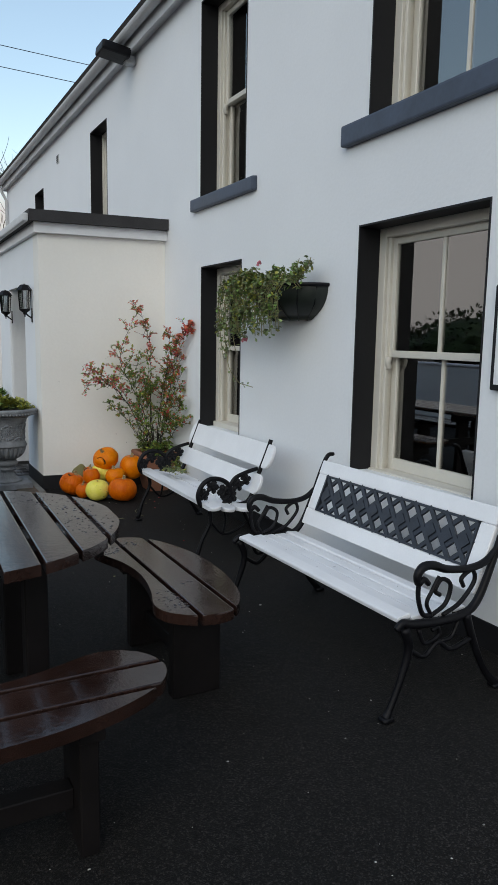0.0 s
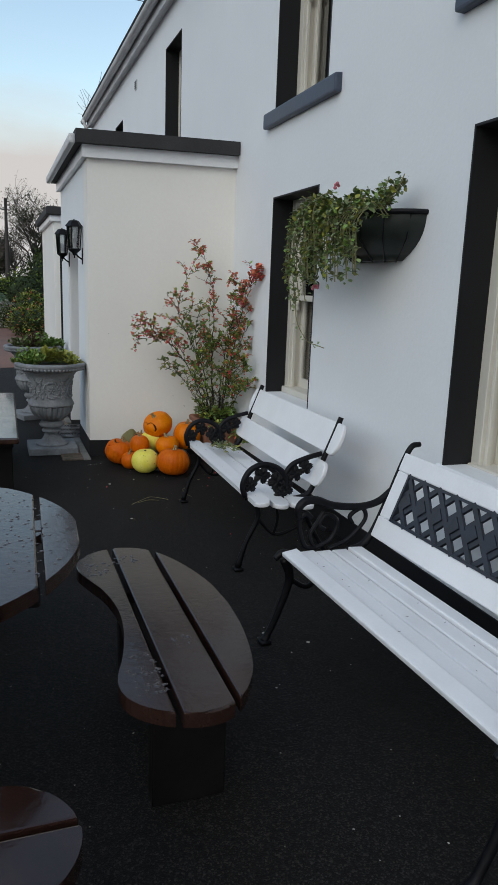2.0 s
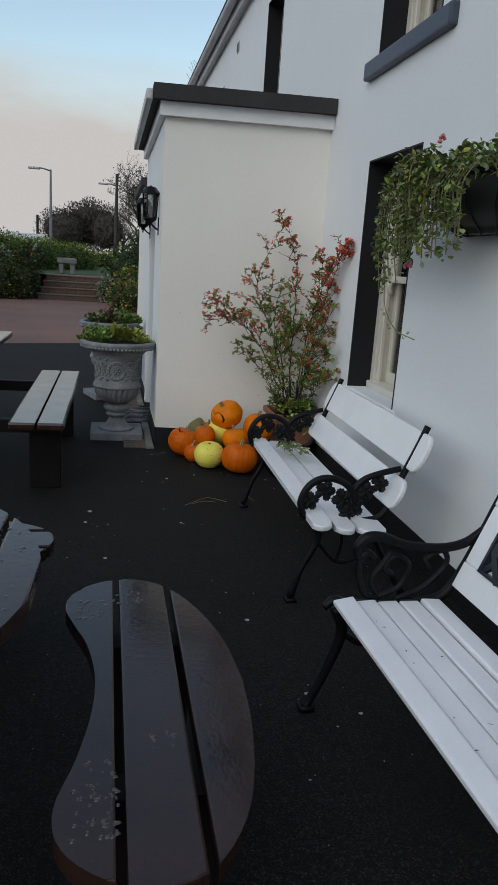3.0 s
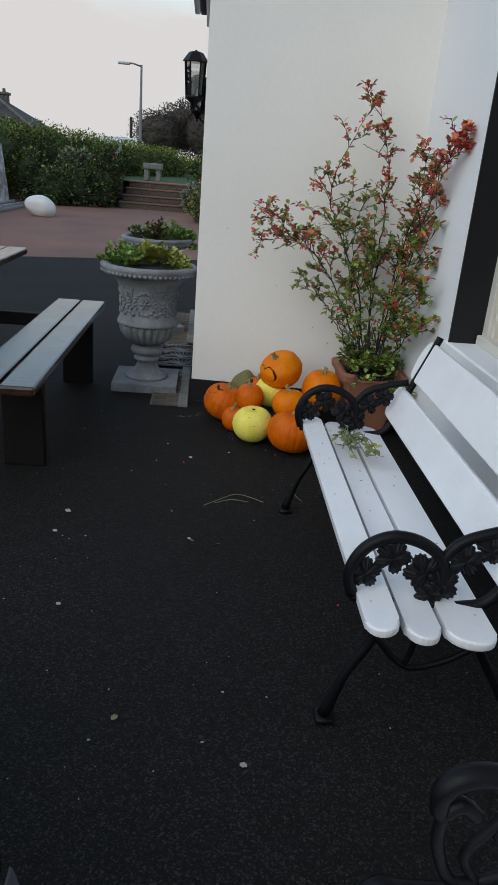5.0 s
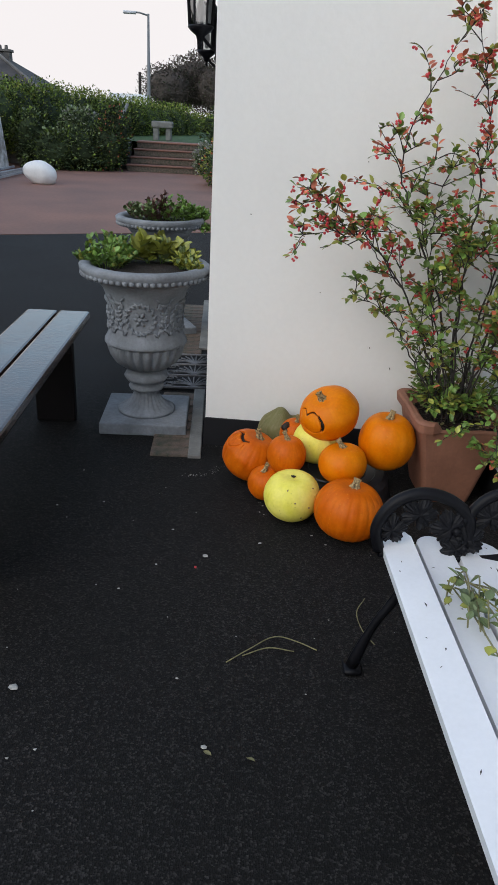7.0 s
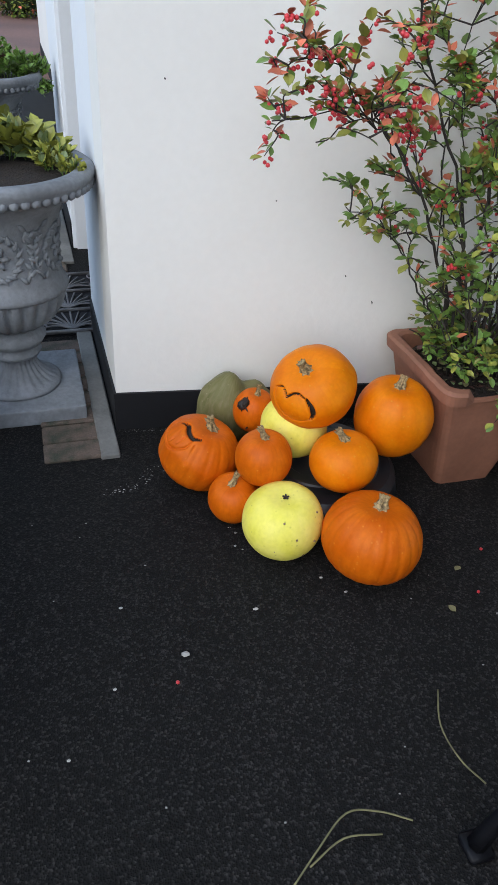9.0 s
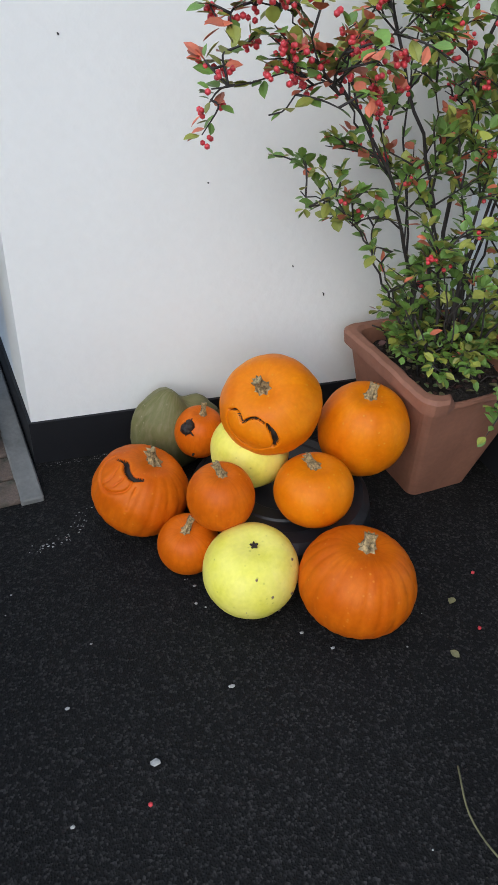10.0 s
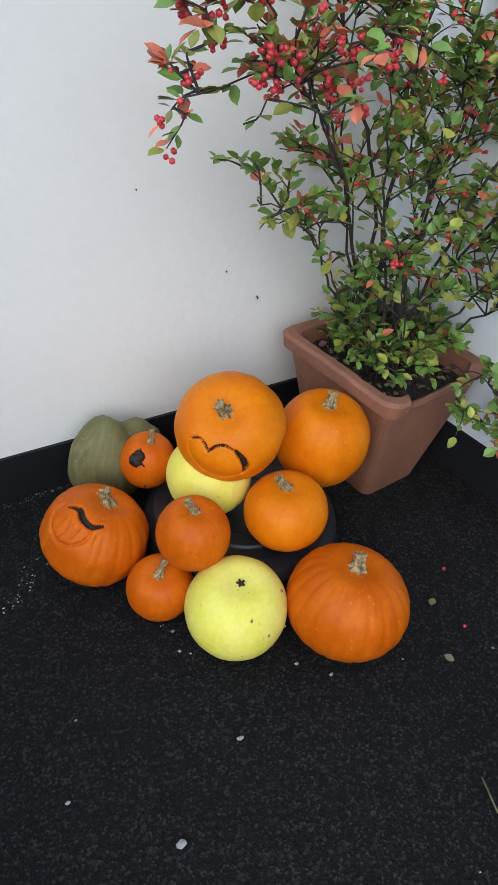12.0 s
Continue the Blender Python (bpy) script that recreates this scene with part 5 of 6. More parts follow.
def urn_plants(at, seed, clumps, mats):
    """Separate clumps of bedding plants: (x, y, radius, height, leaf length, stems, material)."""
    rng = random.Random(seed)
    ob = thing("bedding_plants", at, "low mixed green bedding plants in the stone urn", "plants", "plants in the urns")
    lv, st = Leaves(), bmesh.new()
    for cx, cy, cr, hgt, ln, count, kind in clumps:
        for i in range(count):
            a, q = rng.uniform(0, 6.28), cr * math.sqrt(rng.random())
            b = Vector((cx + q * math.cos(a) * 0.6, cy + q * math.sin(a) * 0.6, 0))
            e = Vector((cx + 1.2 * q * math.cos(a), cy + 1.2 * q * math.sin(a), hgt * (1.15 - 0.6 * (q / cr) ** 2) * rng.uniform(0.6, 1.1)))
            add_tube(st, [b, (b + e) / 2 + Vector((0, 0, 0.01)), e], 0.0018, 4)
            for k in range(13):
                p = b.lerp(e, 0.2 + 0.8 * k / 12)
                d = (e - b).normalized() * 0.5 + Vector((rng.uniform(-1, 1), rng.uniform(-1, 1), rng.uniform(-0.2, 0.9)))
                lv.leaf(p, d, ln * rng.uniform(0.6, 1.2), kind if rng.random() < 0.85 else (kind + 1) % 3, rng)
    tagged(part("stem_growth", st, M_LEAF, ob), kind="stuff")
    lv.make("leaves", mats, ob)
    return ob


urn_plants((1.130, 7.635, 0.805), 31, [(-0.19, -0.02, 0.13, 0.13, 0.030, 46, 0), (-0.13, 0.14, 0.11, 0.12, 0.030, 30, 0), (-0.27, 0.03, 0.06, 0.05, 0.028, 16, 0), (0.03, 0.15, 0.09, 0.12, 0.075, 13, 1), (0.15, 0.13, 0.07, 0.07, 0.06, 10, 1),
                                       (0.20, 0.02, 0.06, 0.07, 0.030, 16, 1), (0.23, -0.08, 0.05, 0.05, 0.026, 12, 1), (0.07, 0.20, 0.08, 0.09, 0.035, 16, 2)], [M_LEAF, M_LEAFYEL, M_IVY])
urn_plants((1.06, 9.42, 0.805), 33, [(-0.10, 0.0, 0.14, 0.12, 0.035, 40, 0), (0.02, 0.08, 0.12, 0.15, 0.04, 30, 1), (-0.02, -0.06, 0.10, 0.12, 0.035, 22, 1), (0.14, 0.02, 0.14, 0.13, 0.035, 40, 2), (0.26, 0.0, 0.10, 0.10, 0.035, 24, 2), (0.30, -0.06, 0.06, -0.05, 0.035, 12, 2)], [M_IVY, M_PURPLE, M_LEAF])

# ---------------------------------------------------------------- paving by the porch
edge = thing("kerb_edging", (1.405, 7.17, 0), "narrow grey concrete edging beside the porch wall", "kerb", kind="structure")
part("edging_block", box(-0.035, 0.028, 0.0, 0.95, -0.02, 0.016, bevel=0.004), M_CONC, edge)
part("edging_block", box(-0.035, 0.028, 1.75, 3.2, -0.02, 0.016, bevel=0.004), M_CONC, edge)
pave = thing("paver_strip", (1.27, 7.17, 0), "strip of worn brown paving bricks beside the porch", "pavement", kind="structure")
bk = box(-0.10, 0.10, -0.049, 0.049, -0.02, 0.013, bevel=0.006)
first_brick = part("brick", bk, M_PAVER, pave)
first_brick.location = (0.018, 0.06, 0)
for i in range(1, 28):
    if 7.9 <= i <= 14.2:
        continue
    o = new("brick", first_brick.data)
    o.parent = pave
    o.location = (0.018 + 0.004 * math.sin(i * 3), 0.06 + 0.108 * i, 0.002 * math.sin(i * 5.1))

mat_ob = thing("door_mat", (1.36, 8.42, 0), "black cast-iron scrollwork doormat on the ground by the porch door", "doormat")
bm = bmesh.new()
for x in (-0.20, 0.17):
    add_box(bm, x, x + 0.02, -0.33, 0.33, 0.012, 0.028)
for y in (-0.33, -0.115, 0.10, 0.31):
    add_box(bm, -0.20, 0.19, y, y + 0.012, 0.012, 0.026)
for sy in (-0.216, 0.0, 0.213):
    for k in range(11):
        a = math.pi * (0.04 + 0.92 * k / 10)
        add_tube(bm, curve_pts([(0, sy - 0.09, 0.02), (0.06 * math.cos(a), sy - 0.06 + 0.05 * math.sin(a), 0.022), (0.13 * math.cos(a), sy - 0.085 + 0.17 * math.sin(a), 0.02)], 4), 0.0048, 5)
    for s in (-1, 1):
        for yy in (-0.055, 0.055):
            add_tube(bm, [(s * 0.145 + 0.04 * math.cos(t) * (1 - t / 12), sy + yy + 0.04 * math.sin(t) * (1 - t / 12), 0.02) for t in np.linspace(0, 9, 18)], 0.0045, 5)
part("grating", bm, material("grey_iron_grating", (0.17, 0.17, 0.175), 0.5, var=0.2, scale=10, fine=80, bump=0.2), mat_ob, smooth=True)
part("backing", box(-0.2, 0.19, -0.33, 0.33, 0.0, 0.012), M_BLACK, mat_ob)


# ---------------------------------------------------------------- lanterns, flood light, basket, notice
def lantern(y):
    ob = thing("wall_lantern", (1.448, y, 1.93), "black metal wall lantern with clear glass panes", "wall lantern", "porch lanterns")
    six = [(math.cos(radians(60 * k)), math.sin(radians(60 * k))) for k in range(6)]
    cx = -0.105
    bm = bmesh.new()
    def ring(r, z):
        return [bm.verts.new((cx + r * x, r * y, z)) for x, y in six]
    rs = [ring(r, z) for r, z in ((0.040, 0.284), (0.062, 0.276), (0.080, 0.252), (0.104, 0.222), (0.114, 0.205), (0.09, 0.20))]
    for a, b in zip(rs, rs[1:]):
        for k in range(6):
            bm.faces.new((a[k], b[k], b[(k + 1) % 6], a[(k + 1) % 6]))
    bm.faces.new(rs[0])
    bm.faces.new(rs[-1][::-1])
    add_tube(bm, [(cx, 0, 0.282), (cx, 0, 0.292), (cx, 0, 0.298)], [0.014, 0.012, 0.003], 8)
    part("cap", bm, M_IRON, ob)
    for k in range(6):
        x, yy = six[k]
        cg = bmesh.new()
        add_tube(cg, [(cx + 0.072 * x, 0.072 * yy, -0.07), (cx + 0.09 * x, 0.09 * yy, 0.205)], 0.007, 5)
        part("cage_bar", cg, M_IRON, ob)
    gl = bmesh.new()
    lo = [gl.verts.new((cx + 0.068 * x, 0.068 * yy, -0.065)) for x, yy in six]
    hi = [gl.verts.new((cx + 0.085 * x, 0.085 * yy, 0.2)) for x, yy in six]
    for k in range(6):
        gl.faces.new((lo[k], lo[(k + 1) % 6], hi[(k + 1) % 6], hi[k]))
    g = part("pane", gl, M_GLASS, ob, "clear glass panes")
    g.visible_shadow = False
    bs = bmesh.new()
    add_lathe(bs, [(0.004, -0.185), (0.012, -0.17), (0.006, -0.155), (0.022, -0.145), (0.03, -0.12), (0.065, -0.095), (0.082, -0.075), (0.078, -0.065)], 12, centre=(cx, 0, 0))
    part("base", bs, M_IRON, ob, smooth=True)
    bl = bmesh.new()
    add_lathe(bl, [(0.012, -0.05), (0.022, 0.0), (0.026, 0.04), (0.012, 0.07)], 12, centre=(cx, 0, 0))
    part("bulb", bl, M_WHITE, ob, "white lamp bulb", smooth=True)
    ar = bmesh.new()
    add_tube(ar, curve_pts([(0.0, 0, -0.20), (-0.05, 0, -0.17), (-0.09, 0, -0.13), (cx, 0, -0.10)], 4), 0.011, 6)
    add_box(ar, -0.012, 0.0, -0.03, 0.03, -0.26, -0.05, bevel=0.005)
    part("bracket", ar, M_IRON, ob)
    return ob


lan = lantern(7.72)
lan.scale = (0.71, 0.71, 0.71)
lan.location.z = 1.905
copy_thing(lan, pose(1.448, 8.95, 1.905))

fl = thing("flood_light", (FX, 8.15, 4.66), "black floodlight on a wall bracket under the eaves", "floodlight")
part("bracket", box(-0.12, 0.0, -0.05, 0.05, -0.05, 0.05, bevel=0.01), M_METAL, fl)
bm = box(-0.42, -0.09, -0.15, 0.15, -0.05, 0.05, bevel=0.025, segs=2, m=pose(0, 0, 0.02, 0, 8, 0))
part("lamp_body", bm, M_IRON, fl, "black angular lamp body")

vent = thing("wall_vent", (FX, 12.0, 4.33), "small grey louvred vent high on the white wall", "vent")
part("frame", box(-0.012, 0.0, -0.07, 0.07, 0.0, 0.13, bevel=0.003), M_GUTTER, vent)
for k in range(4):
    part("slat", box(-0.022, -0.012, -0.055, 0.055, 0.018 + 0.027 * k, 0.032 + 0.027 * k, bevel=0.002), M_POLE, vent)

basket = thing("wall_basket", (FX, 4.53, 1.968), "half-round dark green wall basket hung beside the window", "wall basket")
bm = bmesh.new()
rows = []
for i in range(8):
    f = i / 7
    z = -0.235 * f
    ry = 0.43 * (1 - 0.46 * f ** 2.6)
    rx = 0.27 * (1 - 0.58 * f ** 2.4)
    rows.append([bm.verts.new((-rx * math.sin(a), ry * math.cos(a), z)) for a in np.linspace(0, math.pi, 21)])
for a, b in zip(rows, rows[1:]):
    for k in range(20):
        bm.faces.new((a[k], b[k], b[k + 1], a[k + 1]))
bm.faces.new(rows[-1])
part("basket_shell", bm, material("dark_green_plastic", (0.014, 0.020, 0.016), 0.45, var=0.15, scale=8, fine=50, bump=0.1), basket, "dark green plastic half bowl", smooth=True)
bm = bmesh.new()
add_tube(bm, [(-0.275 * math.sin(a), 0.435 * math.cos(a), 0.0) for a in np.linspace(0, math.pi, 25)], 0.013, 8)
add_tube(bm, [(-0.008, 0.435, 0.0), (-0.008, -0.435, 0.0)], 0.01, 6)
for a in np.linspace(0.3, math.pi - 0.3, 7):
    add_tube(bm, [(-0.275 * math.sin(a), 0.435 * math.cos(a), 0.0), (-0.252 * math.sin(a), 0.395 * math.cos(a), -0.13), (-0.115 * math.sin(a), 0.235 * math.cos(a), -0.242)], 0.004, 5)
part("wire_rim", bm, M_IRON, basket, "black wire rim", smooth=True)
bm = bmesh.new()
add_prism(bm, [(-0.255 * math.sin(a), 0.41 * math.cos(a)) for a in np.linspace(0, math.pi, 17)], -0.06, -0.03)
part("soil", bm, M_SOIL, basket)

trail = thing("trailing_plant", (FX - 0.12, 4.53, 1.945), "trailing grey-green ivy-leaved plant with a few pink flowers", "plant")
rng = random.Random(8)
st, lv, fl_pts = bmesh.new(), Leaves(), []


def runner(ctrl, leaves, size=(0.024, 0.05)):
    pts = curve_pts(ctrl, 6)
    add_tube(st, pts, 0.003, 5)
    for _ in range(leaves):
        p = pts[rng.randrange(len(pts))] + Vector((rng.uniform(-0.025, 0.025), rng.uniform(-0.03, 0.03), rng.uniform(-0.02, 0.025)))
        p.x = min(p.x, 0.105)
        lv.leaf(p, (rng.uniform(-1, 0.4), rng.uniform(-1, 1), rng.uniform(-0.7, 0.7)), rng.uniform(*size), rng.choice((0, 0, 0, 1, 2)), rng)


for i in range(40):   # over the far half of the bowl
    y = rng.uniform(-0.20, 0.42)
    x = -rng.uniform(0.0, 0.17)
    runner([(x * 0.4, y, -0.01), (x, y + 0.05, rng.uniform(0.05, 0.16)), (x - 0.06, y + rng.uniform(0.02, 0.15), rng.uniform(-0.02, 0.08)), (x - 0.07, y + rng.uniform(0.0, 0.16), rng.uniform(-0.32, -0.08))], 50, (0.02, 0.042))
for i in range(15):   # far cascade, hanging over the reveal
    y = rng.uniform(0.50, 0.92)
    runner([(-0.02, 0.36, 0.03), (-0.08, y - 0.12, 0.10), (-0.09, y, -0.02), (-0.08, y + 0.05, -0.25), (-0.06, y + 0.02, rng.uniform(-0.52, -0.20))], 52, (0.02, 0.042))
for i in range(13):   # near sprigs
    y = rng.uniform(-0.38, -0.10)
    runner([(-0.03, y + 0.12, 0), (-0.05, y + 0.03, 0.07), (-0.03, y - 0.02, rng.uniform(0.08, 0.16)), (0.0, y - 0.02, rng.uniform(0.10, 0.21))], 26, (0.02, 0.04))
for k in range(18):   # over the front of the rim
    y = -0.36 + 0.034 * k
    runner([(-0.06, y, 0.0), (-0.14, y, 0.06), (-0.215, y + 0.03, -0.03), (-0.205, y + 0.05, rng.uniform(-0.18, -0.10)), (-0.185, y + 0.07, rng.uniform(-0.34, -0.18))], 46, (0.02, 0.042))
runner([(-0.06, 0.78, -0.40), (-0.06, 0.74, -0.58), (-0.05, 0.58, -0.70), (-0.04, 0.44, -0.72), (-0.03, 0.36, -0.73)], 18, (0.02, 0.03))
runner([(-0.14, 0.22, -0.18), (-0.14, 0.30, -0.32), (-0.12, 0.40, -0.34)], 24)
runner([(-0.16, 0.16, -0.2), (-0.15, 0.06, -0.29), (-0.13, -0.02, -0.29)], 22)
tagged(part("stem_growth", st, M_STRAW, trail), kind="stuff")
lv.make("leaves", [M_IVY, M_LEAF, M_LEAFYEL], trail)
for c in ((-0.1, 0.16, 0.20), (-0.11, 0.36, -0.36), (-0.08, 0.42, -0.20)):
    bm = bmesh.new()
    for _ in range(7):
        bmesh.ops.create_icosphere(bm, subdivisions=1, radius=0.010, matrix=Matrix.Translation(Vector(c) + Vector((rng.uniform(-1, 1), rng.uniform(-1, 1), rng.uniform(-1, 1))) * 0.014))
    part("flower_head", bm, M_PETAL, trail, "small pink flower head")

notice = thing("notice_board", (FX, 2.36, 1.36), "black framed notice on the white wall", "notice")
part("frame", box(-0.03, 0.0, -0.22, 0.22, 0.0, 0.52, bevel=0.006), M_BLACK, notice)
part("sheet", box(-0.034, -0.03, -0.19, 0.19, 0.03, 0.49), M_WHITE, notice)

vase = thing("flower_vase", (FX + 0.36, 3.22, 0.74), "small vase of pink and white flowers behind the window", "vase")
part("shelf", box(-0.03, 0.14, -0.5, 0.5, -0.03, 0.0, bevel=0.004), M_WHITE, vase, "white inner window board")
bm = bmesh.new()
add_lathe(bm, [(0.035, 0.0), (0.05, 0.05), (0.035, 0.11), (0.03, 0.13), (0.038, 0.14)], 20, centre=(0.05, 0.1, 0))
part("vessel", bm, M_WHITE, vase, smooth=True)
rng = random.Random(17)
for k in range(7):
    bm = bmesh.new()
    bmesh.ops.create_icosphere(bm, subdivisions=2, radius=0.03, matrix=Matrix.Translation((0.05 + rng.uniform(-0.05, 0.05), 0.1 + rng.uniform(-0.08, 0.08), 0.18 + rng.uniform(-0.02, 0.06))))
    part("bloom", bm, M_PETAL if k % 2 else M_WHITE, vase, smooth=True)

# rain beads on the table and the nearest stool
rng = random.Random(77)
vs, fs = [], []


def bead(x, y, z, r):
    o = len(vs)
    st = rng.uniform(0.7, 1.8)
    for ring, hh in ((1.0, 0.0), (0.72, 0.32)):
        for k in range(7):
            a = 2 * math.pi * k / 7
            vs.append((x + r * ring * math.cos(a) * st, y + r * ring * math.sin(a), z + r * hh))
    vs.append((x, y, z + r * 0.42))
    for k in range(7):
        j = (k + 1) % 7
        fs.append((o + k, o + j, o + 7 + j, o + 7 + k))
        fs.append((o + 7 + k, o + 7 + j, o + 14))


for cx, cy, sx, sy, n in ((1.005, 3.46, 0.045, 0.06, 40), (1.03, 2.68, 0.045, 0.11, 60), (1.12, 3.54, 0.05, 0.04, 20), (1.17, 2.85, 0.04, 0.04, 10)):
    for _ in range(n):
        x, y = cx + rng.uniform(-sx, sx), cy + rng.uniform(-sy, sy)
        bead(x, y, 0.490, rng.uniform(0.002, 0.0065))
for _ in range(150):
    a, q = rng.uniform(-0.6, 1.0), rng.uniform(0.45, 0.66)
    bead(TC[0] + q * math.cos(a), TC[1] + q * math.sin(a), 0.81, rng.uniform(0.002, 0.006))
me = bpy.data.meshes.new("rain_beads")
me.from_pydata(vs, [], fs)
me.materials.append(material("water_bead", (0.03, 0.02, 0.018), 0.05, var=0.05, scale=5, fine=40, bump=0.0, coat=1.0))
for q in me.polygons:
    q.use_smooth = True
tagged(new("rain_beads", me), "rain beads standing on the wet table and stool", "water drops", kind="stuff")

# dark flecks of debris on the painted slats
rng = random.Random(91)
vs, fs = [], []
for _ in range(46):
    if rng.random() < 0.6:
        x, y, z = rng.choice((1.985, 2.095, 2.225)) + rng.uniform(-0.03, 0.03), rng.uniform(4.3, 5.8), 0.4575
    else:
        x, y, z = rng.choice((1.92, 2.02, 2.12)) + rng.uniform(-0.02, 0.02), rng.uniform(2.3, 3.5), 0.4395
    a, ln, w = rng.uniform(0, 3.14), rng.uniform(0.003, 0.010), rng.uniform(0.001, 0.0025)
    c, d = math.cos(a), math.sin(a)
    o = len(vs)
    vs += [(x - c * ln, y - d * ln, z), (x + d * w, y - c * w, z + 0.001), (x + c * ln, y + d * ln, z), (x - d * w, y + c * w, z + 0.001)]
    fs.append((o, o + 1, o + 2, o + 3))
me = bpy.data.meshes.new("debris_flecks")
me.from_pydata(vs, [], fs)
me.materials.append(M_BARK)
tagged(new("debris_flecks", me), "tiny dark bits of debris on the white slats", "debris", kind="stuff")

# small dark marks on the porch wall
bm = bmesh.new()
for x, z, ln in ((2.304, 0.468, 0.012), (2.20, 0.56, 0.006), (1.62, 1.12, 0.005), (1.95, 0.80, 0.004), (2.36, 0.75, 0.005), (2.10, 1.36, 0.004)):
    y = P0[1] + (x - P0[0]) * (P1[1] - P0[1]) / (P1[0] - P0[0]) - 0.002
    add_tube(bm, [(x, y, z), (x + 0.3 * ln, y - 0.001, z - 0.5 * ln), (x + 0.4 * ln, y, z - ln)], [0.0012, 0.0025, 0.001], 5)
tagged(part("wall_marks", bm, M_BARK), "few tiny dark specks on the porch wall", "marks", kind="stuff")

# ---------------------------------------------------------------- forecourt, boundary and far things
bm = bmesh.new()
add_prism(bm, [(-14, 8.43), (-2.58, 13.0), (0.35, 14.17), (FX, 15.13), (FX, 40), (-14, 40)], -0.05, 0.005)
tagged(part("pavement", bm, M_BRICKS), "red-brown paved yard beyond the asphalt", "pavement", kind="structure")

bw = thing("boundary_wall", (-4.15, 16.5, 0), "low white painted boundary wall", "wall", turn=3.0, kind="structure")
part("wall_face", box(-0.22, 0.0, -9.0, 7.6, 0, 1.12, bevel=0.01), M_RENDER, bw)
part("coping", box(-0.25, 0.03, -9.0, 7.6, 1.12, 1.17, bevel=0.012), M_RENDER, bw)
part("plinth", box(0.0, 0.16, -9.0, 7.6, 0, 0.10, bevel=0.01), M_CONC, bw, "grey concrete footing")

post = thing("gate_post", (-4.48, 24.15, 0), "broad white gate post with peeling paint", "gate post", kind="structure")
bm = bmesh.new()
add_prism(bm, [(-0.36, -0.18), (0.30, -0.18), (0.36, 0.18), (-0.36, 0.18)], 0.0, 1.55)
for v in bm.verts:
    if v.co.z > 1 and v.co.x > 0:
        v.co.x -= 0.16
soften(bm, 0.03)
part("shaft", bm, M_PEEL, post)

for yy, seed in ((16.75, 3), (19.8, 5)):
    rng = random.Random(seed)
    hp = thing("wall_planter", (-4.15 - (yy - 16.5) * 0.052, yy, 1.02), "dark plastic trough planter hung on the white wall", "planter", "planters on the boundary wall")
    bm = bmesh.new()
    rows = []
    for i in range(6):
        f = i / 5
        rows.append([bm.verts.new((0.05 + 0.17 * (1 - 0.5 * f * f) * math.sin(a), 0.30 * (1 - 0.35 * f * f) * math.cos(a), -0.26 * f)) for a in np.linspace(0, math.pi, 13)])
    for a, b in zip(rows, rows[1:]):
        for k in range(12):
            bm.faces.new((a[k], a[k + 1], b[k + 1], b[k]))
    bm.faces.new(rows[-1][::-1])
    bm.faces.new(rows[0])
    part("trough", bm, M_TRAY, hp)
    lv = Leaves()
    for _ in range(260):
        lv.leaf((rng.uniform(0.02, 0.2), rng.uniform(-0.27, 0.27), rng.uniform(0.0, 0.16)), (rng.uniform(-1, 1), rng.uniform(-1, 1), rng.uniform(0, 1.5)), rng.uniform(0.03, 0.07), rng.choice((0, 1)), rng)
    lv.make("foliage", [M_HEDGEDARK, M_IVY], hp)

lad = thing("ladder", (-3.98, 16.9, 0), "aluminium extension ladder lying beside the white wall", "ladder", turn=-2.0)
for x in (0.02, 0.40):
    for zz in (0.03, 0.11):
        part("rail", box(x, x + 0.03, 0.0, 6.4, zz, zz + 0.05, bevel=0.004), M_METAL, lad)
rung = part("rung", box(0.05, 0.40, 0.2, 0.235, 0.05, 0.085), M_METAL, lad)
for k in range(1, 22):
    o = new("rung", rung.data)
    o.parent = lad
    o.location = (0, 0.28 * k, 0.0)
for yy in (0.4, 3.2, 6.0):
    part("support_bar", box(0.02, 0.43, yy, yy + 0.03, 0.0, 0.03), M_METAL, lad)
tagged(part("timber_block", box(-3.72, -3.36, 18.0, 18.16, 0.005, 0.10, bevel=0.012), M_WOODDARK), "dark timber block lying on the paving", "timber block")

bm = bmesh.new()
bmesh.ops.create_icosphere(bm, subdivisions=4, radius=1)
for v in bm.verts:
    n0 = noise.noise(v.co * 0.9 + Vector((3, 1, 2)))
    q = v.co * (1 + 0.22 * n0)
    v.co = Vector((q.x * 0.35, q.y * 0.27, max(q.z, -0.8) * 0.26))
bo = tagged(part("boulder", bm, M_BOULDER, smooth=True), "smooth whitewashed boulder on the paved yard", "boulder")
bo.matrix_basis = pose(-2.42, 20.6, 0.21)

steps = thing("steps", (-0.15, 25.7, 0), "four weathered red-brown garden steps up to the lawn", "steps", kind="structure")
for k in range(4):
    part("step", box(-1.05 + 0.06 * k, 1.05, 0.36 * k, 1.9, 0.195 * k + (0.005 if k else 0), 0.195 * (k + 1) - 0.045, bevel=0.01), M_PAVER, steps)
    part("tread", box(-1.07 + 0.06 * k, 1.07, 0.36 * k - 0.03, 1.9 if k == 3 else 0.36 * k + 0.38, 0.195 * (k + 1) - 0.045, 0.195 * (k + 1), bevel=0.012), M_BRICKS, steps)

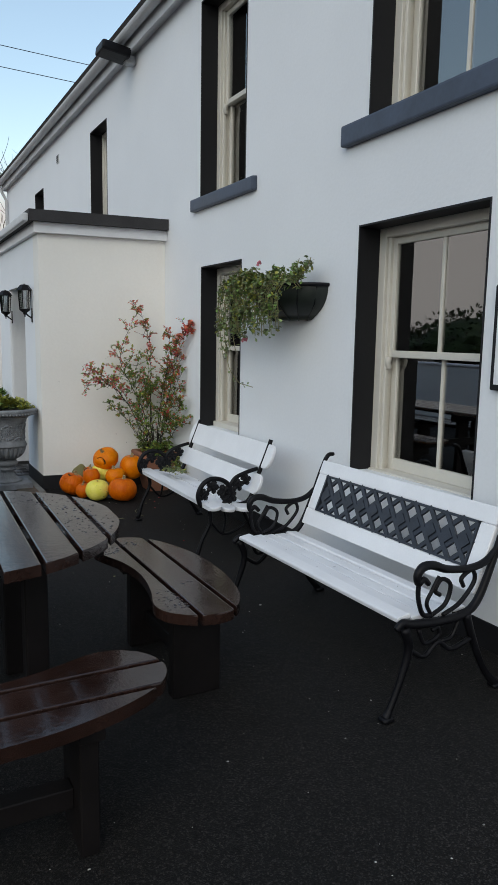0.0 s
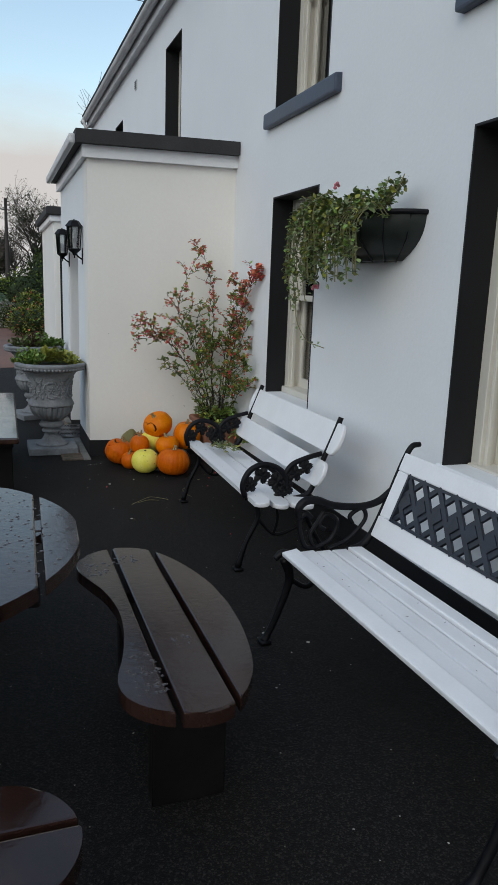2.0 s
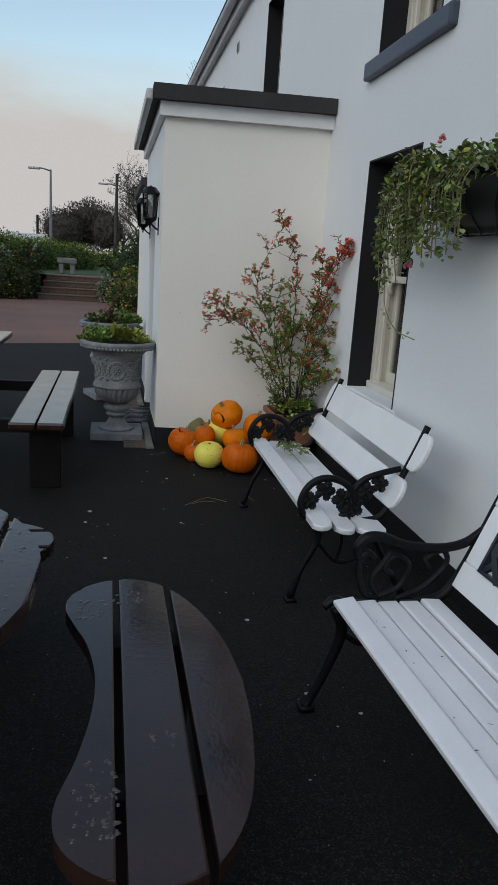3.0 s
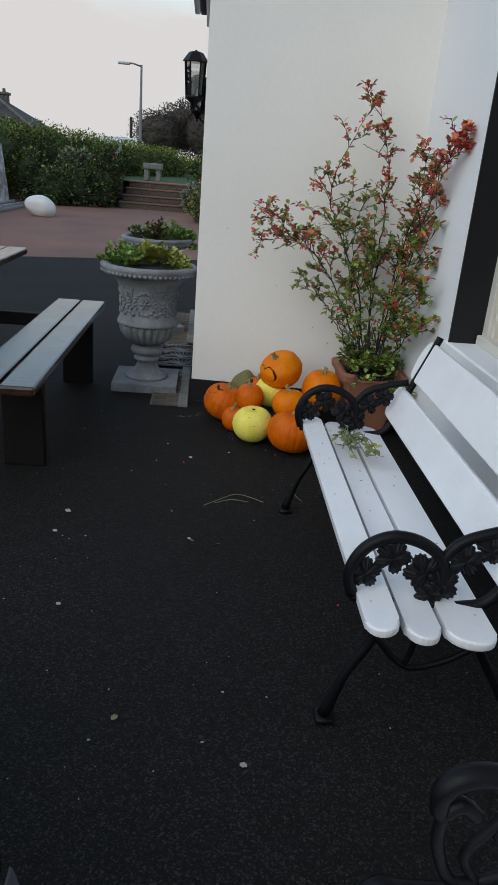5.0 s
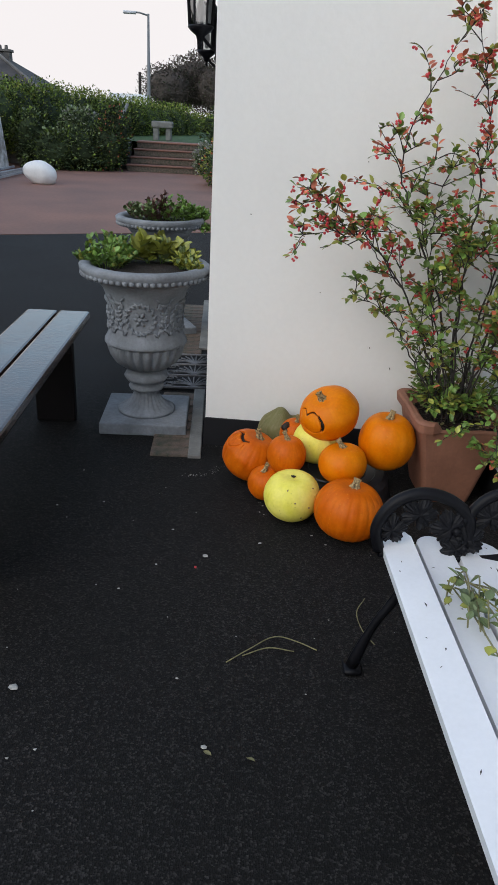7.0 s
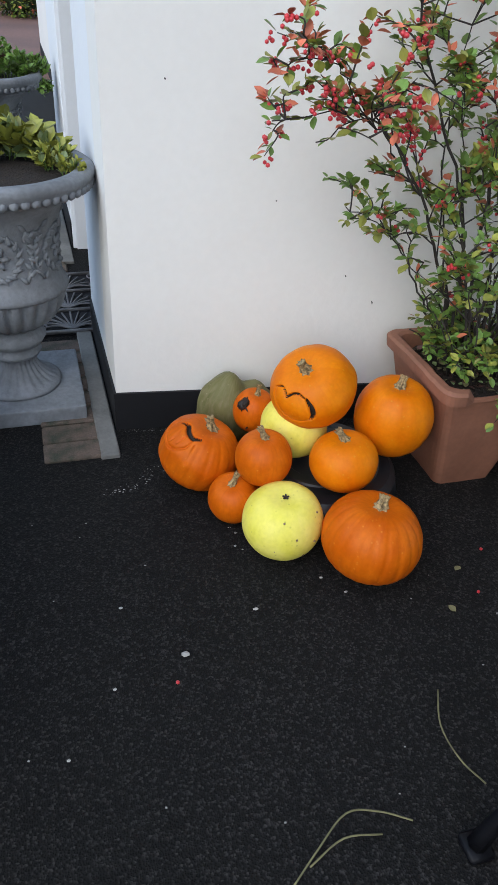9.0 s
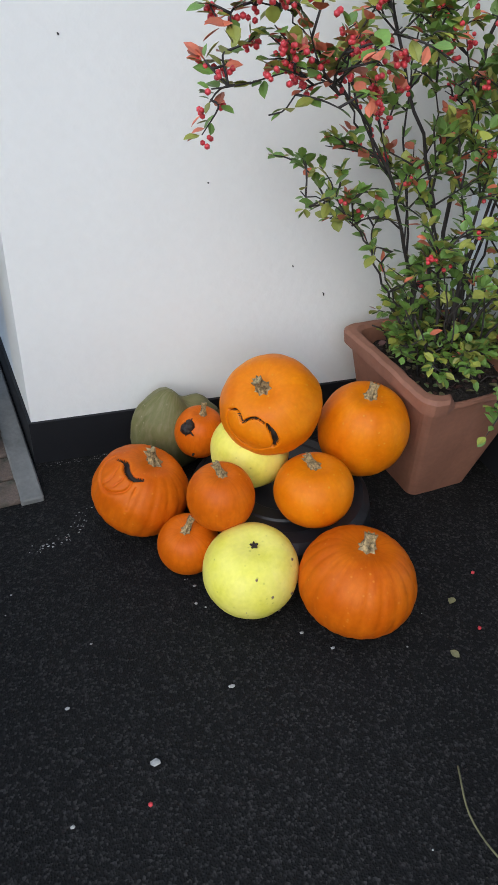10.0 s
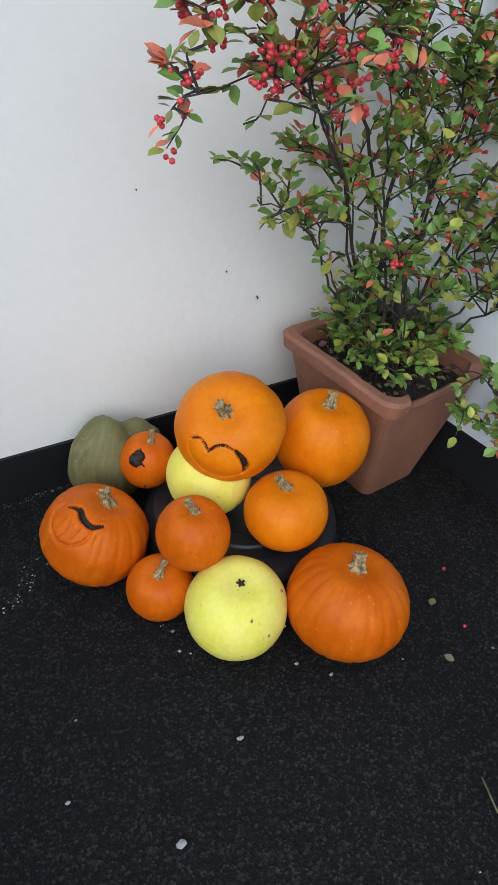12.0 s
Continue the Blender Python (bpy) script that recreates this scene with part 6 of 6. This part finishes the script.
bm = bmesh.new()
bmesh.ops.create_grid(bm, x_segments=40, y_segments=40, size=1)
for v in bm.verts:
    x, y = -4 + v.co.x * 22, 57 + v.co.y * 29.8
    v.co = Vector((x, y, 0.755 + 0.010 * max(0, min(12.5, y - 27.5)) + 0.02 * noise.noise(Vector((x, y, 0)))))
tagged(part("lawn", bm, M_LAWN, smooth=True), "raised green lawn above the steps", "lawn", kind="structure")
for x0, x1 in ((-18, -1.25), (0.95, 7.0)):
    tagged(part("retaining_wall", box(x0, x1, 26.4, 27.4, 0, 0.79, bevel=0.01), M_BRICKGREY), "low grey retaining bank below the lawn", "wall", kind="structure")


def foliage(name, label, category, blobs, count, size, mats, seed, weights=None, kind="", stems=True, core_mat=None):
    """Leafy mass filling soft-edged blobs of (x, y, z, rx, ry, rz)."""
    rng = random.Random(seed)
    x, y = blobs[0][0], blobs[0][1]
    ob = thing(name, (x, y, blobs[0][2] - blobs[0][5] if not stems else 0), label, category, kind=kind)
    base = Vector(ob.location)
    lv = Leaves()
    vol = [b[3] * b[4] + b[4] * b[5] + b[3] * b[5] for b in blobs]
    for b, f in zip(blobs, vol):
        for _ in range(int(count * f / sum(vol))):
            d = Vector((rng.gauss(0, 1), rng.gauss(0, 1), rng.gauss(0, 1))).normalized()
            lump = 1 + 0.22 * noise.noise(d * 2.6 + Vector((b[0], b[1], seed)))
            q = (0.72 + 0.36 * rng.random()) * lump
            p = Vector((b[0] + d.x * b[3] * q, b[1] + d.y * b[4] * q, b[2] + d.z * b[5] * q))
            if p.z < 0.03:
                continue
            w = d + Vector((rng.uniform(-1, 1), rng.uniform(-1, 1), rng.uniform(-0.6, 1)))
            lv.leaf(p - base, w, rng.uniform(0.6, 1.3) * size, rng.choices(range(len(mats)), weights)[0], rng)
    lv.make("foliage", mats, ob)
    # solid core behind the leaves; its dark colour stands in for inner shade
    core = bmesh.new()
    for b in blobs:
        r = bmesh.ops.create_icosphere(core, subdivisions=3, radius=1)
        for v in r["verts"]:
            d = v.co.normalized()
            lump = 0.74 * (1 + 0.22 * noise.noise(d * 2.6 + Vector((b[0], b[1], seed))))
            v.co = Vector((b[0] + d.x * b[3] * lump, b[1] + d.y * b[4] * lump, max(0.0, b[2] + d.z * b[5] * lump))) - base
    part("inner_mass", core, core_mat or M_HEDGEDARK, ob, "solid inner core standing in for the shaded depth of the foliage")
    return ob


hedge_line = [(-5.0 + 0.42 * k, 25.6 + 0.92 * k, 1.22 - 0.010 * k, 1.05, 0.95, 1.03 - 0.018 * k) for k in range(12)]
foliage("hedge", "tall clipped green hedge beside the yard", "hedge", hedge_line, 56000, 0.062, [M_HEDGE, M_LEAFYEL, M_HEDGEDARK], 51, (6, 1, 2))
foliage("hedge", "low bright green hedge behind the lawn", "hedge", [(-1.6 + 1.1 * k, 40.0 + 0.6 * k, 1.22, 1.2, 0.8, 0.42) for k in range(6)], 6500, 0.11, [M_HEDGE, M_LEAFYEL], 53, (3, 1))
foliage("hedge", "dark tall hedge behind the parked van", "hedge", [(-6.2 - 1.5 * k, 33.0, 1.2, 1.3, 0.8, 1.15) for k in range(6)], 7000, 0.12, [M_HEDGEDARK, M_HEDGE], 55, (5, 1))
foliage("shrub", "dark green spreading shrub in front of the hedge", "shrub", [(-3.1, 24.9, 0.45, 0.75, 0.5, 0.55), (-2.4, 25.1, 0.5, 0.7, 0.5, 0.62), (-3.7, 25.2, 0.7, 0.5, 0.5, 0.8)], 5200, 0.085, [M_HEDGEDARK, M_IVY, M_HEDGE], 57, (4, 2, 1))
foliage("shrub", "feathery dark green shrub beside the steps", "shrub", [(-1.75, 25.4, 0.55, 0.5, 0.45, 0.7), (-1.55, 26.0, 0.9, 0.45, 0.5, 0.75)], 3600, 0.075, [M_HEDGEDARK, M_HEDGE, M_LEAFRED], 59, (5, 2, 0.4))
foliage("shrub", "grey-green shrub with pale flower heads", "shrub", [(-2.55, 26.0, 1.05, 0.6, 0.5, 0.55)], 2200, 0.075, [M_IVY, M_CHIP, M_HEDGEDARK], 61, (5, 1, 2))
foliage("shrub", "small pale variegated shrub at the foot of the steps", "shrub", [(1.0, 25.6, 0.42, 0.33, 0.3, 0.42)], 1500, 0.06, [M_CHIP, M_IVY], 63, (2, 2))
foliage("shrub", "dark evergreen shrubs beside the lawn", "shrub", [(1.7, 27.2, 0.95, 0.8, 0.8, 0.95), (2.5, 29.5, 1.3, 0.9, 1.0, 1.2)], 5200, 0.09, [M_HEDGEDARK, M_HEDGE], 65, (4, 1))
foliage("shrub", "brown-tinged low shrub beside the house", "shrub", [(1.55, 22.4, 0.42, 0.55, 0.9, 0.5), (1.75, 24.2, 0.6, 0.55, 0.8, 0.65)], 3600, 0.075, [M_LEAFYEL, M_HEDGE, M_LEAFRED, M_HEDGEDARK], 67, (2, 3, 0.5, 3))
foliage("shrub", "dark rounded evergreen under the bare trees", "shrub", [(4.0, 44, 2.6, 1.4, 1.2, 1.3)], 2200, 0.14, [M_HEDGEDARK], 69)

trough = thing("stone_trough", (-0.45, 29.0, 0.77), "rough grey stone trough on the lawn", "trough")
bm = bmesh.new()
add_box(bm, -0.34, 0.34, -0.2, 0.2, 0.36, 0.56, bevel=0.05, segs=2)
part("bowl", bm, M_CONC, trough, "rough stone bowl")
for x in (-0.2, 0.2):
    part("leg", box(x - 0.09, x + 0.09, -0.15, 0.15, -0.02, 0.37, bevel=0.03), M_CONC, trough)
gate = thing("metal_rail", (-1.75, 27.6, 0.6), "grey metal handrail beside the steps", "handrail")
bm = bmesh.new()
add_tube(bm, [(0, 0, 0), (0.05, 0.0, 0.55), (0.32, 0.4, 1.15)], 0.05, 8)
part("bar", bm, M_POLE, gate)


def street_lamp(at, height, arm, label, mat, r=0.07, name="street_lamp"):
    ob = thing(name, at, label, "street lamp")
    bm = bmesh.new()
    add_tube(bm, [(0, 0, 0), (0, 0, height * 0.25), (0, 0, height * 0.26), (0, 0, height)], [r * 1.25, r * 1.2, r, r * 0.6], 10)
    part("column", bm, mat, ob, smooth=True)
    bm = bmesh.new()
    add_tube(bm, [(0, 0, height - 0.06), (-arm * 0.6, 0, height + 0.02), (-arm, 0, height + 0.03)], 0.032, 8)
    part("arm", bm, M_POLE, ob, smooth=True)
    part("lamp_head", box(-arm - 0.42, -arm + 0.08, -0.10, 0.10, height - 0.04, height + 0.06, bevel=0.03, segs=2), M_METAL, ob)
    return ob


street_lamp((-1.55, 36.0, 0.9), 4.15, 0.55, "grey steel street lamp behind the lawn", M_POLE)
pole = street_lamp((1.44, 45.0, 0.9), 4.55, 0.62, "dark wooden utility pole with a lamp arm", M_BARK, r=0.13, name="utility_pole")
bm = bmesh.new()
add_tube(bm, [(0, 0, 4.55), (0, 0, 5.15)], 0.09, 8)
for zz in (4.75, 4.95):
    add_box(bm, 0.06, 0.20, -0.03, 0.03, zz, zz + 0.06)
part("pole_top", bm, M_BARK, pole)
far_pole = thing("utility_pole", (-3.6, 52.0, 0.9), "distant wooden utility pole", "utility pole")
bm = bmesh.new()
add_tube(bm, [(0, 0, 0), (0, 0, 2.9)], 0.09, 8)
part("column", bm, M_BARK, far_pole)
tagged(part("low_wall", box(-5.2, -3.0, 50.0, 50.3, 1.0, 2.55, bevel=0.02), M_RENDER), "distant white low wall", "wall", kind="structure")
for k, (z0, z1) in enumerate(((7.9, 7.72), (7.46, 7.28))):
    bm = bmesh.new()
    pts = [Vector((-12, 17, z0 + 0.8)).lerp(Vector((6.5, 17, z1 - 0.05)), f) - Vector((0, 0, 0.6 * 4 * f * (1 - f) * 0.3)) for f in np.linspace(0, 1, 16)]
    add_tube(bm, pts, 0.008, 5)
    tagged(part("cable", bm, M_TRAY), "thin dark overhead cable", "cable", "overhead cables")


def bare_tree(at, height, spread, seed, label, levels=5, leafy=0, lean=(0, 0)):
    """Tapered trunk with forking limbs down to fine twigs, and sparse leaf clumps."""
    rng = random.Random(seed)
    ob = thing("tree", at, label, "tree")
    bm, tw, lv = bmesh.new(), bmesh.new(), Leaves()

    def limb(p, d, ln, r, lev):
        pts, q = [p], p.copy()
        dd = d.copy()
        for k in range(4):
            dd = (dd + Vector((rng.uniform(-1, 1), rng.uniform(-1, 1), rng.uniform(-0.5, 0.7))) * 0.17).normalized()
            q = q + dd * (ln / 4)
            pts.append(q.copy())
        tgt = bm if lev < 2 else tw
        add_tube(tgt, pts, [r * (1 - 0.11 * k) for k in range(5)], 7 if lev < 2 else 4, cap=False)
        if lev >= levels:
            for k in range(leafy):
                lv.leaf(pts[rng.randrange(5)] + Vector((rng.uniform(-1, 1), rng.uniform(-1, 1), rng.uniform(-1, 1))) * 0.12, (rng.uniform(-1, 1), rng.uniform(-1, 1), rng.uniform(-1, 1)), rng.uniform(0.05, 0.12), 0, rng)
            return
        for k in range(rng.choice((3, 3, 4)) if lev else 5):
            s = pts[rng.choice((2, 3, 4))] if lev else pts[rng.choice((1, 2, 3, 4))]
            a = rng.uniform(0, 6.28)
            nd = (dd * 0.75 + Vector((math.cos(a) * spread, math.sin(a) * spread, rng.uniform(-0.1, 0.55)))).normalized()
            limb(s, nd, ln * rng.uniform(0.55, 0.8), max(0.006, r * 0.5), lev + 1)
    limb(Vector((0, 0, 0)), Vector((lean[0], lean[1], 1)).normalized(), height * 0.36, height * 0.022, 0)
    part("trunk", bm, M_BARK, ob, smooth=True)
    tagged(part("twig_work", tw, M_TWIG, ob, "fine bare twigs"), kind="stuff")
    if leafy:
        lv.make("crown", [M_TWIG if leafy < 3 else M_HEDGEDARK], ob, "sparse brown leaf clumps")
    return ob


bare_tree((2.9, 44.0, 0.9), 7.6, 0.75, 71, "bare autumn tree with fine dark twigs behind the lawn", leafy=3)
bare_tree((4.4, 46.0, 0.9), 7.8, 0.7, 73, "bare autumn tree with sparse brown leaves", leafy=3)
bare_tree((1.9, 50.0, 0.9), 5.0, 0.8, 75, "low bare autumn tree with pale twigs", leafy=1)
bare_tree((5.0, 25.5, 0), 11.4, 0.62, 77, "bare twisted tree rising behind the house", levels=5)
foliage("thicket", "brown-grey thicket of bare bushes", "thicket", [(-1.9, 52, 3.0, 1.7, 1.2, 1.3), (-0.4, 53, 3.4, 1.8, 1.2, 1.7), (0.9, 52, 3.1, 1.4, 1.2, 1.5)], 14000, 0.11, [M_TWIG, M_HEDGEDARK], 79, (6, 1), kind="stuff", core_mat=M_TWIG)


def hip_house():
    ob = thing("bungalow", (-13.3, 47, 0), "grey bungalow with a mossy brown hipped roof and two chimneys", "house")
    part("house_wall", box(-4.6, 4.6, 0, 8, 0.0, 2.35), M_BRICKGREY, ob)
    bm = bmesh.new()
    e = [bm.verts.new(p) for p in ((-5.1, -0.5, 2.3), (5.1, -0.5, 2.3), (5.1, 8.5, 2.3), (-5.1, 8.5, 2.3))]
    r = [bm.verts.new(p) for p in ((-0.4, 4, 4.55), (1.2, 4, 4.55))]
    bm.faces.new((e[0], e[1], r[1], r[0]))
    bm.faces.new((e[1], e[2], r[1]))
    bm.faces.new((e[2], e[3], r[0], r[1]))
    bm.faces.new((e[3], e[0], r[0]))
    bm.faces.new(e[::-1])
    part("roof", bm, M_ROOF, ob, "brown tiled hipped roof")
    rid = bmesh.new()
    for a, b in ((0, 0), (1, 1)):
        add_tube(rid, [((-5.1, 5.1)[a], -0.5, 2.34), ((-0.4, 1.2)[b], 4, 4.6)], 0.09, 6)
    add_tube(rid, [(-0.4, 4, 4.6), (1.2, 4, 4.6)], 0.09, 6)
    part("ridge_tiles", rid, M_BRICKGREY, ob)
    for x, y, top in ((-1.3, 2.0, 4.72), (1.9, 4.3, 4.38)):
        c = part("chimney", box(x - 0.42, x + 0.42, y - 0.3, y + 0.3, 3.0, top, bevel=0.02), M_BRICKGREY, ob)
        part("chimney_cap", box(x - 0.5, x + 0.5, y - 0.38, y + 0.38, top, top + 0.14, bevel=0.02), M_BRICKGREY, c)
        for dx in (-0.18, 0.18):
            pb = bmesh.new()
            add_lathe(pb, [(0.11, top + 0.14), (0.09, top + 0.36)], 10, centre=(x + dx, y, 0))
            part("chimney_pot", pb, M_BRICKGREY, c)
    for x in (-2.6, 2.4):
        w = part("window", box(x - 0.7, x + 0.7, -0.03, 0.0, 0.9, 2.0), M_FRAME, ob)
        part("pane", box(x - 0.62, x + 0.62, -0.045, -0.03, 0.98, 1.92), M_BLACK, w)
    return ob


hip_house()


def van():
    """A white panel van seen from its side, nose towards +x."""
    ob = thing("van", (-9.68, 28.4, 0), "white high-roofed panel van parked beyond the wall", "van", turn=16)
    side = [(-2.7, 0.32), (2.05, 0.32), (2.2, 0.55), (2.18, 0.95), (2.02, 1.15), (1.80, 1.28), (1.40, 1.80), (1.08, 1.98), (0.5, 2.08), (-2.55, 2.10), (-2.7, 1.95)]
    bm = bmesh.new()
    a = [bm.verts.new((x, -0.95, z)) for x, z in side]
    b = [bm.verts.new((x, 0.95, z)) for x, z in side]
    bm.faces.new(a)
    bm.faces.new(b[::-1])
    for k in range(len(side)):
        j = (k + 1) % len(side)
        bm.faces.new((a[j], a[k], b[k], b[j]))
    soften(bm, 0.07)
    part("body", bm, M_VAN, ob, smooth=False)
    g = bmesh.new()
    add_prism(g, [(1.40, 1.28), (1.76, 1.28), (1.52, 1.68), (1.40, 1.74)], -0.006, 0.006, m=pose(0, -0.958, 0, 90, 0, 0))
    part("side_window", g, M_BLACK, ob, "dark cab window")
    ws = bmesh.new()
    q = [ws.verts.new(p) for p in ((1.80, -0.8, 1.33), (1.80, 0.8, 1.33), (1.43, 0.75, 1.80), (1.43, -0.75, 1.80))]
    ws.faces.new(q)
    part("windscreen", ws, M_BLACK, ob)
    for k, (x0, x1, z) in enumerate(((-0.75, 1.20, 1.56), (-0.55, 1.24, 1.28))):
        part("lettering_bar", box(x0, x1, -0.966, -0.955, z, z + 0.19), M_BAR, ob, "plain bar of blue lettering")
    part("stripe", box(-2.6, 1.9, -0.962, -0.953, 0.78, 0.86), M_BAR, ob)
    for x in (-1.75, 1.40):
        wb = bmesh.new()
        add_lathe(wb, [(0.2, -0.11), (0.33, -0.11), (0.36, -0.08), (0.36, 0.08), (0.33, 0.11), (0.2, 0.11)], 24)
        bmesh.ops.transform(wb, matrix=pose(x, -0.88, 0.36, 90, 0, 0), verts=wb.verts)
        part("wheel", wb, M_TRAY, ob)
        wb2 = bmesh.new()
        add_lathe(wb2, [(0.2, -0.11), (0.33, -0.11), (0.36, -0.08), (0.36, 0.08), (0.33, 0.11), (0.2, 0.11)], 24)
        bmesh.ops.transform(wb2, matrix=pose(x, 0.88, 0.36, 90, 0, 0), verts=wb2.verts)
        part("wheel", wb2, M_TRAY, ob)
    part("headlight", box(1.95, 2.16, -0.9, -0.6, 0.78, 0.98, bevel=0.03), M_METAL, ob)
    part("door_mirror", box(1.62, 1.74, -1.16, -0.97, 1.28, 1.55, bevel=0.03), M_BLACK, ob)
    return ob


van()
tagged(part("low_wall", box(-9.0, -4.9, 26.2, 26.5, 0, 1.12, bevel=0.02), M_BRICKGREY), "low grey roughcast wall behind the gate post", "wall", kind="structure")

# tree belt on the far side of the yard, opposite the house front
foliage("tree_belt", "dark line of trees opposite the house", "trees", [(-26 + 2 * math.sin(k * 2.2), -16 + 5.2 * k, 1.3 + 0.4 * math.sin(k * 1.7), 3.0, 3.6, 1.7 + 0.5 * math.sin(k * 1.7)) for k in range(16)], 14000, 0.3, [M_HEDGEDARK, M_TWIG], 83, (3, 1), kind="stuff")

# ---------------------------------------------------------------- litter on the asphalt
rng = random.Random(21)
vs, fs = [], []
for i in range(380):
    x, y = rng.uniform(-1.2, 2.6), rng.uniform(0.9, 7.2)
    r = rng.choice((0.0015, 0.002, 0.0025, 0.003, 0.003, 0.0045))
    o = len(vs)
    for k in range(5):
        a = 2 * math.pi * k / 5 + rng.uniform(-0.3, 0.3)
        vs.append((x + r * rng.uniform(0.7, 1.5) * math.cos(a), y + r * math.sin(a), 0.0005))
    vs.append((x, y, r * 0.8))
    for k in range(5):
        fs.append((o + k, o + (k + 1) % 5, o + 5))
crumbs = [(rng.uniform(1.46, 1.72), 0.0, 0.0012) for _ in range(46)]           # paint crumbs along the foot of the porch wall
crumbs = [(x, P0[1] + (x - P0[0]) * (P1[1] - P0[1]) / (P1[0] - P0[0]) - rng.uniform(0.012, 0.03), r) for x, _, r in crumbs]
for _ in range(44):                                                            # and a trail of them beside the heap
    f = rng.random()
    crumbs.append((1.36 + 0.19 * f + rng.gauss(0, 0.012), 6.985 + 0.11 * f * f + rng.gauss(0, 0.012), rng.choice((0.0012, 0.0018, 0.0028))))
for x, y in ((1.393, 7.0), (1.709, 6.73), (1.893, 6.503), (1.94, 6.438), (1.297, 6.279), (1.181, 6.129), (1.681, 6.436)):
    crumbs.append((x, y, 0.0042))
for x, y, r in crumbs:
    o = len(vs)
    for k in range(5):
        a = 2 * math.pi * k / 5 + rng.uniform(-0.3, 0.3)
        vs.append((x + r * rng.uniform(0.7, 1.8) * math.cos(a), y + r * math.sin(a), 0.0005))
    vs.append((x, y, r * 0.8))
    for k in range(5):
        fs.append((o + k, o + (k + 1) % 5, o + 5))
me = bpy.data.meshes.new("stone_chips")
me.from_pydata(vs, [], fs)
me.materials.append(M_CHIP)
tagged(new("stone_chips", me), "scattered pale stone chips on the asphalt", "stone chips", kind="stuff")

for x, y, r in ((0.951, 5.652, 0.013), (0.93, 5.47, 0.010), (1.49, 5.453, 0.008), (1.046, 4.95, 0.009), (1.474, 6.334, 0.010), (1.786, 3.683, 0.010), (1.683, 6.433, 0.006), (1.342, 6.516, 0.005), (1.667, 4.249, 0.010), (1.95, 3.55, 0.008)):
    bm = bmesh.new()
    bmesh.ops.create_icosphere(bm, subdivisions=1, radius=r)
    for v in bm.verts:
        v.co = Vector((v.co.x * 1.2, v.co.y * 0.8, v.co.z * 0.5 + r * 0.35)) * (1 + 0.3 * noise.noise(v.co * 90))
    o = tagged(part("pebble", bm, M_CHIP), "small pale pebble lying on the asphalt", "pebble", "loose pebbles")
    o.location = (x, y, 0.002)
for ctrl in (((1.55, 5.77, 0.004), (1.62, 5.82, 0.012), (1.70, 5.87, 0.02), (1.77, 5.86, 0.012), (1.832, 5.83, 0.004)), ((1.60, 5.80, 0.004), (1.68, 5.83, 0.01), (1.76, 5.82, 0.006)), ((2.03, 6.09, 0.01), (1.985, 6.0, 0.02), (1.99, 5.92, 0.012), (2.02, 5.86, 0.004))):
    bm = bmesh.new()
    add_tube(bm, curve_pts(ctrl, 5), 0.0020, 5)
    tagged(part("dry_stalk", bm, M_STRAW, smooth=True), "thin dry yellow plant stalk lying on the asphalt", "stalk", "dry stalks")
lv = Leaves()
for x, y in ((1.49, 5.44), (1.60, 5.42), (2.2, 6.3), (1.3, 4.4), (2.3, 6.45)):
    lv.leaf((x, y, 0.006), (rng.uniform(-1, 1), rng.uniform(-1, 1), 0.05), 0.026, 0, rng)
tagged(lv.make("fallen_leaves", [M_STRAW]), "few fallen dry leaves on the asphalt", "leaves", kind="stuff")
bm = bmesh.new()
for x, y in ((1.44, 6.26), (2.3, 6.35), (2.22, 6.12), (2.05, 5.0), (2.4, 6.5)):
    bmesh.ops.create_icosphere(bm, subdivisions=1, radius=0.0052, matrix=Matrix.Translation((x, y, 0.005)))
tagged(part("fallen_berries", bm, M_BERRY, smooth=True), "few fallen red berries on the asphalt", "berries", kind="stuff")
